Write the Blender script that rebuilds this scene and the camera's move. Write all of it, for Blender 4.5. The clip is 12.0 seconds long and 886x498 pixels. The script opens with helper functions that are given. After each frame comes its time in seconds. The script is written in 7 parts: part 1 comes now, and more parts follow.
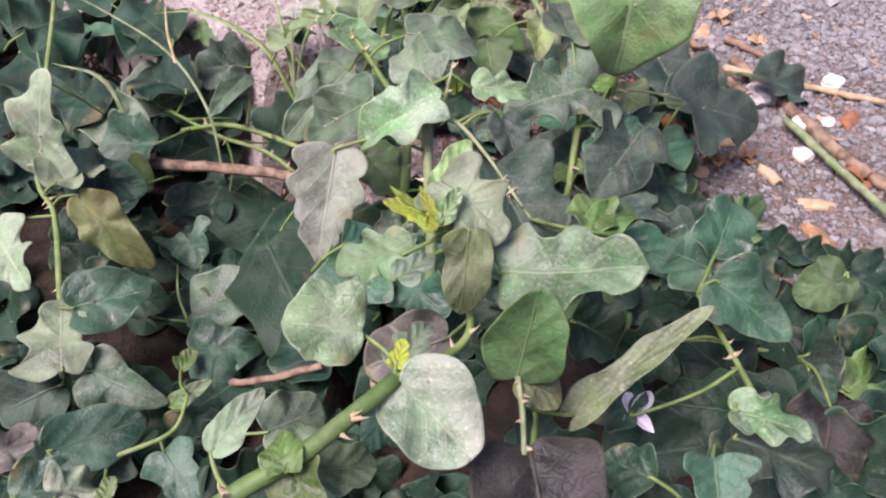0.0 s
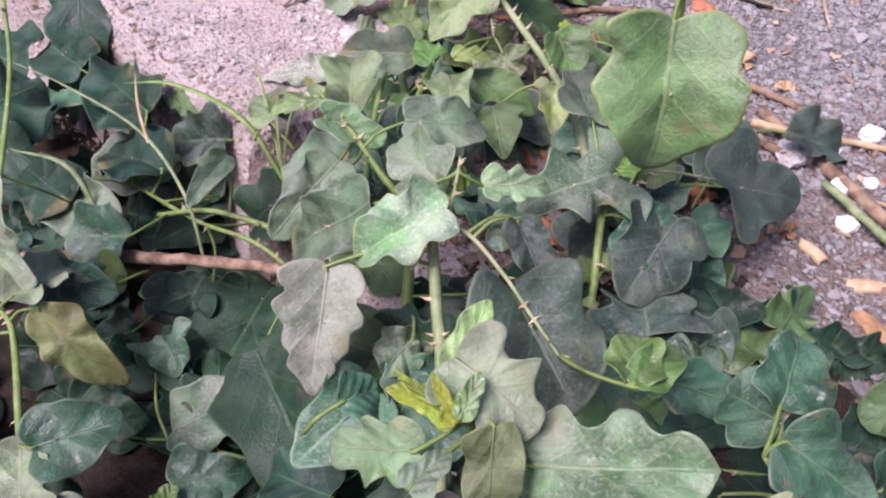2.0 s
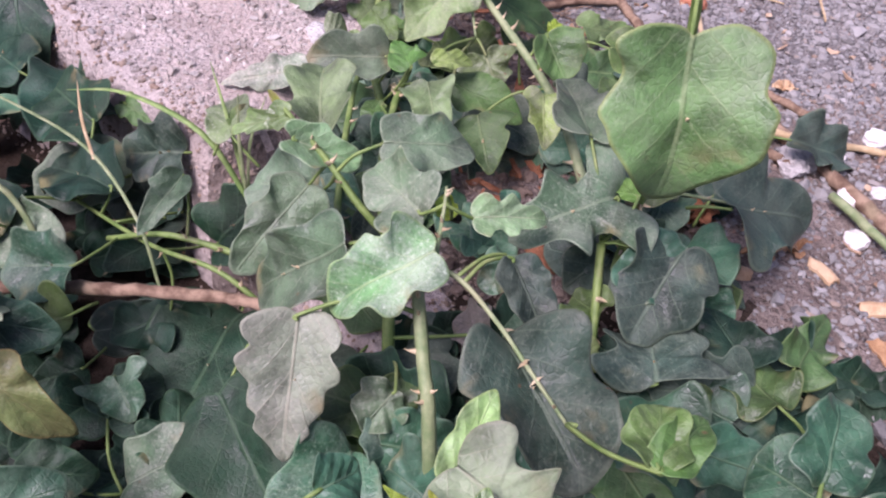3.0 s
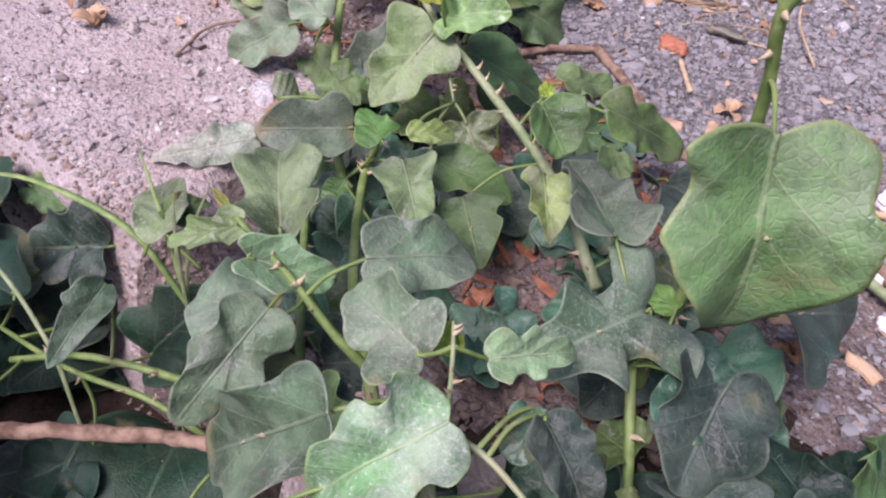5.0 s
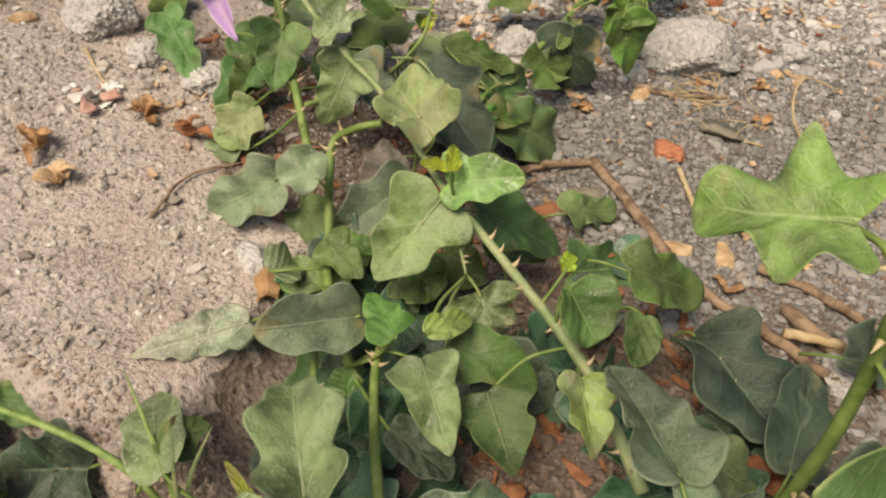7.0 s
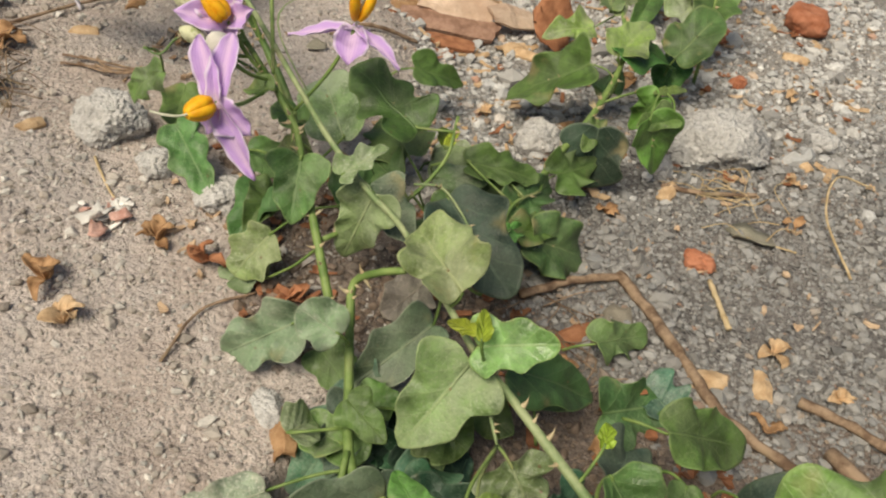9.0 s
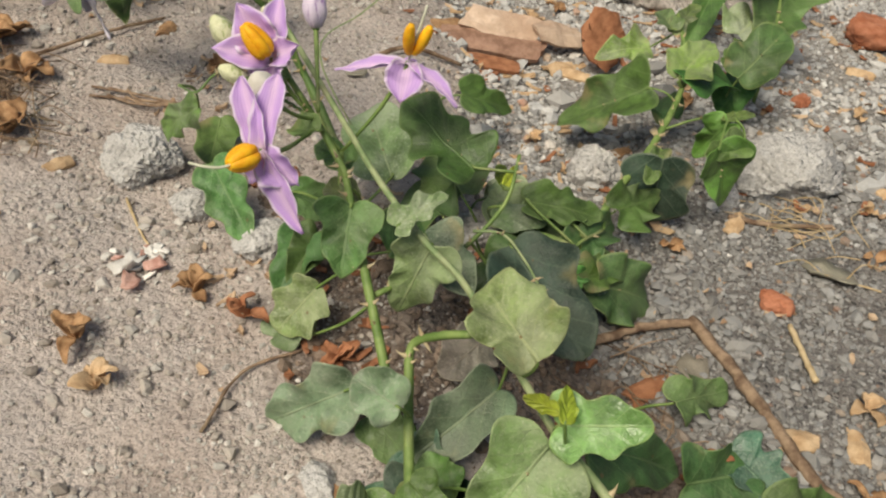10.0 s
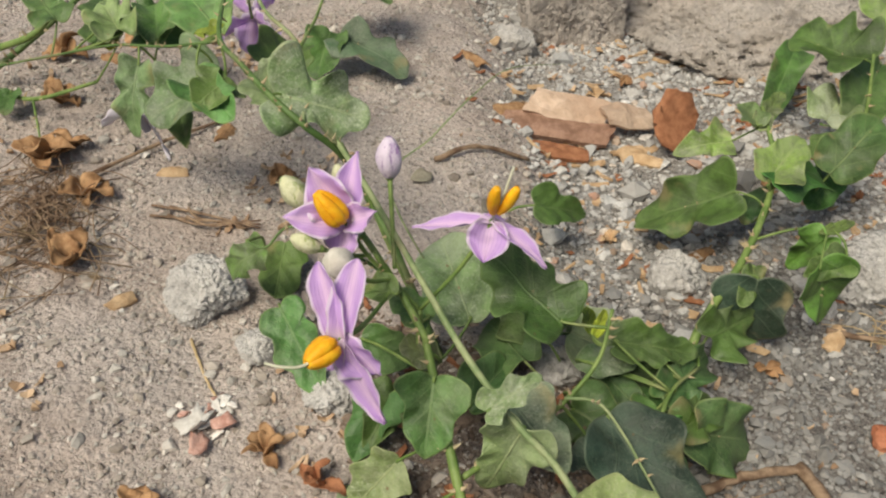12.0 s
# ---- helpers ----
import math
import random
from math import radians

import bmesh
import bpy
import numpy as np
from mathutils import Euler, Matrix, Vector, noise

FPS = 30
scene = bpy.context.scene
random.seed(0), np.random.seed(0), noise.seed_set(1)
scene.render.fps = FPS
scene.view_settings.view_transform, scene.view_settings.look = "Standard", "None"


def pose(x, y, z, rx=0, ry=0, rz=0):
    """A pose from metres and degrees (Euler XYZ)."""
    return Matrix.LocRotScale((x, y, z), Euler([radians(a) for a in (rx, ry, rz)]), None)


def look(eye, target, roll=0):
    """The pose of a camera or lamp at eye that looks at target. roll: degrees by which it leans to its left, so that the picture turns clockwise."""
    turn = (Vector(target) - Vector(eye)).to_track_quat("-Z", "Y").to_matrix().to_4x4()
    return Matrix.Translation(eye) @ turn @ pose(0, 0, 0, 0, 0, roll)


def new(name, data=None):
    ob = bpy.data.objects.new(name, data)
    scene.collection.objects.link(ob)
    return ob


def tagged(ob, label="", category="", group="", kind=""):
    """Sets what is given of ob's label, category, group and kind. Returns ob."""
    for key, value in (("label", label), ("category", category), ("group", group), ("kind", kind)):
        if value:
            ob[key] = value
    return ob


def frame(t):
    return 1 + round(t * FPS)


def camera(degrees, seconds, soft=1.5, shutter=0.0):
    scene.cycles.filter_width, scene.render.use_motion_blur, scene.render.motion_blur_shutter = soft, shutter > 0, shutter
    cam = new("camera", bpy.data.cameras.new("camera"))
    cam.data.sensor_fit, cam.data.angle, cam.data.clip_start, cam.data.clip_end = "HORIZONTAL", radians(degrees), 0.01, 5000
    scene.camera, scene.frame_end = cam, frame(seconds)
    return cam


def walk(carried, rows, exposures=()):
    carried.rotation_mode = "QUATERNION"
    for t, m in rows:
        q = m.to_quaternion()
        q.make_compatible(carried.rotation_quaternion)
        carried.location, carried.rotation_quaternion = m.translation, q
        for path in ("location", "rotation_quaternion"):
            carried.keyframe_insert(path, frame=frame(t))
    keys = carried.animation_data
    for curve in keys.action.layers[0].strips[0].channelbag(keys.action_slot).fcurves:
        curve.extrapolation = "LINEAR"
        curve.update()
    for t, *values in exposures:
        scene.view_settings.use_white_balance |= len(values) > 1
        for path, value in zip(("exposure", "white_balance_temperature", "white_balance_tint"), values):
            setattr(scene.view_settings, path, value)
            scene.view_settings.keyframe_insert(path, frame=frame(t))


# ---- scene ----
cam = camera(57.2, 12.0, soft=2.2)
PATH = [
    (0.0, (0.01829, 0.00128, 0.16010), (0.01528, 0.22330, -0.04164), 4.19),
    (0.5, (0.01867, -0.00284, 0.16242), (0.01462, 0.21945, -0.03901), 4.02),
    (1.0, (0.01961, 0.01341, 0.16834), (0.01432, 0.23646, -0.03221), 3.22),
    (1.5, (0.01562, 0.02658, 0.16953), (0.00972, 0.24960, -0.03104), 2.56),
    (2.0, (0.01337, 0.04251, 0.16243), (0.01079, 0.26463, -0.03920), 2.67),
    (2.5, (0.01320, 0.05747, 0.15789), (0.01496, 0.27632, -0.04730), 3.23),
    (3.0, (0.00911, 0.06844, 0.15724), (0.01820, 0.28514, -0.05002), 4.08),
    (5.0, (-0.00219, 0.11183, 0.14589), (0.03082, 0.33267, -0.05446), 6.52),
    (5.5, (-0.00299, 0.12582, 0.16016), (0.03488, 0.34276, -0.04356), 5.80),
    (6.0, (-0.00597, 0.13508, 0.16219), (0.03526, 0.35281, -0.04003), 5.59),
    (6.5, (-0.00665, 0.14919, 0.16522), (0.03888, 0.36874, -0.03409), 5.60),
    (7.0, (-0.01396, 0.15533, 0.16447), (0.03466, 0.37820, -0.03038), 5.86),
    (9.0, (-0.01633, 0.18778, 0.18307), (0.03055, 0.41528, -0.00679), 5.60),
    (9.5, (-0.01807, 0.20184, 0.18333), (0.02475, 0.42982, -0.00692), 4.73),
    (10.0, (-0.02321, 0.21348, 0.17922), (0.01532, 0.44328, -0.00974), 3.72),
    (10.5, (-0.02629, 0.22243, 0.18444), (0.00910, 0.45379, -0.00323), 3.11),
    (11.0, (-0.02898, 0.23385, 0.18712), (0.00248, 0.46710, 0.00110), 2.26),
    (11.5, (-0.03203, 0.24147, 0.18899), (-0.00532, 0.47504, 0.00262), 1.16),
    (12.0, (-0.03016, 0.25205, 0.19930), (-0.00750, 0.48672, 0.01379), 0.11),
]
walk(cam, [(t, look(eye, target, roll)) for t, eye, target, roll in PATH], exposures=((0.0, 0.56, 6050, 34), (2.5, 0.49, 5850, 38), (5.5, 0.27, 5800, 37), (5.9, 0.24, 5900, 30), (6.4, 0.08, 7150, 14), (7.0, 0.03, 7800, 8), (9.5, -0.14, 7100, 3), (12.0, -0.17, 7000, 3)))

# ---- light ----
world = bpy.data.worlds.new("sky")
scene.world = world
world.use_nodes = True
wn = world.node_tree.nodes
sky = wn.new("ShaderNodeTexSky")
sky.sky_type = "NISHITA"
sky.sun_disc = False
sky.sun_elevation = radians(56.2)
sky.sun_rotation = radians(224)
sky.dust_density = 4.0
wn["Background"].inputs["Strength"].default_value = 0.09
world.node_tree.links.new(sky.outputs[0], wn["Background"].inputs["Color"])
sun = new("sun", bpy.data.lights.new("sun", "SUN"))
sun.data.energy = 3.5
sun.data.angle = radians(28)
sun.data.color = (1.0, 0.93, 0.84)
sun.matrix_world = look((-0.54, -0.56, 1.16), (0, 0, 0))


# ---- materials ----
def rgba(c):
    return (c[0], c[1], c[2], 1.0)


class Nodes:
    """A short hand for building node trees."""

    def __init__(self, name):
        self.mat = bpy.data.materials.new(name)
        self.mat.use_nodes = True
        self.t = self.mat.node_tree
        self.bsdf = self.t.nodes["Principled BSDF"]
        self.out = self.t.nodes["Material Output"]

    def put(self, socket, value):
        if isinstance(value, bpy.types.NodeSocket):
            self.t.links.new(value, socket)
        elif isinstance(value, tuple) and len(value) == 3 and socket.type == "RGBA":
            socket.default_value = rgba(value)
        else:
            socket.default_value = value

    def math(self, op, a, b=0.0, c=0.0, clamp=False):
        n = self.t.nodes.new("ShaderNodeMath")
        n.operation, n.use_clamp = op, clamp
        for s, v in zip(n.inputs, (a, b, c)):
            self.put(s, v)
        return n.outputs[0]

    def ramp(self, value, lo, hi, a=0.0, b=1.0):
        n = self.t.nodes.new("ShaderNodeMapRange")
        n.interpolation_type = "SMOOTHSTEP"
        for s, v in zip(n.inputs, (value, lo, hi, a, b)):
            self.put(s, v)
        return n.outputs[0]

    def noise(self, vec, scale, detail=4.0, rough=0.55):
        n = self.t.nodes.new("ShaderNodeTexNoise")
        self.put(n.inputs["Vector"], vec)
        n.inputs["Scale"].default_value, n.inputs["Detail"].default_value, n.inputs["Roughness"].default_value = scale, detail, rough
        return n.outputs[0]

    def voronoi(self, vec, scale, feature="F1"):
        n = self.t.nodes.new("ShaderNodeTexVoronoi")
        n.feature = feature
        self.put(n.inputs["Vector"], vec)
        n.inputs["Scale"].default_value = scale
        return n.outputs[0]

    def mix(self, f, a, b):
        n = self.t.nodes.new("ShaderNodeMix")
        n.data_type = "RGBA"
        self.put(n.inputs[0], f)
        self.put(n.inputs[6], a)
        self.put(n.inputs[7], b)
        return n.outputs[2]

    def place(self):
        return self.t.nodes.new("ShaderNodeNewGeometry").outputs["Position"]

    def own(self):
        return self.t.nodes.new("ShaderNodeTexCoord").outputs["Object"]

    def lot(self):
        return self.t.nodes.new("ShaderNodeObjectInfo").outputs["Random"]

    def island(self):
        return self.t.nodes.new("ShaderNodeNewGeometry").outputs["Random Per Island"]

    def shifted(self, vec, amount):
        n = self.t.nodes.new("ShaderNodeVectorMath")
        n.operation = "ADD"
        self.put(n.inputs[0], vec)
        self.put(n.inputs[1], (amount, amount, amount) if isinstance(amount, float) else amount)
        return n.outputs[0]

    def bump(self, height, strength, distance):
        n = self.t.nodes.new("ShaderNodeBump")
        n.inputs["Strength"].default_value, n.inputs["Distance"].default_value = strength, distance
        self.put(n.inputs["Height"], height)
        self.put(self.bsdf.inputs["Normal"], n.outputs[0])
        return n.outputs[0]

    def done(self, colour, rough, spec=0.4):
        self.put(self.bsdf.inputs["Base Color"], colour)
        self.put(self.bsdf.inputs["Roughness"], rough)
        self.bsdf.inputs["Specular IOR Level"].default_value = spec
        return self.mat


def leaf_material(name, base, vein, dust, dusty, edge, rough=0.5, spec=0.52, through_light=0.16):
    """A leaf blade: mottled green, paler veins, a rim, and a film of dust."""
    m = Nodes(name)
    uv = m.t.nodes.new("ShaderNodeUVMap").outputs[0]
    sep = m.t.nodes.new("ShaderNodeSeparateXYZ")
    m.put(sep.inputs[0], uv)
    v, u = m.math("ABSOLUTE", sep.outputs[0]), sep.outputs[1]
    lot = m.lot()
    grimy = m.ramp(m.math("FRACT", m.math("MULTIPLY", lot, 41.3)), 0, 1, 0.45, 1.45)
    where = m.shifted(m.own(), m.math("MULTIPLY", lot, 7.0))
    wob = m.math("MULTIPLY", m.math("SUBTRACT", m.noise(where, 160, 3), 0.5), 0.06)
    mid = m.math("MULTIPLY", m.ramp(m.math("ADD", v, m.math("MULTIPLY", wob, 0.35)), 0.004, 0.022, 1.0, 0.0), m.ramp(u, 0.55, 1.0, 1.0, 0.25))
    slant = m.math("SUBTRACT", m.math("ADD", u, wob), m.math("MULTIPLY", m.math("POWER", v, 0.8), 0.85))
    saw = m.math("ABSOLUTE", m.math("SUBTRACT", m.math("FRACT", m.math("ADD", m.math("MULTIPLY", slant, 3.7), m.math("MULTIPLY", lot, 0.6))), 0.5))
    side = m.math("MULTIPLY", m.ramp(saw, 0.0, 0.05, 0.66, 0.0), m.ramp(m.math("ADD", v, m.math("MULTIPLY", wob, 3.0)), 0.16, 0.50, 1.0, 0.0))
    puff = m.ramp(saw, 0.0, 0.5)
    veins = m.math("MAXIMUM", mid, side)
    fine = m.voronoi(where, 620, "DISTANCE_TO_EDGE")
    mottle = m.noise(where, 120, 6, 0.65)
    patch = m.noise(where, 38, 4)
    grain = m.noise(where, 1100, 3, 0.7)
    blotch = m.noise(m.shifted(where, 4.0), 75, 5, 0.6)
    dark = tuple(c * 0.50 for c in base)
    light = tuple(min(1, c * 1.50) for c in base)
    col = m.mix(m.ramp(m.math("ADD", m.math("MULTIPLY", mottle, 0.5), m.math("MULTIPLY", patch, 0.5)), 0.38, 0.62), dark, light)
    col = m.mix(m.ramp(fine, 0.0, 0.10, 0.16, 0.0), col, tuple(min(1, 0.6 * c + 0.4 * d) for c, d in zip(base, vein)))
    col = m.mix(m.ramp(m.noise(where, 420, 4, 0.7), 0.50, 0.70, 0.0, 0.45), col, tuple(c * 0.55 for c in base))
    film = m.ramp(m.math("ADD", m.math("MULTIPLY", blotch, 0.95), m.math("MULTIPLY", grain, 0.45)), 0.56, 0.88)
    col = m.mix(m.math("MULTIPLY", m.math("MULTIPLY", film, grimy), dusty, clamp=True), col, dust)
    col = m.mix(m.math("MULTIPLY", m.ramp(grain, 0.57, 0.70), m.math("MULTIPLY", grimy, dusty * 0.6), clamp=True), col, tuple(min(1, c * 1.45) for c in dust))
    col = m.mix(m.math("MULTIPLY", veins, 0.48), col, vein)
    rim = m.t.nodes.new("ShaderNodeAttribute")
    rim.attribute_name = "rim"
    col = m.mix(m.ramp(rim.outputs["Fac"], 0.93, 1.0, 0.0, 0.5), col, edge)
    spots = m.ramp(m.math("ADD", m.voronoi(where, 190), m.math("MULTIPLY", mottle, 0.25)), 0.16, 0.24, 0.8, 0.0)
    col = m.mix(m.math("MULTIPLY", spots, m.ramp(m.noise(where, 55, 2), 0.55, 0.62)), col, (0.17, 0.10, 0.05))
    sere = m.math("MULTIPLY", m.ramp(m.noise(where, 70, 3), 0.60, 0.74, 0.0, 0.7), m.ramp(rim.outputs["Fac"], 0.35, 0.95))
    col = m.mix(sere, col, (0.34, 0.29, 0.14))
    hsv = m.t.nodes.new("ShaderNodeHueSaturation")
    m.put(hsv.inputs["Hue"], m.ramp(lot, 0, 1, 0.485, 0.515))
    m.put(hsv.inputs["Value"], m.ramp(m.math("FRACT", m.math("MULTIPLY", lot, 13.7)), 0, 1, 0.80, 1.24))
    m.put(hsv.inputs["Color"], col)
    col = hsv.outputs[0]
    height = m.math("ADD", m.math("ADD", m.math("MULTIPLY", mid, -0.5), m.math("MULTIPLY", side, -0.12)), m.math("ADD", m.math("ADD", m.math("MULTIPLY", mottle, 0.9), m.math("MULTIPLY", puff, 0.28)), m.math("MULTIPLY", m.ramp(fine, 0.0, 0.2), 0.10)))
    nrm = m.bump(height, 0.7, 0.0008)
    m.done(col, m.ramp(m.math("ADD", mottle, m.math("MULTIPLY", film, 0.25)), 0.35, 0.8, rough - 0.12, rough + 0.16), spec)
    glow = m.t.nodes.new("ShaderNodeBsdfTranslucent")
    m.put(glow.inputs["Color"], col)
    m.put(glow.inputs["Normal"], nrm)
    both = m.t.nodes.new("ShaderNodeMixShader")
    both.inputs[0].default_value = through_light
    m.t.links.new(m.bsdf.outputs[0], both.inputs[1])
    m.t.links.new(glow.outputs[0], both.inputs[2])
    m.t.links.new(both.outputs[0], m.out.inputs["Surface"])
    return m.mat


DUST, STRAW = (0.36, 0.34, 0.30), (0.42, 0.38, 0.25)
LEAF = {
    "grey": leaf_material("grey_leaf", (0.100, 0.172, 0.090), (0.28, 0.35, 0.22), (0.30, 0.335, 0.25), 0.44, (0.33, 0.39, 0.27)),
    "ash": leaf_material("ashen_leaf", (0.145, 0.222, 0.128), (0.34, 0.40, 0.25), (0.35, 0.38, 0.29), 0.55, (0.36, 0.42, 0.30)),
    "dusty": leaf_material("dusty_leaf", (0.165, 0.245, 0.098), (0.36, 0.42, 0.23), (0.36, 0.40, 0.29), 0.60, (0.38, 0.46, 0.26)),
    "pale": leaf_material("pale_leaf", (0.22, 0.31, 0.17), (0.45, 0.47, 0.33), (0.40, 0.41, 0.33), 0.55, (0.42, 0.44, 0.30)),
    "paled": leaf_material("faded_leaf", (0.215, 0.26, 0.178), (0.46, 0.45, 0.33), (0.44, 0.42, 0.35), 0.80, (0.42, 0.44, 0.32)),
    "khaki": leaf_material("khaki_leaf", (0.185, 0.262, 0.092), (0.37, 0.42, 0.21), (0.35, 0.38, 0.24), 0.45, (0.40, 0.46, 0.22)),
    "mottled": leaf_material("mottled_leaf", (0.145, 0.285, 0.115), (0.38, 0.47, 0.25), (0.42, 0.48, 0.35), 0.40, (0.38, 0.46, 0.26), 0.46, 0.6),
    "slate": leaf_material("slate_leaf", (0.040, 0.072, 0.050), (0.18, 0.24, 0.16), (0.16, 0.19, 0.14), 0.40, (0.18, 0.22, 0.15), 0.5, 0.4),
    "vivid": leaf_material("vivid_leaf", (0.098, 0.238, 0.090), (0.36, 0.47, 0.24), (0.42, 0.48, 0.38), 0.42, (0.30, 0.42, 0.17)),
    "lush": leaf_material("lush_leaf", (0.125, 0.282, 0.090), (0.38, 0.50, 0.25), (0.36, 0.46, 0.28), 0.32, (0.40, 0.46, 0.16), 0.44, 0.56),
    "leafy": leaf_material("leafy_green_leaf", (0.095, 0.195, 0.054), (0.25, 0.35, 0.15), (0.28, 0.34, 0.18), 0.24, (0.28, 0.37, 0.14), 0.48),
    "deep": leaf_material("deep_green_leaf", (0.062, 0.128, 0.038), (0.21, 0.28, 0.12), (0.17, 0.22, 0.11), 0.22, (0.22, 0.29, 0.10)),
    "green": leaf_material("green_leaf", (0.085, 0.162, 0.036), (0.20, 0.29, 0.11), (0.25, 0.30, 0.16), 0.24, (0.23, 0.33, 0.12)),
    "fresh": leaf_material("fresh_leaf", (0.185, 0.295, 0.068), (0.36, 0.44, 0.20), DUST, 0.28, (0.36, 0.45, 0.17), 0.5),
    "teal": leaf_material("teal_leaf", (0.040, 0.122, 0.066), (0.17, 0.27, 0.15), (0.26, 0.34, 0.25), 0.36, (0.20, 0.29, 0.18), 0.46, 0.58),
    "mint": leaf_material("mint_leaf", (0.18, 0.335, 0.150), (0.46, 0.54, 0.34), (0.48, 0.55, 0.42), 0.36, (0.42, 0.50, 0.32), 0.42, 0.6, 0.2),
    "young": leaf_material("young_leaf", (0.23, 0.37, 0.12), (0.46, 0.54, 0.26), (0.5, 0.52, 0.42), 0.2, (0.42, 0.52, 0.18), 0.34, 0.65, 0.28),
    "lime": leaf_material("lime_leaf", (0.36, 0.46, 0.05), (0.50, 0.56, 0.15), DUST, 0.05, (0.5, 0.55, 0.12), 0.4, 0.45, 0.4),
    "bright": leaf_material("bright_leaf", (0.10, 0.245, 0.045), (0.22, 0.40, 0.11), DUST, 0.1, (0.2, 0.42, 0.1), 0.4, 0.45, 0.3),
    # dark green taken down further: deep shade of hollow and thicket is in this colour
    "dark": leaf_material("shaded_dark_leaf", (0.015, 0.047, 0.026), (0.09, 0.16, 0.09), (0.085, 0.12, 0.08), 0.26, (0.09, 0.16, 0.09), 0.52, 0.34),
    "olive": leaf_material("olive_leaf", (0.115, 0.165, 0.055), (0.25, 0.28, 0.12), DUST, 0.2, (0.26, 0.30, 0.12)),
    "brownish": leaf_material("brownish_leaf", (0.20, 0.19, 0.15), (0.36, 0.31, 0.24), (0.36, 0.31, 0.27), 0.6, (0.34, 0.30, 0.22)),
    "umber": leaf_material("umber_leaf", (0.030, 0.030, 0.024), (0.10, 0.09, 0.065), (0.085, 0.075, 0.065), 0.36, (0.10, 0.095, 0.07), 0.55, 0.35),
    "yellowed": leaf_material("yellowed_leaf", (0.15, 0.20, 0.065), (0.30, 0.31, 0.13), (0.27, 0.19, 0.085), 0.55, (0.36, 0.26, 0.10)),
}


def stem_material(name, a, b, rough=0.55):
    m = Nodes(name)
    where = m.shifted(m.place(), 3.0)
    n = m.noise(where, 180, 5, 0.6)
    col = m.mix(m.ramp(n, 0.35, 0.66), a, b)
    col = m.mix(m.ramp(m.noise(where, 60, 3), 0.55, 0.75, 0.0, 0.5), col, (0.30, 0.26, 0.15))
    m.bump(m.noise(where, 700, 4), 0.4, 0.0006)
    return m.done(col, rough, 0.4)


STEM = stem_material("green_stem", (0.115, 0.190, 0.045), (0.22, 0.30, 0.09))
STEM_PALE = stem_material("grey_green_stem", (0.17, 0.24, 0.10), (0.32, 0.36, 0.19))
STEM_DARK = stem_material("dark_green_stem", (0.075, 0.14, 0.035), (0.13, 0.21, 0.065))
THORN = stem_material("thorn_horn", (0.40, 0.30, 0.17), (0.56, 0.47, 0.30))
WOOD = stem_material("dead_wood", (0.13, 0.078, 0.050), (0.35, 0.245, 0.165), 0.9)
STRAWY = stem_material("dry_straw", (0.42, 0.30, 0.16), (0.60, 0.46, 0.28), 0.8)
GRASS = stem_material("grass_blade", (0.16, 0.26, 0.07), (0.30, 0.40, 0.14))


def plain_material(name, a, b, scale, rough, bump=0.5, size=0.0006, spec=0.25, c=None, grain=None):
    """Two tones by noise, finer grain, and relief."""
    m = Nodes(name)
    where = m.shifted(m.place(), 5.0)
    n = m.noise(where, scale, 6, 0.65)
    col = m.mix(m.ramp(n, 0.32, 0.68), a, b)
    if c:
        col = m.mix(m.ramp(m.noise(where, scale * 0.22, 3), 0.50, 0.72, 0.0, 0.75), col, c)
    g = m.noise(where, grain or scale * 7, 3, 0.7)
    col = m.mix(m.ramp(g, 0.55, 0.8, 0.0, 0.55), col, tuple(x * 0.45 for x in a))
    lot = m.lot()
    hsv = m.t.nodes.new("ShaderNodeHueSaturation")
    m.put(hsv.inputs["Value"], m.ramp(lot, 0, 1, 0.85, 1.15))
    m.put(hsv.inputs["Color"], col)
    m.bump(m.math("ADD", n, m.math("MULTIPLY", g, 0.5)), bump, size)
    return m.done(hsv.outputs[0], rough, spec)


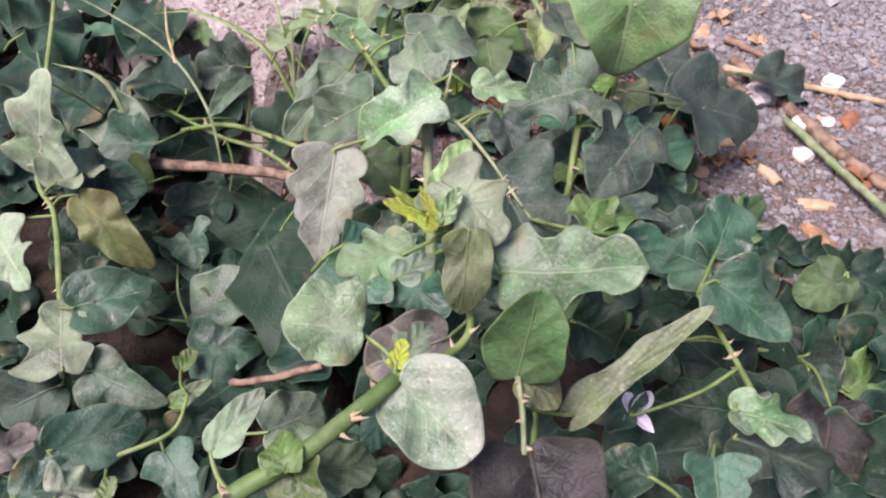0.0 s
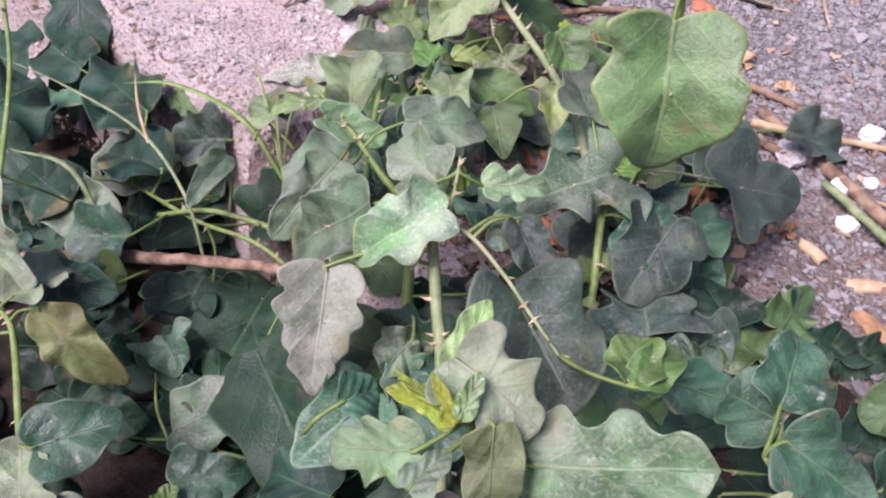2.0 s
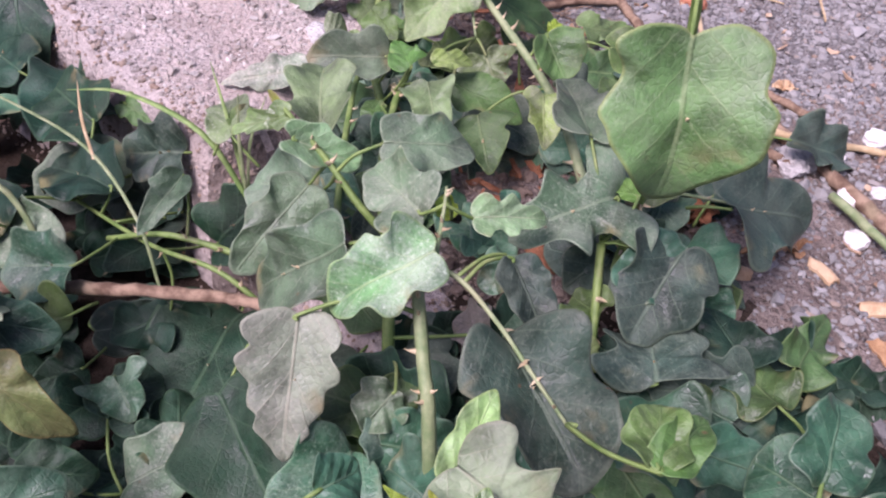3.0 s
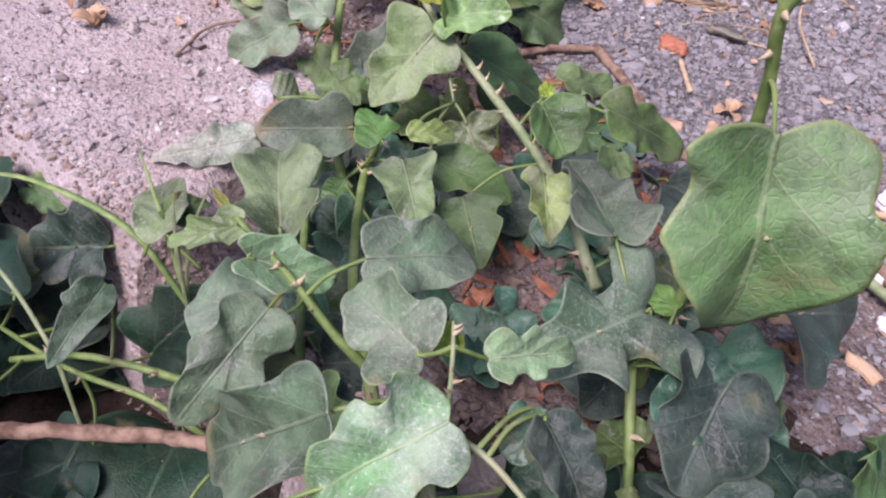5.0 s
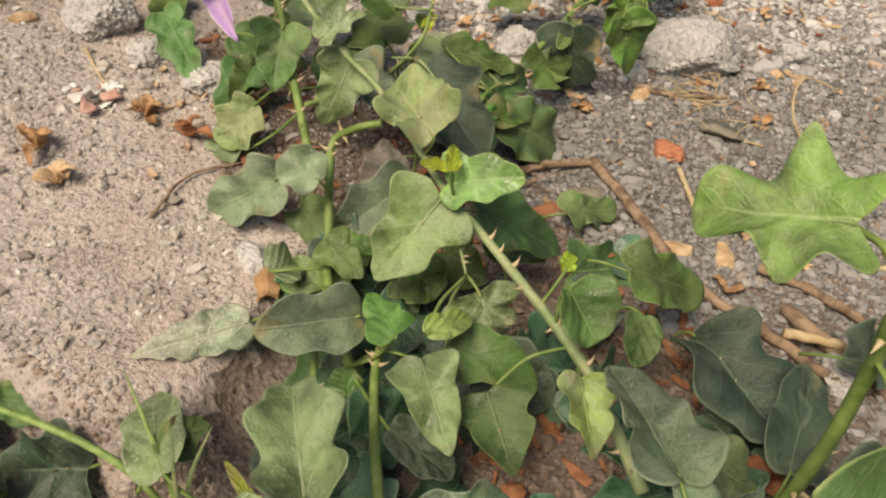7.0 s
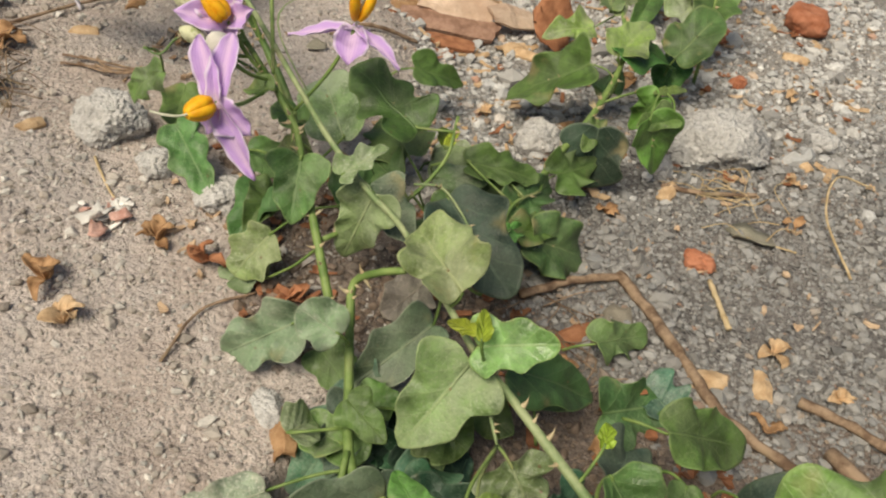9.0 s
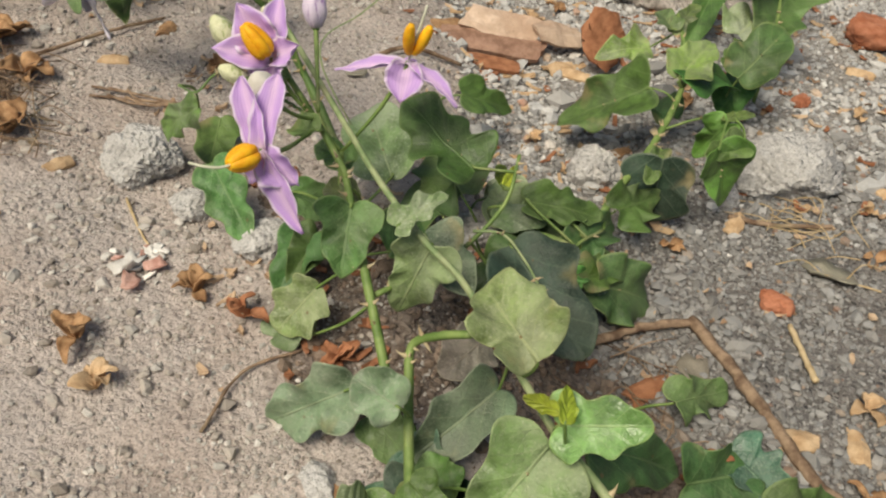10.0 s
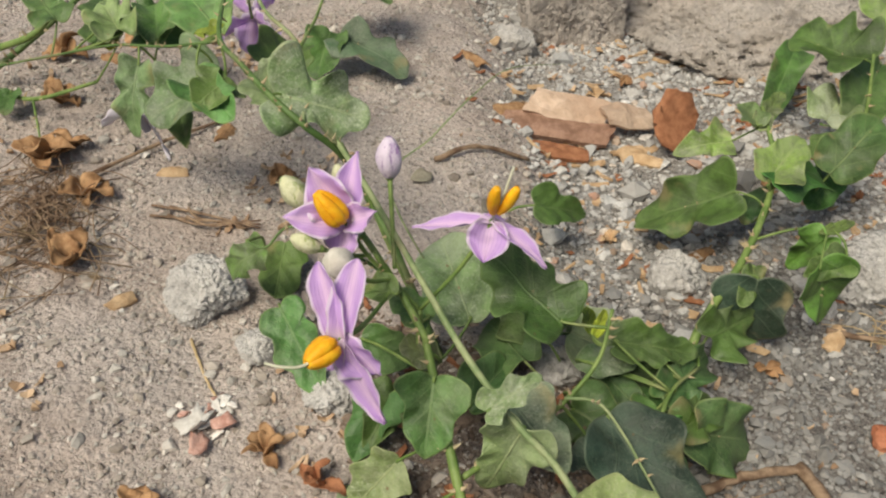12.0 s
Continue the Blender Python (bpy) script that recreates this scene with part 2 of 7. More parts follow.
def sandy_material(name, dark, mid, light, stain, speck, relief=1.0):
    """Worn mineral ground: broad stains, sand grains of several tones and sizes, pits."""
    m = Nodes(name)
    where = m.shifted(m.place(), 5.0)
    broad, patch = m.noise(where, 14, 5, 0.6), m.noise(where, 75, 6, 0.7)
    grain, fine = m.noise(where, 420, 4, 0.75), m.noise(where, 1300, 3, 0.7)
    cell = m.voronoi(where, 330)
    col = m.mix(m.ramp(patch, 0.30, 0.70), dark, mid)
    col = m.mix(m.ramp(broad, 0.42, 0.66, 0.0, 0.6), col, stain)
    dusted, damp = m.noise(m.shifted(where, 2.0), 26, 5, 0.6), m.noise(m.shifted(where, 9.0), 34, 6, 0.68)
    col = m.mix(m.ramp(dusted, 0.52, 0.66, 0.0, 0.5), col, tuple((a + b) / 2 for a, b in zip(mid, light)))
    col = m.mix(m.ramp(damp, 0.53, 0.66, 0.0, 0.6), col, tuple(c * 0.72 for c in dark))
    col = m.mix(m.ramp(grain, 0.52, 0.72, 0.0, 0.35 + 0.5 * relief), col, light)
    col = m.mix(m.ramp(grain, 0.30, 0.46, 0.15 + 0.6 * relief, 0.0), col, speck)
    col = m.mix(m.ramp(fine, 0.52, 0.66, 0.0, 0.7), col, tuple(c * 0.52 for c in mid))
    tall = m.math("ADD", m.math("MULTIPLY", patch, 2.3), m.math("ADD", m.math("MULTIPLY", grain, 1.2), m.math("ADD", m.math("MULTIPLY", fine, 0.4), m.math("MULTIPLY", m.ramp(cell, 0.0, 0.5, 1.0, 0.0), 0.6))))
    m.bump(tall, 1.0, 0.0021 * relief)
    return m.done(col, 0.94, 0.15)


CONCRETE = sandy_material("concrete", (0.47, 0.386, 0.342), (0.63, 0.533, 0.485), (0.80, 0.71, 0.655), (0.575, 0.52, 0.497), (0.20, 0.155, 0.132), 0.8)
GRIT = sandy_material("grit", (0.175, 0.162, 0.155), (0.27, 0.250, 0.240), (0.44, 0.42, 0.40), (0.30, 0.262, 0.24), (0.09, 0.082, 0.076))
DIRT = sandy_material("dirt", (0.20, 0.158, 0.135), (0.315, 0.258, 0.225), (0.47, 0.41, 0.37), (0.27, 0.208, 0.172), (0.09, 0.068, 0.056))
SAND = sandy_material("sand", (0.30, 0.275, 0.255), (0.44, 0.41, 0.385), (0.62, 0.585, 0.55), (0.47, 0.42, 0.38), (0.17, 0.152, 0.14))
# brown soil brought close to black; the shade under the leaves is mixed in
SHADED_SOIL = plain_material("soil", (0.018, 0.014, 0.011), (0.048, 0.036, 0.028), 120, 0.95, 0.9, 0.0025, 0.1, (0.06, 0.040, 0.028), 800)
ROCK = sandy_material("rock", (0.58, 0.55, 0.53), (0.77, 0.74, 0.715), (0.90, 0.87, 0.85), (0.70, 0.66, 0.63), (0.26, 0.24, 0.225), 0.95)
BLOCK = sandy_material("pale_block", (0.52, 0.455, 0.405), (0.68, 0.60, 0.545), (0.84, 0.77, 0.71), (0.60, 0.55, 0.51), (0.24, 0.20, 0.175), 1.1)
CLOD = plain_material("soil_clod", (0.13, 0.095, 0.074), (0.25, 0.19, 0.15), 300, 0.95, 0.6, 0.0006, 0.1, (0.28, 0.24, 0.21))
AGGREGATE = plain_material("aggregate", (0.29, 0.205, 0.15), (0.46, 0.365, 0.29), 300, 0.9, 0.6, 0.0006, 0.2, (0.42, 0.40, 0.38))
BRICK = plain_material("brick_chip", (0.36, 0.125, 0.065), (0.52, 0.22, 0.13), 200, 0.9)
HUSK = plain_material("dry_husk", (0.24, 0.125, 0.06), (0.46, 0.28, 0.15), 220, 0.75, 0.5, 0.0005)
HUSK_PALE = plain_material("pale_husk", (0.42, 0.27, 0.15), (0.60, 0.43, 0.27), 220, 0.75, 0.5, 0.0005)
HUSK_RED = plain_material("red_husk", (0.25, 0.10, 0.05), (0.42, 0.19, 0.10), 220, 0.8)
BARK = plain_material("bark", (0.20, 0.11, 0.075), (0.36, 0.22, 0.16), 140, 0.9, 0.9, 0.001)
BARK_IN = plain_material("bark_inner", (0.50, 0.36, 0.27), (0.72, 0.56, 0.44), 90, 0.85, 0.9, 0.001, 0.2, (0.40, 0.26, 0.18))
WHITE = plain_material("white_flake", (0.66, 0.62, 0.58), (0.85, 0.82, 0.78), 300, 0.7)
PAPERY = plain_material("red_flake", (0.40, 0.20, 0.16), (0.62, 0.40, 0.34), 300, 0.8)


GREY_STOPS = ((0.0, (0.14, 0.136, 0.134)), (0.22, (0.32, 0.308, 0.30)), (0.45, (0.42, 0.405, 0.39)), (0.66, (0.29, 0.29, 0.293)), (0.92, (0.54, 0.525, 0.51)), (0.97, (0.42, 0.32, 0.24)), (1.0, (0.36, 0.20, 0.14)))
WARM_STOPS = ((0.0, (0.20, 0.165, 0.14)), (0.25, (0.42, 0.365, 0.32)), (0.5, (0.52, 0.46, 0.41)), (0.7, (0.36, 0.34, 0.32)), (0.9, (0.66, 0.61, 0.56)), (1.0, (0.74, 0.70, 0.66)))


def pebble_material(name, stops):
    m = Nodes(name)
    i = m.island()
    r = m.t.nodes.new("ShaderNodeValToRGB")
    while len(r.color_ramp.elements) < len(stops):
        r.color_ramp.elements.new(0.5)
    for e, (p, c) in zip(r.color_ramp.elements, stops):
        e.position, e.color = p, rgba(c)
    m.put(r.inputs[0], i)
    n = m.noise(m.place(), 500, 4, 0.7)
    col = m.mix(m.ramp(n, 0.35, 0.7, 0.0, 0.5), r.outputs[0], (0.30, 0.28, 0.26))
    m.bump(n, 0.5, 0.0008)
    return m.done(col, 0.92, 0.2)


PEBBLE = pebble_material("pebbles", tuple((p, tuple(v * 0.74 for v in c)) for p, c in GREY_STOPS))
PEBBLE_PALE = pebble_material("pale_pebbles", tuple((p, tuple(min(0.8, v * 1.35 + 0.02) for v in c)) for p, c in GREY_STOPS))
CRUMB = pebble_material("concrete_crumbs", WARM_STOPS)
LITTER = plain_material("litter", (0.26, 0.165, 0.105), (0.56, 0.41, 0.28), 60, 0.85, 0.4)


def petal_material(name, inner, main, line):
    m = Nodes(name)
    uv = m.t.nodes.new("ShaderNodeUVMap").outputs[0]
    sep = m.t.nodes.new("ShaderNodeSeparateXYZ")
    m.put(sep.inputs[0], uv)
    v, u = m.math("ABSOLUTE", sep.outputs[0]), sep.outputs[1]
    n = m.noise(m.own(), 300, 4)
    col = m.mix(m.ramp(m.math("ADD", v, m.math("MULTIPLY", n, 0.2)), 0.06, 0.40), inner, main)
    streak = m.ramp(m.math("ABSOLUTE", m.math("SUBTRACT", m.math("FRACT", m.math("MULTIPLY", m.math("ADD", v, m.math("MULTIPLY", n, 0.03)), 11.0)), 0.5)), 0.0, 0.12, 0.5, 0.0)
    col = m.mix(streak, col, line)
    col = m.mix(m.ramp(m.math("ADD", v, m.math("MULTIPLY", n, 0.06)), 0.42, 0.5, 0.0, 0.7), col, (0.90, 0.83, 0.91))
    col = m.mix(m.ramp(u, 0.0, 0.22, 0.6, 0.0), col, (0.78, 0.68, 0.74))
    nrm = m.bump(m.math("ADD", n, streak), 0.4, 0.0005)
    m.done(col, 0.6, 0.25)
    glow = m.t.nodes.new("ShaderNodeBsdfTranslucent")
    m.put(glow.inputs["Color"], col)
    both = m.t.nodes.new("ShaderNodeMixShader")
    both.inputs[0].default_value = 0.3
    m.t.links.new(m.bsdf.outputs[0], both.inputs[1])
    m.t.links.new(glow.outputs[0], both.inputs[2])
    m.t.links.new(both.outputs[0], m.out.inputs["Surface"])
    return m.mat


PETAL = petal_material("lilac_petal", (0.88, 0.66, 0.90), (0.68, 0.45, 0.83), (0.42, 0.18, 0.64))
PETAL_WHITE = petal_material("faded_petal", (0.84, 0.82, 0.84), (0.76, 0.72, 0.80), (0.6, 0.5, 0.68))
ANTHER = plain_material("anther", (0.84, 0.34, 0.012), (0.94, 0.52, 0.03), 300, 0.5, 0.3)
STYLE = plain_material("style", (0.62, 0.62, 0.45), (0.75, 0.74, 0.6), 300, 0.5, 0.2)
BUD_PALE = plain_material("bud_pale", (0.62, 0.58, 0.50), (0.72, 0.68, 0.62), 260, 0.6, 0.3)


def bud_material(name, pale, dark):
    """Pale folded petals with dark creases running from foot to tip."""
    m = Nodes(name)
    long = m.t.nodes.new("ShaderNodeVectorMath")
    long.operation = "MULTIPLY"
    m.put(long.inputs[0], m.own())
    long.inputs[1].default_value = (1.0, 1.0, 0.16)
    n = m.noise(long.outputs[0], 620, 3, 0.6)
    g = m.noise(m.own(), 1500, 3, 0.6)
    col = m.mix(m.ramp(n, 0.50, 0.66), pale, dark)
    col = m.mix(m.ramp(g, 0.45, 0.75, 0.0, 0.4), col, tuple(0.5 + 0.5 * v for v in pale))
    m.bump(m.math("SUBTRACT", g, m.math("MULTIPLY", n, 2.0)), 0.5, 0.0005)
    return m.done(col, 0.6, 0.3)


BUD_GREEN = bud_material("bud_green", (0.60, 0.60, 0.38), (0.30, 0.36, 0.13))
BUD_LILAC = bud_material("bud_lilac", (0.70, 0.60, 0.74), (0.36, 0.22, 0.46))

# ---- builders (lengths in centimetres) ----
CM = 0.01
rnd = random.Random(11)


def mesh_object(name, verts, faces, mat, smooth=True):
    me = bpy.data.meshes.new(name)
    me.from_pydata([tuple(v) for v in verts], [], faces)
    for m in mat if isinstance(mat, (list, tuple)) else [mat]:
        me.materials.append(m)
    if smooth:
        me.polygons.foreach_set("use_smooth", [True] * len(me.polygons))
    return new(name, me)


def under(ob, parent, m):
    """Makes ob a part of parent, at the world pose m."""
    ob.parent = parent
    w = parent.matrix_basis if parent.parent is None else parent.parent.matrix_basis @ parent.matrix_basis
    ob.matrix_basis = w.inverted() @ m
    return ob


def thing(name, at, label, category, group=""):
    e = new(name)
    e.empty_display_size = 0.01
    e.matrix_basis = Matrix.Translation(Vector(at) * CM)
    return tagged(e, label, category, group)


def spline(points, per=4):
    """A smooth line through the points."""
    p = [np.array(q, float) for q in points]
    p = [2 * p[0] - p[1], *p, 2 * p[-1] - p[-2]]
    out = []
    for a, b, c, d in zip(p, p[1:], p[2:], p[3:]):
        for k in range(per):
            t = k / per
            out.append(0.5 * (2 * b + (c - a) * t + (2 * a - 5 * b + 4 * c - d) * t * t + (3 * b - a - 3 * c + d) * t**3))
    return out + [p[-2]]


def tube(points, r0, r1, sides=8, knobs=0.0, seed=0):
    """Rings along a line, tapered from r0 to r1; knobs: swelling at nodes."""
    rr = random.Random(seed)
    n = len(points)
    verts, faces = [], []
    side = None
    for i, p in enumerate(points):
        d = Vector(points[min(i + 1, n - 1)]) - Vector(points[max(i - 1, 0)])
        d.normalize()
        if side is None:
            side = d.orthogonal().normalized()
        side = (side - d * side.dot(d)).normalized()
        other = d.cross(side)
        r = r0 + (r1 - r0) * i / (n - 1)
        r *= 1 + knobs * (rr.random() - 0.3)
        for k in range(sides):
            a = 2 * math.pi * k / sides
            verts.append(Vector(p) + (side * math.cos(a) + other * math.sin(a)) * r)
    for i in range(n - 1):
        for k in range(sides):
            q = (k + 1) % sides
            faces.append((i * sides + k, i * sides + q, (i + 1) * sides + q, (i + 1) * sides + k))
    faces.append(tuple(reversed(range(sides))))
    faces.append(tuple((n - 1) * sides + k for k in range(sides)))
    return verts, faces


STEMS = {}


def thorn_mesh():
    verts, faces = [], []
    for i, (h, r, off) in enumerate(((0.0, 0.075, 0.0), (0.08, 0.05, 0.005), (0.18, 0.022, 0.03), (0.27, 0.004, 0.085))):
        for k in range(6):
            a = 2 * math.pi * k / 6
            verts.append(((r * math.cos(a) + off) * CM, r * 0.7 * math.sin(a) * CM, h * CM))
    for i in range(3):
        for k in range(6):
            q = (k + 1) % 6
            faces.append((i * 6 + k, i * 6 + q, i * 6 + 6 + q, i * 6 + 6 + k))
    faces.append(tuple(18 + k for k in range(6)))
    ob = mesh_object("thorn", verts, faces, THORN)
    me = ob.data
    bpy.data.objects.remove(ob)
    return me


THORN_MESH = thorn_mesh()


def stem(plant, points, r0, r1, mat=None, thorns=0, name="stem", keep=True):
    """A stem or stalk through the points, with hooked thorns along it."""
    line = spline(points, 6)
    verts, faces = tube(line, r0, r1, 8, 0.10, len(points) + int(r0 * 100))
    base = Vector(line[0])
    ob = mesh_object(name, [(Vector(v) - base) * CM for v in verts], faces, mat or STEM)
    under(ob, plant, Matrix.Translation(base * CM))
    if keep:
        STEMS.setdefault(plant.name, []).extend(Vector(p) for p in line)
    for k in range(thorns):
        i = rnd.randrange(1, len(line) - 1)
        f = i / (len(line) - 1)
        d = (Vector(line[i + 1]) - Vector(line[i - 1])).normalized()
        out = Vector((rnd.uniform(-1, 1), rnd.uniform(-1.0, 0.4), rnd.uniform(-0.4, 1)))
        out = (out - d * out.dot(d)).normalized()
        r = r0 + (r1 - r0) * f
        m = Matrix((d.cross(out).cross(out) * -1, d.cross(out) * -1, out)).transposed().to_4x4()
        m = Matrix.Translation((Vector(line[i]) + out * r * 0.85) * CM) @ m @ Matrix.Scale(rnd.uniform(0.85, 1.45) * min(1.0, 0.45 + r * 3.2), 4)
        under(new("thorn", THORN_MESH), plant, m)
    return ob


OUTLINE = {
    "star": ((0, 0), (-0.07, 0.10), (-0.09, 0.26), (0.02, 0.43), (0.13, 0.52), (0.20, 0.46), (0.27, 0.33), (0.35, 0.27), (0.45, 0.32), (0.56, 0.42), (0.63, 0.41), (0.68, 0.29), (0.77, 0.19), (0.87, 0.19), (0.96, 0.13), (1, 0)),
    "lobed": ((0, 0), (-0.06, 0.11), (-0.07, 0.28), (0.03, 0.44), (0.15, 0.51), (0.25, 0.46), (0.33, 0.36), (0.43, 0.34), (0.55, 0.40), (0.65, 0.40), (0.73, 0.30), (0.83, 0.24), (0.93, 0.18), (0.99, 0.08), (1, 0)),
    "palm": ((0, 0), (-0.12, 0.12), (-0.17, 0.29), (-0.07, 0.45), (0.07, 0.52), (0.18, 0.43), (0.27, 0.30), (0.38, 0.26), (0.50, 0.34), (0.62, 0.41), (0.70, 0.36), (0.77, 0.23), (0.87, 0.20), (0.96, 0.13), (1, 0)),
    "tri": ((0, 0), (-0.05, 0.11), (-0.06, 0.28), (0.04, 0.45), (0.16, 0.52), (0.27, 0.47), (0.36, 0.37), (0.47, 0.33), (0.60, 0.34), (0.72, 0.29), (0.83, 0.20), (0.92, 0.12), (0.98, 0.05), (1, 0)),
    "round": ((0, 0), (-0.04, 0.14), (0.00, 0.32), (0.12, 0.46), (0.26, 0.50), (0.38, 0.45), (0.50, 0.44), (0.63, 0.46), (0.76, 0.38), (0.87, 0.28), (0.96, 0.16), (1, 0)),
    "ragged": ((0, 0), (-0.03, 0.12), (-0.01, 0.30), (0.07, 0.43), (0.15, 0.45), (0.21, 0.39), (0.29, 0.47), (0.37, 0.45), (0.44, 0.36), (0.52, 0.39), (0.59, 0.35), (0.66, 0.24), (0.74, 0.25), (0.81, 0.18), (0.89, 0.10), (0.96, 0.06), (1, 0)),
    "orb": ((0, 0), (-0.06, 0.12), (-0.05, 0.27), (0.05, 0.41), (0.20, 0.49), (0.37, 0.50), (0.55, 0.48), (0.72, 0.41), (0.87, 0.29), (0.97, 0.14), (1, 0)),
    "broad": ((0, 0), (-0.05, 0.10), (-0.07, 0.28), (0.0, 0.42), (0.08, 0.45), (0.18, 0.42), (0.28, 0.44), (0.38, 0.50), (0.46, 0.49), (0.54, 0.45), (0.64, 0.43), (0.74, 0.37), (0.86, 0.24), (0.96, 0.11), (1, 0)),
    "hastate": ((0, 0), (-0.08, 0.07), (-0.16, 0.18), (-0.13, 0.30), (0.0, 0.34), (0.12, 0.37), (0.24, 0.46), (0.33, 0.51), (0.40, 0.45), (0.49, 0.34), (0.60, 0.29), (0.73, 0.28), (0.86, 0.25), (0.96, 0.15), (1, 0)),
    "penta": ((0, 0), (-0.03, 0.12), (0.02, 0.28), (0.10, 0.42), (0.19, 0.46), (0.28, 0.39), (0.38, 0.38), (0.52, 0.47), (0.62, 0.50), (0.70, 0.40), (0.80, 0.30), (0.91, 0.26), (0.98, 0.14), (1, 0)),
    "lance": ((0, 0), (-0.02, 0.12), (0.05, 0.30), (0.15, 0.41), (0.26, 0.48), (0.35, 0.50), (0.44, 0.41), (0.55, 0.34), (0.68, 0.28), (0.82, 0.20), (0.93, 0.11), (1, 0)),
    "oblong": ((0, 0), (-0.01, 0.16), (0.09, 0.37), (0.24, 0.49), (0.38, 0.48), (0.50, 0.41), (0.63, 0.41), (0.77, 0.34), (0.90, 0.21), (0.98, 0.08), (1, 0)),
    "wavy": ((0, 0), (-0.05, 0.14), (-0.03, 0.34), (0.08, 0.48), (0.17, 0.47), (0.25, 0.35), (0.34, 0.36), (0.44, 0.48), (0.53, 0.45), (0.60, 0.31), (0.69, 0.27), (0.80, 0.30), (0.90, 0.22), (0.97, 0.11), (1, 0)),
}


def leaf_shape(shape, length, width, rr, thick=0.028):
    """Blade with lobed outline, folded along its midrib, drooping and wavy; the surfaces above and below and the rim between."""
    sides = []
    bulge = 0.06 if shape == "round" else 0.04
    for s in (1, -1):
        start, slide, full = rr.uniform(0, 6.28), rr.uniform(-0.05, 0.05), rr.uniform(0.90, 1.10)
        jit = [(u + slide * math.sin(math.pi * max(0, u)) + rr.uniform(-0.014, 0.014) if 0 < i < len(OUTLINE[shape]) - 1 else u, max(0, v * full * (rr.uniform(0.95, 1.06) + bulge * math.sin(i * 1.3 + start))) if v else 0) for i, (u, v) in enumerate(OUTLINE[shape])]
        sides.append([(s * v * width, u * length) for u, v in [(q[0], q[1]) for q in spline(jit, 3)]])
    rim = sides[0] + sides[1][-2:0:-1]
    n, rings = len(rim), (0.18, 0.40, 0.62, 0.82, 0.94, 1.0)
    cx, cy = 0.0, 0.36 * length
    fold, droop, curl = rr.uniform(0.12, 0.58), rr.uniform(0.0, 0.40), rr.uniform(-0.2, 0.7)
    waves, amp, ph, tw = rr.choice((3, 4, 5, 6)), rr.uniform(0.025, 0.075), rr.uniform(0, 6.28), rr.uniform(-0.25, 0.25)
    crumple = 1.7 if shape == "wavy" else 1.0

    def lift(x, y, s):
        u, v = y / length, x / width
        a = math.atan2(x, y - cy)
        z = abs(x) * fold - droop * length * (u - 0.1) ** 2 * 0.8 - curl * width * (2 * v) ** 4 * 0.10
        z += amp * width * s**3 * math.sin(waves * a + ph) * 2 + tw * x * (u - 0.3)
        z += crumple * width * (0.10 * noise.noise((x / width * 1.5 + ph, y / width * 1.5, ph)) + 0.032 * noise.noise((x / width * 4.0, y / width * 4.0 + ph, ph)))
        return z

    verts, uv, edge = [], [], []
    for layer in (0, 1):
        verts.append((cx, cy, lift(cx, cy, 0) - layer * thick))
        uv.append((0.0, cy / length))
        edge.append(0.0)
        for s in rings:
            for x, y in rim:
                px, py = cx + (x - cx) * s, cy + (y - cy) * s
                verts.append((px, py, lift(px, py, s) - layer * thick * (1 if s < 1 else 0.6)))
                uv.append((px / width, py / length))
                edge.append(s)
    per = 1 + n * len(rings)
    faces = []
    for layer in (0, 1):
        o = layer * per
        for k in range(n):
            q = (k + 1) % n
            f = [(o, o + 1 + k, o + 1 + q)]
            for r in range(len(rings) - 1):
                a, b = o + 1 + r * n, o + 1 + (r + 1) * n
                f.append((a + k, b + k, b + q, a + q))
            faces += f if layer else [tuple(reversed(g)) for g in f]
    a, b = 1 + (len(rings) - 1) * n, per + 1 + (len(rings) - 1) * n
    for k in range(n):
        q = (k + 1) % n
        faces.append((a + k, a + q, b + q, b + k))
    return verts, faces, uv, edge


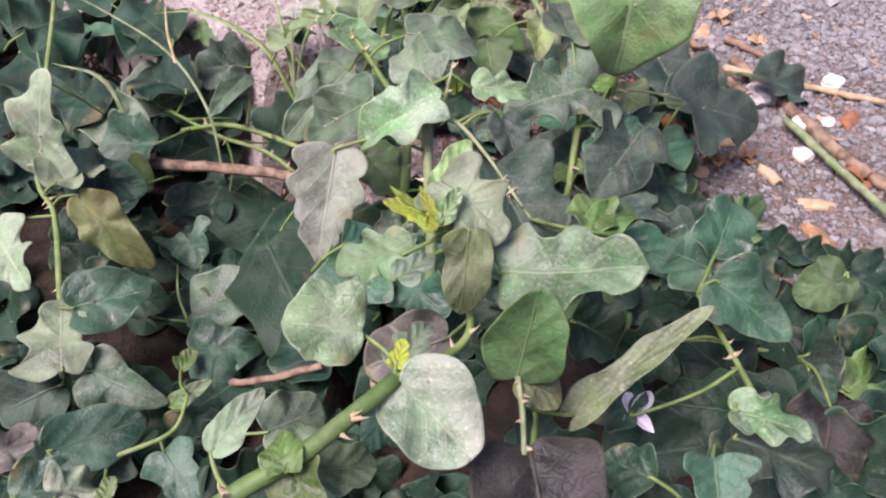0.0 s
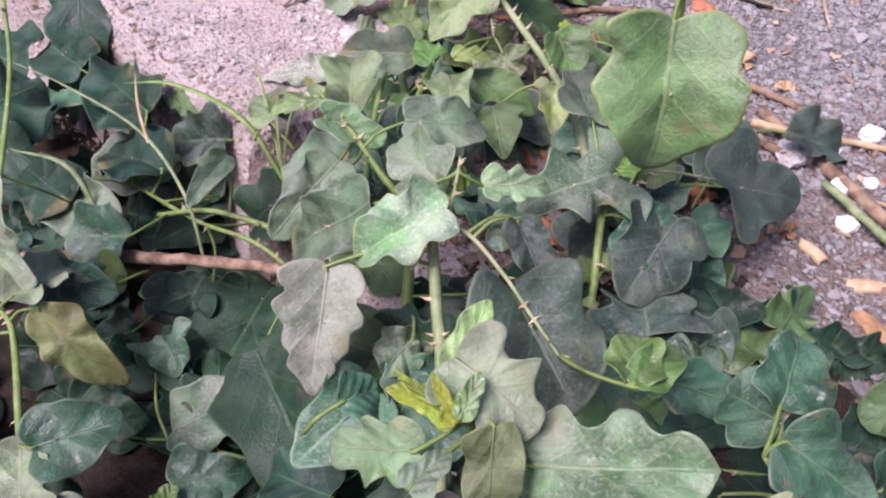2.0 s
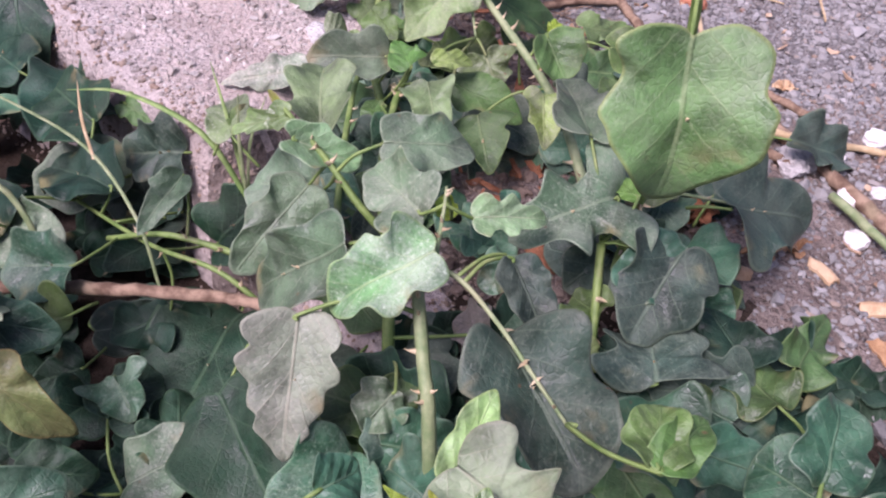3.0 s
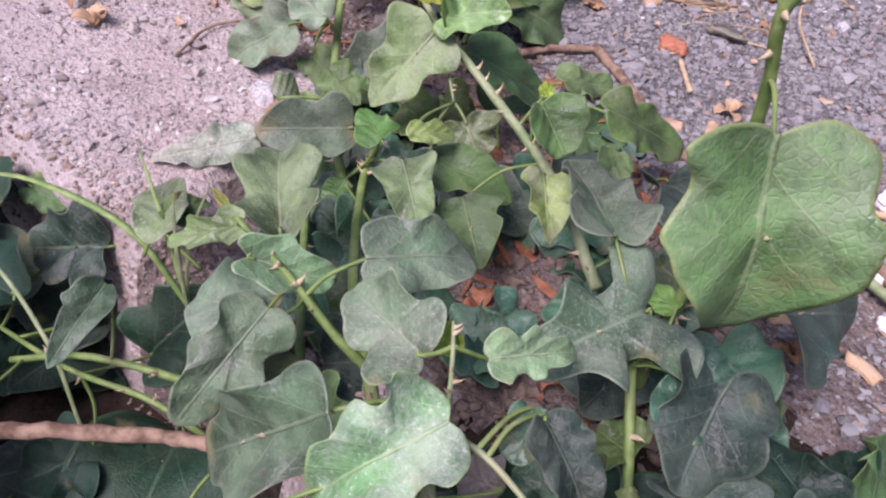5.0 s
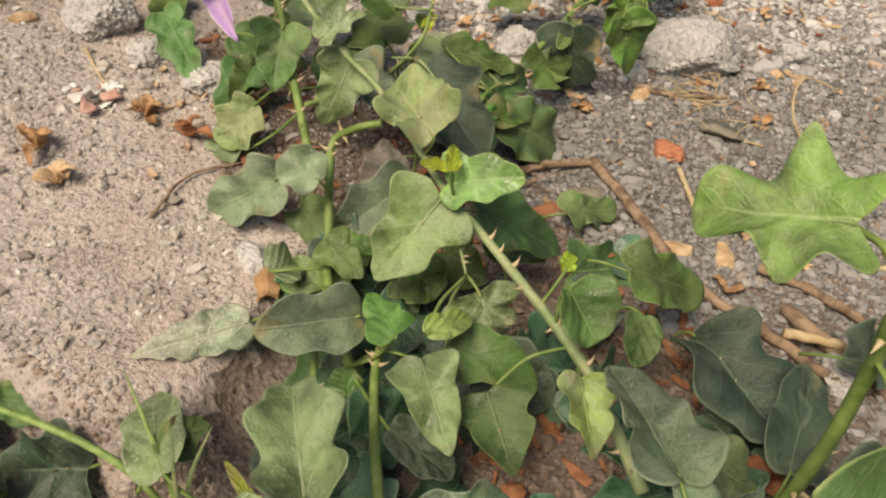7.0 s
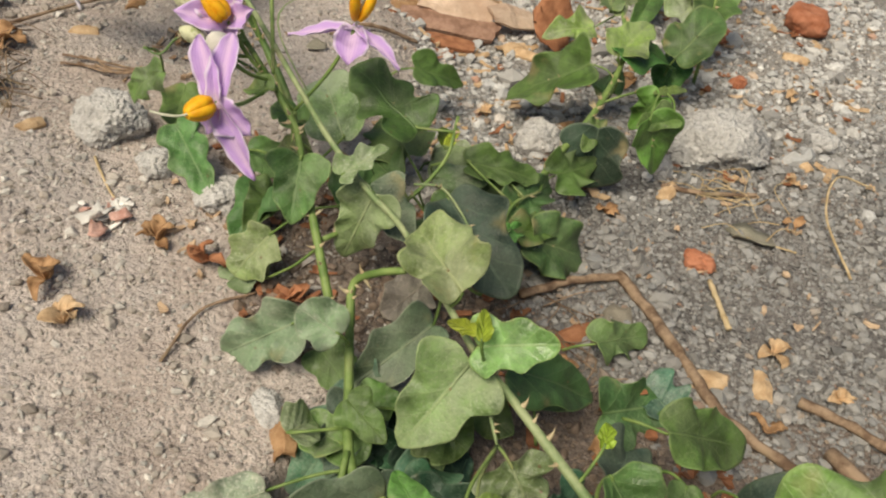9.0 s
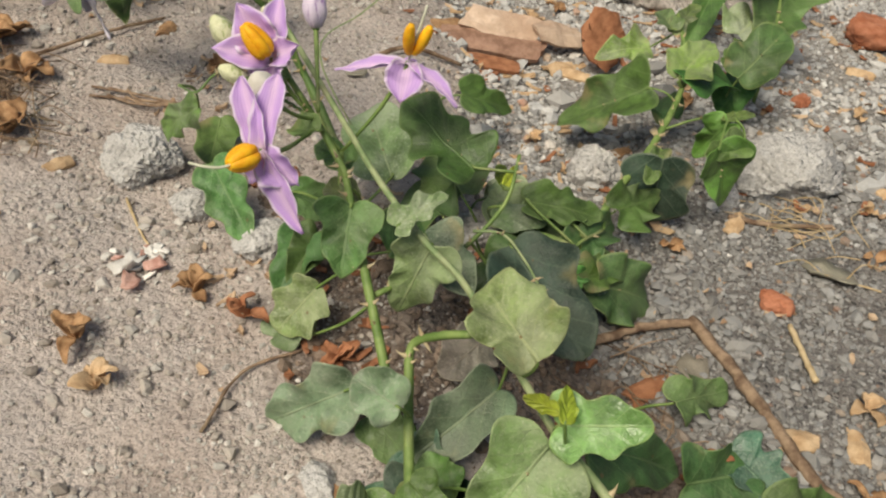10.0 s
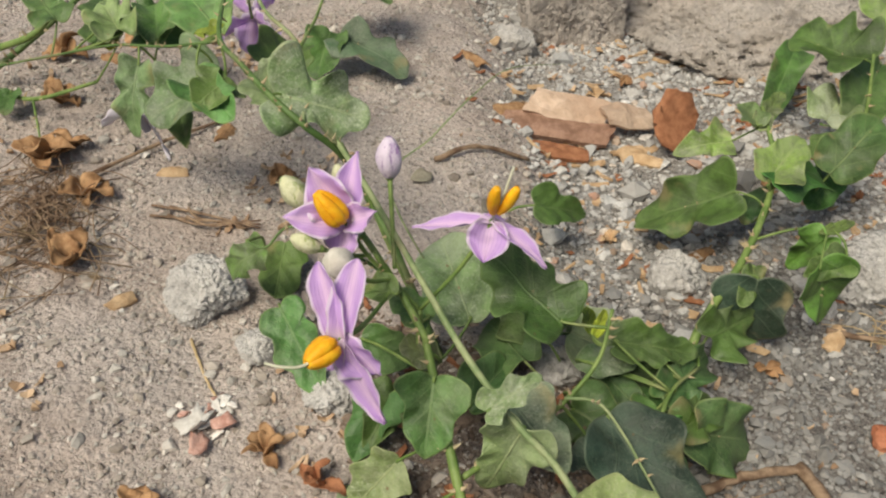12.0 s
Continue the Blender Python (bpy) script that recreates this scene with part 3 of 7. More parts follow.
def leaf(plant, base, tip, width, shape, colour, roll=0.0, stalk=True):
    """One leaf from its stalk's end to its tip, facing up and towards the open side, with the stalk that joins it to the nearest stem."""
    rr = random.Random(int(base[0] * 731 + base[1] * 197 + tip[2] * 57))
    b, t = Vector(base), Vector(tip)
    b.z, t.z = max(b.z, height(b.x, b.y) + 0.35), max(t.z, height(t.x, t.y) + 0.3)
    ax = t - b
    length = ax.length
    ax.normalize()
    n = Vector((0, -0.55, 0.83))
    n = (n - ax * n.dot(ax)).normalized()
    n = Matrix.Rotation(radians(roll + rr.uniform(-12, 12)), 3, ax) @ n
    side = ax.cross(n)
    verts, faces, uv, edge = leaf_shape(shape, length, width, rr)
    ob = mesh_object("leaf", [Vector(v) * CM for v in verts], faces, LEAF[colour])
    layer = ob.data.uv_layers.new(name="UVMap")
    loops = np.empty(len(ob.data.loops), dtype=np.int32)
    ob.data.loops.foreach_get("vertex_index", loops)
    layer.data.foreach_set("uv", np.array(uv, dtype=np.float32)[loops].ravel())
    at = ob.data.attributes.new("rim", "FLOAT", "POINT")
    at.data.foreach_set("value", edge)
    m = Matrix((side, ax, n)).transposed().to_4x4()
    m.translation = b * CM
    under(ob, plant, m)
    if width > 2.0:
        for k in range(rr.choice((0, 0, 1, 1, 2))):
            y = rr.uniform(0.15, 0.7) * length
            spot = min(verts[: len(verts) // 2], key=lambda v: v[0] ** 2 + (v[1] - y) ** 2)
            under(new("thorn", THORN_MESH), plant, m @ Matrix.Translation(Vector(spot) * CM) @ Matrix.Rotation(rr.uniform(0, 6.28), 4, "Z") @ Matrix.Scale(rr.uniform(0.35, 0.65), 4))
    if stalk:
        line = STEMS.get(plant.name, ())
        near = min(line, key=lambda p: (p - b).length) if line else b - ax * 1.2 - Vector((0, 0, 1.0))
        if (near - b).length > 2.8:
            near = b - ax * 0.5 - n * 0.9 + side * rr.uniform(-0.5, 0.5)
        gap = (near - b).length
        if gap > 0.15:
            mid = (near + b) / 2 - ax * gap * 0.10 + Vector((0, 0, 0.05 * gap))
            verts, faces = tube(spline((near, mid, b + n * -0.02, b + ax * 0.12 - n * 0.02), 5), 0.05, 0.035, 6)
            under(mesh_object("leaf_stalk", [(Vector(v) - near) * CM for v in verts], faces, STEM), plant, Matrix.Translation(near * CM))
    return ob

# ---- ground ----
def ease(v, lo, hi):
    t = min(1.0, max(0.0, (v - lo) / (hi - lo)))
    return t * t * (3 - 2 * t)


def edge_of_slab(x, y):
    """Centimetres in from the broken edge of the concrete."""
    wav = 0.6 * noise.noise((x * 0.35, y * 0.35, 2.0)) + 0.12 * noise.noise((x * 0.9, y * 0.9, 5.0))
    return ((x + 13.2) * 8.4 + (y - 33.9) * 9.3) / 12.53 + wav


def bare_from(y):
    """How far right the leafy soil reaches before the gravel begins."""
    return 10.2 + 0.6 * max(0.0, 22 - y) - 5.2 * ease(y, 27.5, 40) - 9 * ease(y, 40, 46)


def slabness(x, y):
    return 1 - ease(x + 2.2 * noise.noise((x * 0.12, y * 0.12, 9.0)) - 0.04 * (y - 30), -0.5, 5.0)


def notch(x, y):
    """Where the slab has broken away and lower dirt shows."""
    return ease(x + 5.3 - 0.62 * (y - 27.4) + 0.5 * noise.noise((x * 0.6, y * 0.6, 33)), -0.2, 0.8) * (1 - ease(y, 30.5, 34.5)) * ease(y, 23, 25)


def height(x, y):
    d = edge_of_slab(x, y)
    slab = min(1.6, max(0.3, 0.5 + 0.08 * (y - 28))) + 0.11 * max(0.0, min(14.0, -9.0 - x)) + 0.04 * max(0.0, min(15.0, y - 46))
    gravel = -0.6 + 0.02 * max(0.0, min(40.0, y - 46))
    s = slabness(x, y) * (1 - notch(x, y))
    h = gravel + (slab - gravel) * s
    low = -5.2 + 4.6 * ease(x + 0.5 * (y - 16), 6.0, 13.5) + 1.2 * ease(-x, 20, 60)
    h = low + (h - low) * ease(d, -0.9 - 6.5 * ease(x, -5, 4), 0.2) ** 0.6
    rough = 0.10 * max(0.0, noise.noise((x * 1.5, y * 1.5, 14))) ** 0.5 * noise.noise((x * 0.4, y * 0.4, 17)) + 0.13 * noise.noise((x * 0.9, y * 0.9, 0)) + 0.055 * noise.noise((x * 2.3, y * 2.3, 4)) + 0.30 * noise.noise((x * 0.17, y * 0.17, 7))
    return h + rough + 0.06 * abs(noise.noise((x * 4.1, y * 4.1, 1.0)))


def axis_steps(lo, hi, step, far):
    mid = list(np.arange(lo, hi + step / 2, step))
    out = [step * 1.5 * 1.24**k for k in range(1, 60)]
    near, acc = [], 0.0
    for o in out:
        acc += o
        if acc > far:
            break
        near.append(acc)
    return [lo - a for a in reversed(near)] + mid + [hi + a for a in near]


def build_ground():
    """One sheet, its rows laid along the broken edge of the concrete."""
    ps, qs = axis_steps(-34, 54, 0.3, 6000), axis_steps(-28, 61, 0.3, 6000)
    e, n = (0.742, -0.670), (0.670, 0.742)
    spots = [(-13.2 + p * e[0] + k * n[0], 33.9 + p * e[1] + k * n[1]) for k in qs for p in ps]
    verts = [(x * CM, y * CM, height(x, y) * CM) for x, y in spots]
    w = len(ps)
    faces, mats = [], []
    for j in range(len(qs) - 1):
        for i in range(w - 1):
            faces.append((j * w + i, j * w + i + 1, (j + 1) * w + i + 1, (j + 1) * w + i))
            x, y = (spots[j * w + i][0] + spots[(j + 1) * w + i + 1][0]) / 2, (spots[j * w + i][1] + spots[(j + 1) * w + i + 1][1]) / 2
            j1 = noise.noise((x * 1.7, y * 1.7, 3.3)) * 0.35 + 0.2 * noise.noise((x * 5, y * 5, 6.0))
            # hollow and thicket floor: the soil with shade in its colour
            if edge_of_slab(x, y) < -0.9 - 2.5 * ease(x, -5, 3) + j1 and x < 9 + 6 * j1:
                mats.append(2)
            elif x > -3.6 - 0.12 * (y - 37) + 1.6 * j1 and 35 + 2 * j1 < y < 45 and x < bare_from(y) + 2.5 * j1:
                mats.append(3)
            elif notch(x, y) + j1 > 0.45:
                mats.append(3)
            elif slabness(x, y) + j1 > 0.42:
                mats.append(0)
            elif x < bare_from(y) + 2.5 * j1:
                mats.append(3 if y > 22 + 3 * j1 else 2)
            else:
                mats.append(3 if y < 29 + 5 * j1 else 4 if y + 9 * noise.noise((x * 0.08, y * 0.08, 40)) + 6 * j1 > 48 else 1)
    ob = mesh_object("ground", verts, faces, [CONCRETE, GRIT, SHADED_SOIL, DIRT, SAND])
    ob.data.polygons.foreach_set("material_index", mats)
    return tagged(ob, "dusty worn concrete beside grey gravel and soil darkened with painted shade", "ground", kind="structure")


build_ground()

ICO = bmesh.new()
bmesh.ops.create_icosphere(ICO, subdivisions=1, radius=1)
ICO_V = np.array([v.co[:] for v in ICO.verts])
ICO_F = np.array([[v.index for v in f.verts] for f in ICO.faces])
ICO.free()


def scatter(name, count, seed, spot, sizes, mat, label):
    """Many small stones as one mesh, each its own lump."""
    rr = np.random.RandomState(seed)
    verts, faces = [], []
    made = 0
    while made < count:
        x, y = spot(rr)
        if x is None:
            continue
        s = sizes(rr)
        v = ICO_V * (1 + rr.uniform(-0.42, 0.34, (len(ICO_V), 1))) * s * np.array([rr.uniform(0.7, 1.5), rr.uniform(0.7, 1.3), rr.uniform(0.6, 1.05)])
        a = rr.uniform(0, 6.28)
        c, q = math.cos(a), math.sin(a)
        v = v @ np.array([[c, -q, 0], [q, c, 0], [0, 0, 1]])
        v += (x, y, height(x, y) + s * 0.28)
        verts.append(v * CM)
        faces.append(ICO_F + made * len(ICO_V))
        made += 1
    me = bpy.data.meshes.new(name)
    v, f = np.concatenate(verts), np.concatenate(faces)
    me.vertices.add(len(v))
    me.vertices.foreach_set("co", v.ravel())
    me.loops.add(f.size)
    me.loops.foreach_set("vertex_index", f.ravel())
    me.polygons.add(len(f))
    me.polygons.foreach_set("loop_start", np.arange(0, f.size, 3))
    me.update(calc_edges=True)
    me.polygons.foreach_set("use_smooth", [False] * len(me.polygons))
    me.materials.append(mat)
    return tagged(new(name, me), label, "gravel", kind="stuff")


def on_gravel(rr, lo=12.0, far=70.0):
    x, y = rr.uniform(-4, 34), lo + far * rr.uniform(0, 1) ** 1.15
    if slabness(x, y) > rr.uniform(0.15, 0.6) or x < bare_from(y) + rr.normal(0, 0.6):
        return None, None
    if noise.noise((x * 0.11, y * 0.11, 20)) + 0.5 * noise.noise((x * 0.4, y * 0.4, 23)) < rr.uniform(-1.0, 0.15):
        return None, None
    return x, y


def on_near_gravel(rr):
    x, y = on_gravel(rr, 12, 46)
    return (None, None) if x is None or y > 50 + rr.normal(0, 3) or y < 31 and rr.uniform(0, 1) < 0.55 else (x, y)


def on_far_gravel(rr):
    x, y = on_gravel(rr, 42, 45)
    return (None, None) if x is None or y < 48 + rr.normal(0, 3) else (x, y)


def on_slab(rr):
    x, y = rr.uniform(-24, 4), rr.uniform(24, 72)
    if slabness(x, y) < 0.5 or edge_of_slab(x, y) < 0.4 or notch(x, y) > 0.3:
        return None, None
    if noise.noise((x * 0.35, y * 0.35, 61)) + 0.6 * noise.noise((x * 1.1, y * 1.1, 62)) < rr.uniform(-0.7, 0.55):
        return None, None
    return x, y


def on_edge(rr):
    x, y = rr.uniform(-24, 3), rr.uniform(16, 46)
    if not -1.4 < edge_of_slab(x, y) + rr.normal(0, 0.25) < 0.9:
        return None, None
    return x, y


def on_dirt(rr):
    x, y = rr.uniform(-6, 10), rr.uniform(20, 46)
    if not -4.0 - 0.12 * (y - 37) < x < bare_from(y) + 0.6 or edge_of_slab(x, y) < -1 and x < 2 or y < 35 and x < 2 + rr.normal(0, 0.8):
        return None, None
    return x, y


scatter("gravel", 40000, 3, on_near_gravel, lambda r: min(0.24, 0.042 * math.exp(abs(r.normal(0, 0.6)))), PEBBLE, "small angular grey and tan gravel chips on ground")
scatter("gravel", 22000, 23, on_far_gravel, lambda r: min(0.34, 0.055 * math.exp(abs(r.normal(0, 0.6)))), PEBBLE_PALE, "pale dusty grey gravel chips on sandy ground")
scatter("gravel", 260, 24, on_near_gravel, lambda r: min(0.5, 0.15 * math.exp(abs(r.normal(0, 0.4)))), PEBBLE, "coarser grey angular stones among gravel")
scatter("gravel", 700, 25, on_far_gravel, lambda r: min(0.6, 0.18 * math.exp(abs(r.normal(0, 0.45)))), PEBBLE_PALE, "coarser pale stones lying on sandy gravel")
scatter("grains", 34000, 4, on_slab, lambda r: min(0.22, 0.021 * math.exp(abs(r.normal(0, 0.75)))), CRUMB, "fine grit and crumbs scattered over the concrete")
scatter("crumbs", 6000, 6, on_dirt, lambda r: min(0.26, 0.036 * math.exp(abs(r.normal(0, 0.75)))), CLOD, "brown soil crumbs and grit beneath vine leaves")
scatter("white_crumbs", 60, 15, lambda r: (-8.5 + r.normal(0, 0.5), 41.4 + r.normal(0, 0.45)), lambda r: min(0.14, 0.03 * math.exp(abs(r.normal(0, 0.6)))), WHITE, "white crumbs spilled on concrete beside papery flakes")
scatter("aggregate", 2200, 5, on_edge, lambda r: min(0.2, 0.035 * math.exp(abs(r.normal(0, 0.6)))), AGGREGATE, "brown and grey aggregate along broken concrete edge")


def litter(name, count, seed, spot, mat, label, big=1.0):
    """Torn dry scraps strewn about, one mesh: bent little quads with thickness."""
    rr = np.random.RandomState(seed)
    verts, faces = [], []
    while len(verts) < count * 12:
        x, y = spot(rr)
        if x is None:
            continue
        l, w, a, up = big * rr.uniform(0.12, 0.8), big * rr.uniform(0.06, 0.3), rr.uniform(0, 6.28), rr.uniform(0.03, 0.22)
        c, q = math.cos(a), math.sin(a)
        o, z = len(verts), height(x, y) + 0.10
        for layer in (0.0, -0.035):
            for i, k in ((-1, 0.7), (0, 1.0), (1, 0.5)):
                for side in (-1, 1):
                    u, v = i * l * 0.5, side * w * 0.5 * k * rr.uniform(0.7, 1.2)
                    verts.append(((x + u * c - v * q) * CM, (y + u * q + v * c) * CM, (z + layer + up * abs(i) * rr.uniform(0.3, 1.2) + 0.06 * side * rr.uniform(-1, 1)) * CM))
        for b in (0, 2):
            faces.append((o + b, o + b + 2, o + b + 3, o + b + 1))
            faces.append((o + b + 6, o + b + 7, o + b + 9, o + b + 8))
            faces.append((o + b, o + b + 6, o + b + 8, o + b + 2))
            faces.append((o + b + 1, o + b + 3, o + b + 9, o + b + 7))
        faces.append((o, o + 1, o + 7, o + 6))
        faces.append((o + 4, o + 10, o + 11, o + 5))
    return tagged(mesh_object(name, verts, faces, mat, False), label, "litter", kind="stuff")


def strewn(rr):
    x, y = rr.uniform(-3, 34), rr.uniform(14, 78)
    if edge_of_slab(x, y) < -1 and x < 9 or noise.noise((x * 0.16, y * 0.16, 44)) < rr.uniform(-0.3, 0.35) or slabness(x, y) > rr.uniform(0.3, 1.1):
        return None, None
    return x, y


def strewn_left(rr):
    x, y = rr.uniform(-24, -4), rr.uniform(36, 66)
    if noise.noise((x * 0.16, y * 0.16, 54)) < rr.uniform(0.0, 0.5) or edge_of_slab(x, y) < 1:
        return None, None
    return x, y


litter("dry_litter", 160, 14, on_dirt, HUSK_RED, "small reddish dry scraps on soil under vine", 1.3)
litter("dry_litter", 300, 8, strewn, LITTER, "small torn tan and brown plant scraps strewn on gravel")
litter("dry_litter", 260, 9, strewn_left, LITTER, "small torn brown plant scraps strewn on concrete")


def strewn_back(rr):
    x, y = rr.uniform(-2, 27), rr.uniform(44, 70)
    if noise.noise((x * 0.2, y * 0.2, 84)) < rr.uniform(-0.4, 0.4) or slabness(x, y) > rr.uniform(0.3, 1.0):
        return None, None
    return x, y


litter("dry_litter", 150, 10, strewn_back, HUSK_PALE, "larger tan curled plant scraps strewn on gravel", 1.8)
litter("dry_litter", 90, 12, strewn_back, HUSK_RED, "reddish brown curled scraps strewn on gravel", 1.6)

# ---- plants ----
def vine(name, at, label):
    return thing(name, at, label, "plant", "thorny vines")


shoot_front = vine("thorny_vine", (-1.5, 6.6, -4.5), "young thorny green shoot with dusty lobed leaves and lime tip")
stem(shoot_front, ((-3.4, 5.4, 2.4), (-1.54, 6.63, 4.2), (-0.21, 7.34, 4.9), (1.08, 8.69, 5.2)), 0.17, 0.145, STEM_DARK, 16)
stem(shoot_front, ((1.08, 8.69, 5.2), (1.7, 9.7, 4.5), (2.3, 10.6, 4.4), (2.1, 11.5, 5.0), (1.55, 12.1, 6.1)), 0.11, 0.05, STEM, 8)
stem(shoot_front, ((3.28, 9.95, 4.0), (3.4, 9.3, 3.7), (3.45, 8.6, 3.45)), 0.06, 0.05, STEM_PALE, 5)
vine_left = vine("thorny_vine", (-9.0, 17.0, -5.0), "low dusty vine leaves crowding a dark hollow beside concrete")
stem(vine_left, ((-12.9, 27.5, 4.6), (-12.3, 25.4, 3.0), (-11.3, 19.9, 0.2), (-10.5, 18.7, -0.8), (-9.5, 16.0, -2.0), (-8.6, 13.0, -4.6)), 0.07, 0.11, STEM, 12)
stem(vine_left, ((-7.6, 10.6, -4.6), (-7.1, 11.7, -3.4), (-5.4, 12.7, -3.0), (-5.1, 13.6, -2.5)), 0.09, 0.05, STEM, 3)
stem(vine_left, ((-2.6, 23.0, -1.6), (-3.4, 23.3, -1.0), (-6.2, 24.0, -0.6), (-8.4, 24.6, -1.4)), 0.11, 0.08, STEM, 12)
stem(vine_left, ((-3.0, 22.2, -2.0), (-4.7, 23.0, -1.0), (-7.0, 24.2, -1.2), (-10.0, 26.5, -1.6)), 0.09, 0.06, STEM, 10)
stem(vine_left, ((-2.0, 17.0, -4.4), (-4.2, 17.2, -4.0), (-6.6, 17.8, -4.2)), 0.08, 0.06, STEM_DARK, 3)
vine_middle = vine("thorny_vine", (1.2, 17.0, -4.5), "dense mat of grey-green dusty thorny vine leaves")
stem(vine_middle, ((1.5, 14.6, -3.6), (1.29, 16.3, 1.5), (1.12, 17.1, 2.6), (0.86, 18.7, 3.9), (0.7, 19.4, 4.2)), 0.17, 0.11, STEM_PALE, 14)
stem(vine_middle, ((1.26, 18.6, 4.1), (1.4, 19.6, 4.5), (1.46, 20.3, 4.7)), 0.05, 0.03, STEM_PALE, 6)
stem(vine_middle, ((0.86, 18.7, 3.9), (1.7, 18.2, 4.1), (2.5, 17.2, 3.9), (3.1, 16.2, 3.7), (3.7, 15.2, 3.5)), 0.065, 0.035, STEM_PALE, 9)
stem(vine_middle, ((0.36, 20.9, 2.4), (-0.45, 21.2, 3.2), (-1.4, 22.0, 4.1), (-2.3, 22.6, 4.9)), 0.11, 0.05, STEM, 8)
stem(vine_middle, ((0.3, 19.0, 0.6), (0.2, 20.9, 1.8), (-0.2, 24.1, 1.8), (0.0, 28.0, 1.6), (0.4, 29.0, 2.2)), 0.15, 0.10, STEM, 16)
stem(vine_middle, ((-1.3, 21.6, 0.4), (-1.42, 25.5, 1.0), (-1.37, 29.4, 1.2), (-1.0, 31.0, 1.8)), 0.11, 0.08, STEM, 8)
stem(vine_middle, ((5.4, 21.4, 2.2), (5.1, 19.0, 0.6), (4.6, 16.0, -1.4), (4.4, 12.5, -2.0)), 0.11, 0.10, STEM, 8)
stem(vine_middle, ((9.2, 11.0, 1.5), (8.2, 12.2, 2.6), (7.3, 13.0, 3.6)), 0.08, 0.05, STEM, 6)
stem(vine_middle, ((12.0, 14.8, -0.4), (9.6, 14.9, 0.0), (7.0, 15.5, -0.6)), 0.07, 0.05, STEM, 4)
vine_upright = vine("thorny_vine", (6.3, 22.3, -0.4), "upright thorny green stem carrying two large fresh lobed leaves")
stem(vine_upright, ((6.2, 22.4, -0.4), (6.32, 22.2, 2.9), (6.35, 22.0, 6.2), (6.28, 22.0, 8.2), (5.92, 21.80, 9.70), (6.31, 21.77, 10.40), (6.09, 21.84, 11.70)), 0.135, 0.095, STEM, 26)
stem(vine_upright, ((6.31, 21.77, 10.40), (6.73, 21.84, 10.80), (6.80, 21.99, 11.30)), 0.09, 0.06, STEM, 5)
stem(vine_upright, ((5.92, 21.80, 9.70), (5.85, 22.35, 10.15), (5.4, 22.55, 10.4)), 0.07, 0.05, STEM, 3)
stem(vine_upright, ((6.3, 22.2, 3.0), (7.2, 22.5, 3.0), (8.6, 22.5, 2.8)), 0.05, 0.04, STEM_PALE, 3)
vine_far = vine("flowering_vine", (-0.9, 31.0, 1.2), "flowering thorny vine with lilac flowers and lobed leaves")
stem(vine_far, ((-1.2, 35.0, 2.4), (-1.66, 37.5, 4.1), (-1.99, 39.7, 5.2), (-2.07, 40.0, 5.5), (-2.73, 41.2, 6.3), (-3.6, 42.2, 7.4)), 0.13, 0.08, STEM, 16)
stem(vine_far, ((-0.5, 29.0, 0.9), (-0.95, 31.0, 1.6), (-0.85, 33.1, 2.1), (-0.75, 34.4, 2.9), (-0.6, 35.25, 3.45), (0.0, 34.9, 4.1), (0.67, 34.45, 4.55)), 0.14, 0.10, STEM, 12)
stem(vine_far, ((5.6, 24.6, 1.2), (4.8, 27.3, 2.35), (3.2, 30.2, 3.4), (2.14, 31.9, 4.0)), 0.16, 0.10, STEM_PALE, 16)
stem(vine_far, ((2.14, 31.9, 4.0), (0.8, 36.0, 4.6), (-0.1, 37.2, 5.1), (-1.1, 38.8, 5.8), (-1.9, 40.6, 6.4), (-3.4, 44.1, 7.5), (-4.5, 46.4, 8.2)), 0.095, 0.085, STEM_PALE, 0)
stem(vine_far, ((2.14, 31.9, 4.0), (2.3, 30.9, 3.4), (2.45, 30.1, 2.8)), 0.05, 0.04, STEM_PALE, 6)
stem(vine_far, ((-1.4, 37.0, 3.6), (0.8, 38.6, 3.4), (2.4, 39.6, 4.4), (2.9, 40.4, 5.6)), 0.08, 0.05, STEM, 8)
stem(vine_far, ((1.38, 38.64, 4.30), (2.15, 38.31, 4.40), (2.55, 37.33, 4.30), (2.78, 36.58, 4.10), (3.01, 35.78, 3.90)), 0.045, 0.03, STEM_PALE, 7)
stem(vine_far, ((3.6, 37.6, 0.6), (4.9, 40.2, 2.0), (6.4, 41.6, 1.8)), 0.07, 0.05, STEM, 3)
stem(vine_far, ((-2.12, 40.96, 5.5), (-2.7, 41.29, 6.2), (-3.2, 41.3, 7.2)), 0.06, 0.055, STEM, 2)
stem(vine_far, ((-2.12, 40.96, 5.5), (-2.14, 40.7, 4.8), (-2.17, 40.54, 3.9), (-1.9, 40.4, 2.6), (-1.5, 40.4, 1.2)), 0.09, 0.10, STEM, 8)
stem(vine_far, ((-2.73, 41.2, 6.3), (-3.6, 41.9, 6.6), (-5.3, 42.9, 7.0), (-6.1, 42.7, 6.5), (-6.6, 42.9, 6.6)), 0.05, 0.03, STEM_DARK, 10)
stem(vine_far, ((-4.6, 42.6, 6.9), (-5.2, 42.9, 7.6), (-5.5, 43.2, 8.4)), 0.035, 0.025, STEM_DARK, 4)
vine_right = vine("thorny_vine", (6.4, 42.0, -0.4), "leafy thorny vine rising from gravel beside grey rock")
stem(vine_right, ((6.0, 41.8, -0.5), (7.23, 43.7, 1.23), (9.55, 46.2, 2.1), (11.34, 48.7, 2.8), (12.0, 50.2, 3.6), (12.2, 52.4, 4.6)), 0.17, 0.09, STEM, 34)
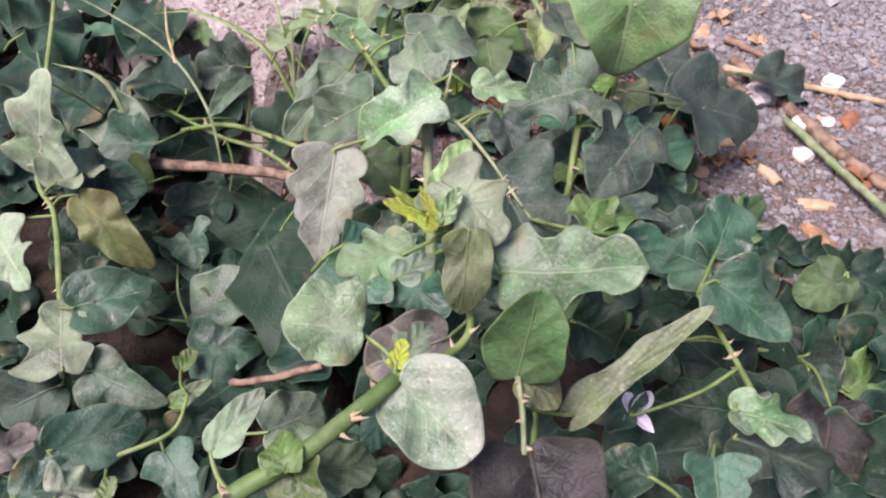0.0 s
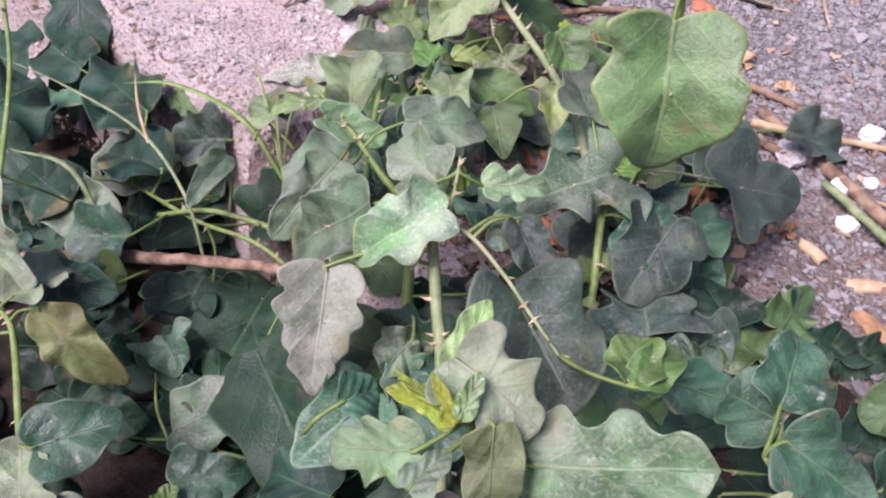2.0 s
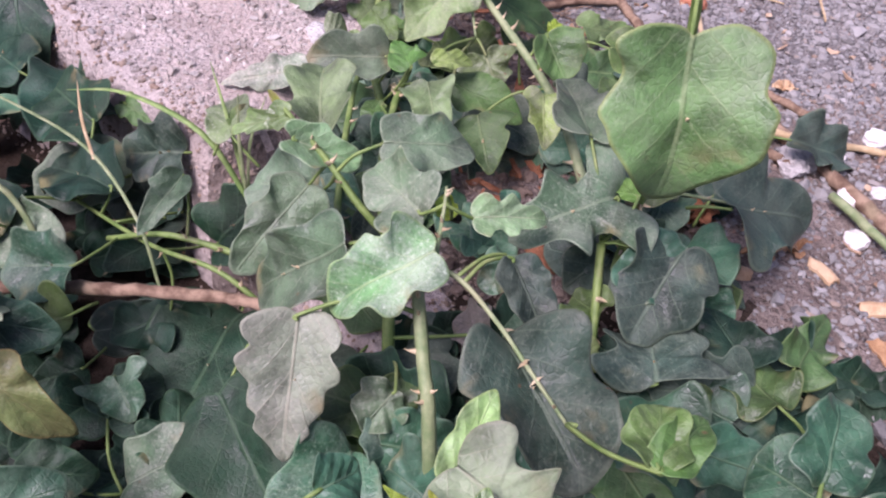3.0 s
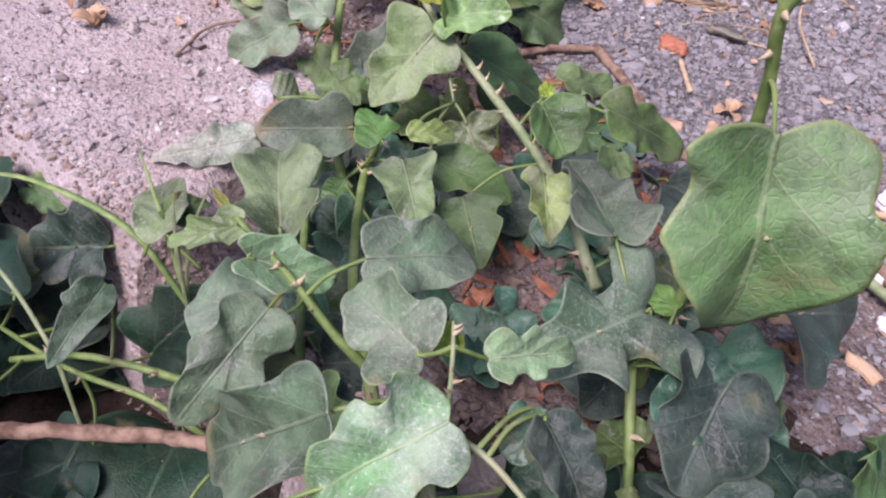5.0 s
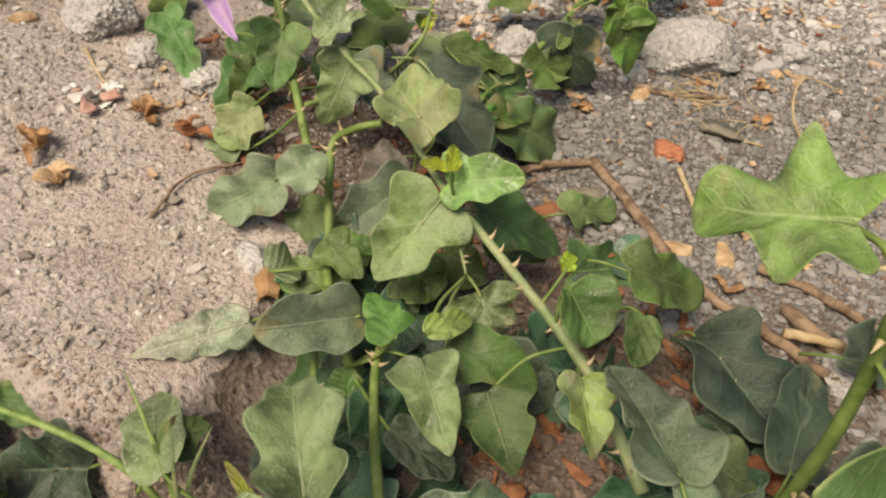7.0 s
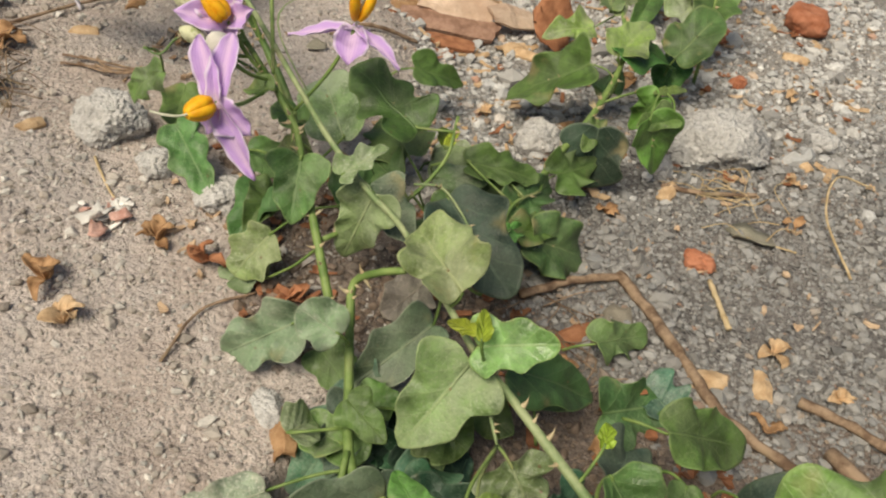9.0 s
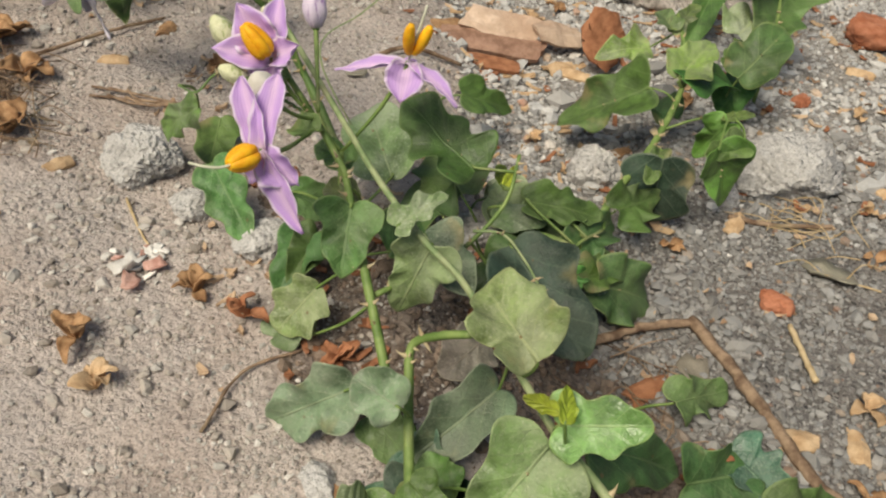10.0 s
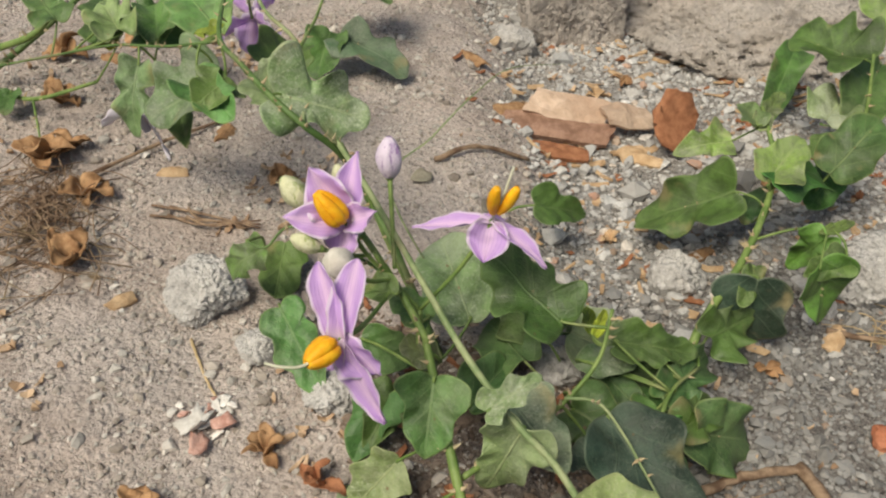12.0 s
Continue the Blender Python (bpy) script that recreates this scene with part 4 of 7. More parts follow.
stem(vine_right, ((10.2, 47.0, 2.3), (11.4, 46.6, 3.0), (12.4, 46.0, 3.3)), 0.05, 0.04, STEM, 2)
stem(vine_right, ((17.6, 53.6, -0.4), (17.8, 54.0, 3.0), (17.9, 55.0, 5.4)), 0.10, 0.07, STEM, 6)
vine_back = vine("flowering_vine", (-3.2, 46.5, 1.6), "arching thorny vine with pale dusty lobed leaves")
stem(vine_back, ((-1.4, 43.0, 1.6), (-2.6, 45.0, 4.4), (-3.51, 46.16, 6.0), (-4.07, 45.58, 7.6), (-4.93, 45.4, 8.6), (-5.84, 46.1, 9.2), (-6.78, 47.5, 9.6), (-7.5, 48.9, 9.9), (-7.7, 53.4, 10.0)), 0.13, 0.07, STEM_DARK, 44)
stem(vine_back, ((-1.5, 43.6, 1.6), (-2.9, 45.4, 4.6), (-3.5, 46.0, 6.4), (-4.0, 45.6, 7.9)), 0.06, 0.05, STEM, 8)
stem(vine_back, ((-5.0, 45.6, 8.6), (-5.15, 48.8, 9.4), (-6.27, 50.8, 9.8), (-7.0, 53.4, 10.0)), 0.075, 0.06, STEM_PALE, 8)
stem(vine_back, ((-5.15, 48.8, 9.4), (-4.77, 52.2, 9.0), (-4.43, 55.4, 9.0)), 0.06, 0.05, STEM, 6)
stem(vine_back, ((-7.5, 48.9, 9.9), (-7.9, 50.0, 9.2), (-9.9, 51.6, 8.4), (-12.2, 53.7, 7.6), (-15.6, 56.6, 6.0), (-18.8, 57.9, 5.0)), 0.05, 0.05, STEM_DARK, 24)
stem(vine_back, ((-19.6, 59.5, 4.0), (-17.9, 60.4, 5.0), (-16.2, 62.2, 6.0), (-14.8, 64.0, 7.0)), 0.15, 0.13, STEM_DARK, 20)
stem(vine_back, ((-19.3, 59.6, 5.0), (-16.9, 58.9, 6.0), (-16.0, 60.0, 7.0), (-15.4, 62.0, 8.0)), 0.15, 0.12, STEM, 18)
stem(vine_back, ((-19.7, 59.2, 3.5), (-17.0, 56.9, 4.0), (-14.0, 56.2, 5.0)), 0.11, 0.07, STEM, 12)
stem(vine_back, ((-17.0, 56.9, 4.0), (-16.6, 55.6, 3.4), (-16.4, 54.8, 2.6)), 0.05, 0.04, STEM, 6)

undergrowth = vine("thorny_vine", (0.0, 15.0, -5.0), "lower layer of vine leaves over soil, shade painted into their dark green")
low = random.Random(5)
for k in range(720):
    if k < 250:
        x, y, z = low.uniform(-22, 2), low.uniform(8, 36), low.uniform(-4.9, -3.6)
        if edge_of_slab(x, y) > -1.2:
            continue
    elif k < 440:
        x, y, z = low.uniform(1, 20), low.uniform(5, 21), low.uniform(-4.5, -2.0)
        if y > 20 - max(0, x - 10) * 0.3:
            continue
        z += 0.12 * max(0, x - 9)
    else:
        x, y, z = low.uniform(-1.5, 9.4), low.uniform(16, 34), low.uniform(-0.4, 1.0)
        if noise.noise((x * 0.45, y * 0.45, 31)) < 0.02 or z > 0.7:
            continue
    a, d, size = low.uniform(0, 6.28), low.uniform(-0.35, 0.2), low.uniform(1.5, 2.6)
    # deepest leaves all take the near-black green, shade painted by depth
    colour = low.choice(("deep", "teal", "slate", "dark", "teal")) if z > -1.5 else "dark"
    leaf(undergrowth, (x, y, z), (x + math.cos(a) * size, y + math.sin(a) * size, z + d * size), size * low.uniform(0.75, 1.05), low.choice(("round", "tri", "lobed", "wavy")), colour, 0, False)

# shoot_front
leaf(shoot_front, (1.15, 8.71, 5.15), (2.48, 7.74, 4.50), 1.67, "orb", "ash")
leaf(shoot_front, (0.37, 9.54, 5.35), (-0.93, 9.38, 5.69), 1.56, "round", "mottled")
leaf(shoot_front, (0.98, 11.32, 5.66), (-0.66, 11.86, 4.77), 1.20, "wavy", "mottled")
leaf(shoot_front, (0.92, 10.71, 5.60), (1.53, 11.36, 5.80), 0.66, "tri", "grey")
leaf(shoot_front, (2.13, 11.38, 6.30), (2.11, 10.41, 5.00), 0.96, "round", "olive")
leaf(shoot_front, (1.47, 12.29, 6.20), (2.02, 13.41, 6.90), 0.66, "oblong", "young")
leaf(shoot_front, (1.29, 11.76, 6.30), (0.49, 11.84, 6.50), 0.50, "tri", "lime")
leaf(shoot_front, (2.85, 11.42, 5.28), (5.36, 10.88, 6.26), 1.77, "wavy", "mottled")
leaf(shoot_front, (3.27, 9.94, 3.99), (3.43, 10.19, 6.01), 1.45, "orb", "deep")
leaf(shoot_front, (3.30, 9.96, 3.90), (4.28, 9.93, 3.50), 0.92, "round", "olive")
leaf(shoot_front, (4.60, 10.31, 2.48), (6.70, 11.11, 5.12), 0.76, "lobed", "dusty")
leaf(shoot_front, (1.07, 9.38, 4.60), (1.54, 10.66, 4.69), 0.75, "wavy", "pale")
leaf(shoot_front, (1.88, 11.63, 3.00), (0.23, 10.92, 2.70), 1.67, "orb", "brownish")
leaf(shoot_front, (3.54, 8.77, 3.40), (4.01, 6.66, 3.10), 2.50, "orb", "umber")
leaf(shoot_front, (-1.72, 7.28, 4.73), (-1.04, 8.00, 5.52), 0.61, "oblong", "pale")
leaf(shoot_front, (-2.60, 12.31, -2.00), (-1.13, 13.66, -2.30), 1.59, "orb", "grey")
leaf(shoot_front, (-0.44, 6.96, 4.90), (-0.76, 7.64, 4.92), 0.70, "orb", "green")
leaf(shoot_front, (-0.44, 7.29, 4.60), (0.20, 6.40, 4.30), 1.04, "tri", "green")
leaf(shoot_front, (-0.14, 7.69, 3.80), (0.84, 8.15, 3.50), 0.90, "oblong", "dusty")
leaf(shoot_front, (1.53, 12.44, 6.50), (2.82, 11.47, 6.20), 1.76, "star", "pale")
leaf(shoot_front, (1.55, 11.43, 6.30), (1.19, 11.79, 6.90), 0.35, "tri", "lime")
leaf(shoot_front, (1.39, 11.57, 6.30), (0.59, 12.10, 6.60), 0.28, "tri", "lime")
leaf(shoot_front, (1.60, 11.40, 6.40), (1.91, 11.89, 6.90), 0.37, "oblong", "young")
leaf(shoot_front, (1.51, 11.38, 6.20), (1.13, 11.50, 6.40), 0.26, "oblong", "lime")
leaf(shoot_front, (1.06, 8.87, 5.30), (1.15, 9.34, 5.50), 0.38, "wavy", "lime")
leaf(shoot_front, (0.90, 9.57, 3.60), (0.61, 8.49, 3.30), 0.63, "round", "dark")

# vine_left: low "dark" leaves carry the hollow's shade in their colour
leaf(vine_left, (-11.07, 19.74, 0.14), (-10.70, 20.32, 3.23), 2.41, "star", "pale")
leaf(vine_left, (-12.03, 25.01, -0.77), (-9.31, 23.02, -0.53), 2.35, "round", "grey")
leaf(vine_left, (-10.40, 19.04, 0.20), (-9.51, 21.03, 0.14), 1.86, "star", "pale")
leaf(vine_left, (-10.80, 20.65, -0.50), (-8.20, 20.33, -0.80), 1.60, "round", "dark")
leaf(vine_left, (-9.80, 19.03, -0.17), (-7.52, 17.82, -2.01), 1.52, "oblong", "yellowed")
leaf(vine_left, (-8.80, 15.41, -1.30), (-6.73, 16.09, -0.89), 2.01, "orb", "teal")
leaf(vine_left, (-8.66, 13.92, -2.22), (-9.42, 15.74, -1.13), 2.33, "star", "pale")
leaf(vine_left, (-12.30, 18.25, -1.50), (-10.85, 16.59, -1.80), 1.97, "star", "pale")
leaf(vine_left, (-8.00, 14.13, -2.39), (-5.90, 13.33, -2.60), 1.80, "tri", "grey")
leaf(vine_left, (-8.16, 11.56, -2.60), (-6.13, 13.05, -2.90), 1.68, "orb", "teal")
leaf(vine_left, (-6.38, 17.93, -3.92), (-4.18, 18.63, -2.65), 2.15, "round", "grey")
leaf(vine_left, (-5.81, 15.95, -3.38), (-3.74, 16.31, -3.27), 2.09, "tri", "teal")
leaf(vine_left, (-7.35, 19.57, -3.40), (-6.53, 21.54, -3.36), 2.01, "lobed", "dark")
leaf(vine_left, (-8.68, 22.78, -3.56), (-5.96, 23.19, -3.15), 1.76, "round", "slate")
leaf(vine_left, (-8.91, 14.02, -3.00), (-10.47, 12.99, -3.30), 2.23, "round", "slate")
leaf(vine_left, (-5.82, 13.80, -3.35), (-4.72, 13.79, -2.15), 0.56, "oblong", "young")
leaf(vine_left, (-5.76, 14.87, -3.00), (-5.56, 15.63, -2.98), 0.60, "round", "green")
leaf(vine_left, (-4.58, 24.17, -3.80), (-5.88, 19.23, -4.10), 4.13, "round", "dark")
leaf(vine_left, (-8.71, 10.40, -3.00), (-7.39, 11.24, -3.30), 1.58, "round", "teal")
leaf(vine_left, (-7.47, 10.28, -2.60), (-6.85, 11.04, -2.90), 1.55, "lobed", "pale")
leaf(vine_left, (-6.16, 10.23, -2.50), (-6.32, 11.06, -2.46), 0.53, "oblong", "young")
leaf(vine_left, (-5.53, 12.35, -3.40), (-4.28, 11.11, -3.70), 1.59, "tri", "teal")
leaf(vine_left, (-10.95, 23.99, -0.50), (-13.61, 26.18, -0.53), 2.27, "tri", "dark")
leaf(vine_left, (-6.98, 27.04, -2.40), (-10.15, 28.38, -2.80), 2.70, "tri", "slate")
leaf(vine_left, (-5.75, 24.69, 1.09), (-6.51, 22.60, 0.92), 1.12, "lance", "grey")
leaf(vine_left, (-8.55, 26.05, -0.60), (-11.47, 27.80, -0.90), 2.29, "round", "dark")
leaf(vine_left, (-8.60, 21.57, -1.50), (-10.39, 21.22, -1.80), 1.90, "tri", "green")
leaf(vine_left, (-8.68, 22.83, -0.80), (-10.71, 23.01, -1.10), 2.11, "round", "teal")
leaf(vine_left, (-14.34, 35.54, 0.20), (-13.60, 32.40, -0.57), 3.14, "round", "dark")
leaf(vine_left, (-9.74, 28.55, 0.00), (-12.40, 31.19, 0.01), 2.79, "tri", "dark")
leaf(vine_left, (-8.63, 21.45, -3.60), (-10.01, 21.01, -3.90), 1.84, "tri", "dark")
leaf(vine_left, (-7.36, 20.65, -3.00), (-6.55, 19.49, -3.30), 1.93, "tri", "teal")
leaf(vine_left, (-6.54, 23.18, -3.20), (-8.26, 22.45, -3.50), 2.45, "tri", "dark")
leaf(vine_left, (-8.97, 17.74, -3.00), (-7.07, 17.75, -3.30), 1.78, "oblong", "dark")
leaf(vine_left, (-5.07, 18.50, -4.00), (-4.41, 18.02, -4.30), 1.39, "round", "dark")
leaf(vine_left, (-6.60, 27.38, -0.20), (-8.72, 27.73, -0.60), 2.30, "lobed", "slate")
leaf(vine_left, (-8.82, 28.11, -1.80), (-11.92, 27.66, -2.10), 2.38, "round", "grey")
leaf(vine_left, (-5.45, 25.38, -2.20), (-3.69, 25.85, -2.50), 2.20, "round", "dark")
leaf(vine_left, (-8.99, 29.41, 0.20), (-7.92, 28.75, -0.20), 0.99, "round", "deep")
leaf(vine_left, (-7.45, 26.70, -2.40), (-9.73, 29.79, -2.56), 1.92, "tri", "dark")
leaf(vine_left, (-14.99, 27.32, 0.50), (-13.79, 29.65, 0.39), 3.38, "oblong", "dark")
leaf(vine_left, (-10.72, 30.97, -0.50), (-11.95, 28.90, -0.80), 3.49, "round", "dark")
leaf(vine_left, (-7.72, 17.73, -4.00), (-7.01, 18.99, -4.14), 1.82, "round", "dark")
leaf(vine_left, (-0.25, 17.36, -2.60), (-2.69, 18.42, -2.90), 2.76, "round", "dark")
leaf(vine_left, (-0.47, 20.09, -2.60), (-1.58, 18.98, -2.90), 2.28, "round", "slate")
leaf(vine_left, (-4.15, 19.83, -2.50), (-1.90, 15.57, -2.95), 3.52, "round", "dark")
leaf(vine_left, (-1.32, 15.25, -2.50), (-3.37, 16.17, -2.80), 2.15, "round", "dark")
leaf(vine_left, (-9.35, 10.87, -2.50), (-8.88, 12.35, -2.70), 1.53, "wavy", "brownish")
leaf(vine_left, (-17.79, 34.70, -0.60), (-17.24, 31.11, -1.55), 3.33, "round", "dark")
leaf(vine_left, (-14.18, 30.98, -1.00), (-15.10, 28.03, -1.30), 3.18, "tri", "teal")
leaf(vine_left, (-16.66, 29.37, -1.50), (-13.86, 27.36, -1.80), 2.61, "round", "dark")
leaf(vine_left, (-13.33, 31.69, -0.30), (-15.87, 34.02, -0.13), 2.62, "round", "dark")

# vine_middle
leaf(vine_middle, (-1.46, 17.77, 3.26), (-1.74, 15.75, 0.81), 2.15, "ragged", "paled")
leaf(vine_middle, (-0.41, 18.74, 4.41), (-2.96, 19.36, 2.19), 2.08, "penta", "grey")
leaf(vine_middle, (1.24, 18.36, 4.59), (-0.93, 17.59, 3.87), 1.75, "wavy", "vivid")
leaf(vine_middle, (-2.07, 22.02, 4.50), (-0.47, 22.21, 3.70), 1.29, "hastate", "mint")
leaf(vine_middle, (0.94, 20.06, 4.12), (-0.33, 21.59, 4.30), 1.92, "lobed", "grey")
leaf(vine_middle, (0.00, 22.00, 4.50), (2.30, 22.60, 4.20), 1.54, "round", "grey")
leaf(vine_middle, (-1.85, 22.21, 2.95), (-3.48, 20.34, 1.80), 1.68, "wavy", "grey")
leaf(vine_middle, (-1.67, 22.32, 2.60), (-3.71, 23.34, 2.30), 1.90, "round", "ash")
leaf(vine_middle, (-2.28, 22.79, 4.60), (-3.81, 22.94, 4.00), 0.76, "star", "young")
leaf(vine_middle, (-2.31, 22.76, 4.60), (-2.98, 23.90, 4.73), 0.24, "oblong", "lime")
leaf(vine_middle, (5.00, 23.00, 4.20), (4.60, 25.90, 4.20), 1.99, "tri", "grey")
leaf(vine_middle, (4.20, 26.20, 3.30), (4.20, 24.60, 2.80), 1.40, "tri", "fresh")
leaf(vine_middle, (5.75, 22.08, 3.14), (3.23, 20.79, 3.23), 2.82, "palm", "grey")
leaf(vine_middle, (6.17, 21.92, 3.30), (5.62, 22.71, 3.30), 0.66, "round", "bright")
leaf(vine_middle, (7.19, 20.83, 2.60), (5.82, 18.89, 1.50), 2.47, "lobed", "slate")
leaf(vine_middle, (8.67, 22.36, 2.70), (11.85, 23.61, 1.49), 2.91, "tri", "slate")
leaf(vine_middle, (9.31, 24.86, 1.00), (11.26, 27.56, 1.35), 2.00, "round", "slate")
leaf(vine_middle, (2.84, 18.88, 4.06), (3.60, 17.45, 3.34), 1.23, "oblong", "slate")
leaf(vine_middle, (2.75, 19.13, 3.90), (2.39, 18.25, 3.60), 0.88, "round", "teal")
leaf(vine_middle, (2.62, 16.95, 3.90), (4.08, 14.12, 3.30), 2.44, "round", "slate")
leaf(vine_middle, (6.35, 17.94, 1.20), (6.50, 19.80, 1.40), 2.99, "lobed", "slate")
leaf(vine_middle, (7.70, 13.83, 4.00), (8.30, 15.25, 4.60), 1.56, "round", "teal")
leaf(vine_middle, (7.82, 13.71, 3.60), (6.99, 14.77, 3.41), 1.90, "oblong", "teal")
leaf(vine_middle, (10.03, 18.98, 0.60), (11.68, 20.82, 0.67), 1.77, "tri", "deep")
leaf(vine_middle, (10.51, 19.49, 0.30), (9.73, 20.43, 0.00), 1.68, "round", "dark")
leaf(vine_middle, (4.77, 13.69, 4.60), (5.14, 15.03, 4.71), 1.21, "oblong", "green")
leaf(vine_middle, (4.81, 13.64, 4.60), (5.91, 14.80, 4.51), 0.98, "oblong", "green")
leaf(vine_middle, (7.59, 13.05, 4.02), (9.36, 12.36, 3.07), 1.67, "tri", "teal")
leaf(vine_middle, (5.86, 15.04, 3.20), (7.77, 14.49, 2.90), 1.22, "oblong", "teal")
leaf(vine_middle, (8.02, 10.86, 2.44), (9.69, 10.60, 2.12), 1.17, "wavy", "vivid")
leaf(vine_middle, (8.28, 10.82, 1.50), (10.47, 10.22, 1.20), 2.14, "star", "slate")
leaf(vine_middle, (6.85, 8.75, 3.60), (6.90, 7.71, 3.30), 1.47, "tri", "teal")
leaf(vine_middle, (12.48, 16.47, 1.46), (11.15, 15.92, 0.87), 1.43, "round", "deep")
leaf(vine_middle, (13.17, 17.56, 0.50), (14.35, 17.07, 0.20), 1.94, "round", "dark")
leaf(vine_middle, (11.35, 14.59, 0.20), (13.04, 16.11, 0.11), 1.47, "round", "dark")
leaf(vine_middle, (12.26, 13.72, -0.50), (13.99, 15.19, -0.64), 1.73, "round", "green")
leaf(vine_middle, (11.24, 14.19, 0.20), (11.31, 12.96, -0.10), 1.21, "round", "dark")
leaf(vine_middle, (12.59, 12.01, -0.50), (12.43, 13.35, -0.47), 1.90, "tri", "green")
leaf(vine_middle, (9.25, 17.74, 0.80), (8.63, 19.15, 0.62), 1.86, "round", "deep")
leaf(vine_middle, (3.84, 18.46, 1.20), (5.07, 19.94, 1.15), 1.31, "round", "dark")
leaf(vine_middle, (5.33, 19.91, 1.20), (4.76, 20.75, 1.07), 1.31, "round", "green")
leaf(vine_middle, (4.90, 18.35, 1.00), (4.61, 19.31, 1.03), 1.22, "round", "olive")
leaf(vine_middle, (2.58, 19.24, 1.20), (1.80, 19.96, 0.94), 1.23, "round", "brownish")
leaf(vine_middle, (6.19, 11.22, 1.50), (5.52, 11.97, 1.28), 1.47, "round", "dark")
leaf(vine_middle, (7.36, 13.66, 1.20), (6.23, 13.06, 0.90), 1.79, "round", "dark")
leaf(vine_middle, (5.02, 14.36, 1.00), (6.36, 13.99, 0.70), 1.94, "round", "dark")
leaf(vine_middle, (0.54, 17.67, 1.00), (-0.15, 16.82, 0.70), 1.36, "oblong", "grey")
leaf(vine_middle, (-0.58, 13.67, 3.60), (0.10, 14.27, 3.34), 1.11, "round", "teal")
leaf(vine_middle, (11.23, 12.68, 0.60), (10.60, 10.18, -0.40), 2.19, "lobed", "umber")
leaf(vine_middle, (6.10, 9.02, 2.40), (5.19, 9.66, 2.10), 1.25, "oblong", "teal")
leaf(vine_middle, (-2.43, 22.13, 1.50), (-1.08, 21.85, 1.20), 0.99, "round", "olive")
leaf(vine_middle, (6.10, 21.07, 2.40), (7.19, 19.94, 2.10), 1.95, "round", "teal")

# vine_upright
leaf(vine_upright, (5.88, 20.70, 8.30), (5.94, 19.18, 5.20), 3.20, "broad", "lush")
leaf(vine_upright, (5.41, 22.55, 10.40), (3.83, 23.84, 9.90), 1.95, "hastate", "fresh")
leaf(vine_upright, (7.37, 22.46, 11.00), (7.39, 21.59, 10.70), 0.84, "tri", "fresh")
leaf(vine_upright, (12.80, 28.50, 0.60), (15.60, 28.60, -0.20), 1.91, "oblong", "slate")

# vine_far
leaf(vine_far, (1.93, 31.55, 4.10), (0.15, 30.39, 2.50), 2.24, "tri", "khaki")
leaf(vine_far, (2.12, 31.75, 4.45), (3.65, 30.95, 5.25), 1.55, "lobed", "young")
leaf(vine_far, (2.09, 31.72, 4.90), (1.48, 32.42, 4.69), 0.45, "oblong", "lime")
leaf(vine_far, (2.01, 31.18, 5.20), (2.23, 32.00, 5.41), 0.45, "oblong", "lime")
leaf(vine_far, (1.90, 33.09, 4.94), (1.00, 35.20, 5.60), 2.20, "penta", "khaki")
leaf(vine_far, (3.10, 32.10, 3.20), (6.00, 32.30, 1.60), 1.88, "tri", "deep")
leaf(vine_far, (6.80, 35.30, 0.50), (8.90, 36.10, -0.10), 1.40, "wavy", "leafy")
leaf(vine_far, (2.74, 29.77, 2.51), (3.21, 28.92, 1.66), 2.07, "tri", "dusty")
leaf(vine_far, (1.75, 28.49, 2.04), (3.86, 27.44, 1.91), 1.50, "oblong", "green")
leaf(vine_far, (-0.26, 29.11, 2.55), (-2.72, 28.62, 2.78), 1.60, "round", "ash")
leaf(vine_far, (0.46, 28.15, 2.80), (-0.00, 29.61, 2.90), 1.14, "tri", "bright")
leaf(vine_far, (1.15, 27.85, 3.20), (2.47, 28.64, 2.99), 0.68, "round", "fresh")
leaf(vine_far, (0.99, 27.55, 2.60), (1.35, 25.37, 2.20), 1.55, "tri", "dusty")
leaf(vine_far, (0.21, 26.47, 1.60), (1.59, 25.53, 1.00), 1.12, "round", "slate")
leaf(vine_far, (-1.64, 23.35, 3.96), (-1.84, 25.91, 4.35), 1.85, "penta", "dusty")
leaf(vine_far, (2.51, 27.11, 1.80), (2.81, 25.32, 1.50), 2.13, "tri", "deep")
leaf(vine_far, (-2.99, 30.47, 1.17), (-5.81, 29.71, 0.56), 1.45, "ragged", "paled")
leaf(vine_far, (-4.49, 25.65, 1.80), (-5.10, 28.02, 1.96), 1.43, "round", "dusty")
leaf(vine_far, (-4.59, 26.07, 1.80), (-3.77, 27.16, 1.71), 0.98, "oblong", "green")
leaf(vine_far, (4.36, 28.18, 4.11), (5.03, 27.32, 3.12), 1.71, "round", "leafy")
leaf(vine_far, (4.64, 29.25, 3.60), (5.00, 29.90, 3.74), 0.41, "oblong", "lime")
leaf(vine_far, (6.77, 30.30, 2.56), (9.84, 30.77, 1.00), 1.85, "round", "green")
leaf(vine_far, (7.01, 29.14, 2.00), (6.40, 27.82, 1.70), 1.10, "round", "green")
leaf(vine_far, (8.77, 29.45, 0.90), (9.86, 25.88, 0.60), 3.20, "penta", "slate")
leaf(vine_far, (7.21, 25.39, 1.40), (8.13, 24.46, 1.10), 1.61, "oblong", "olive")
leaf(vine_far, (-2.87, 38.12, 3.00), (-4.12, 37.66, 1.80), 1.68, "penta", "khaki")
leaf(vine_far, (-3.00, 40.33, 3.00), (-4.15, 38.87, 2.20), 1.64, "tri", "leafy")
leaf(vine_far, (-1.07, 33.26, 3.52), (-2.11, 33.86, 4.00), 1.27, "round", "pale")
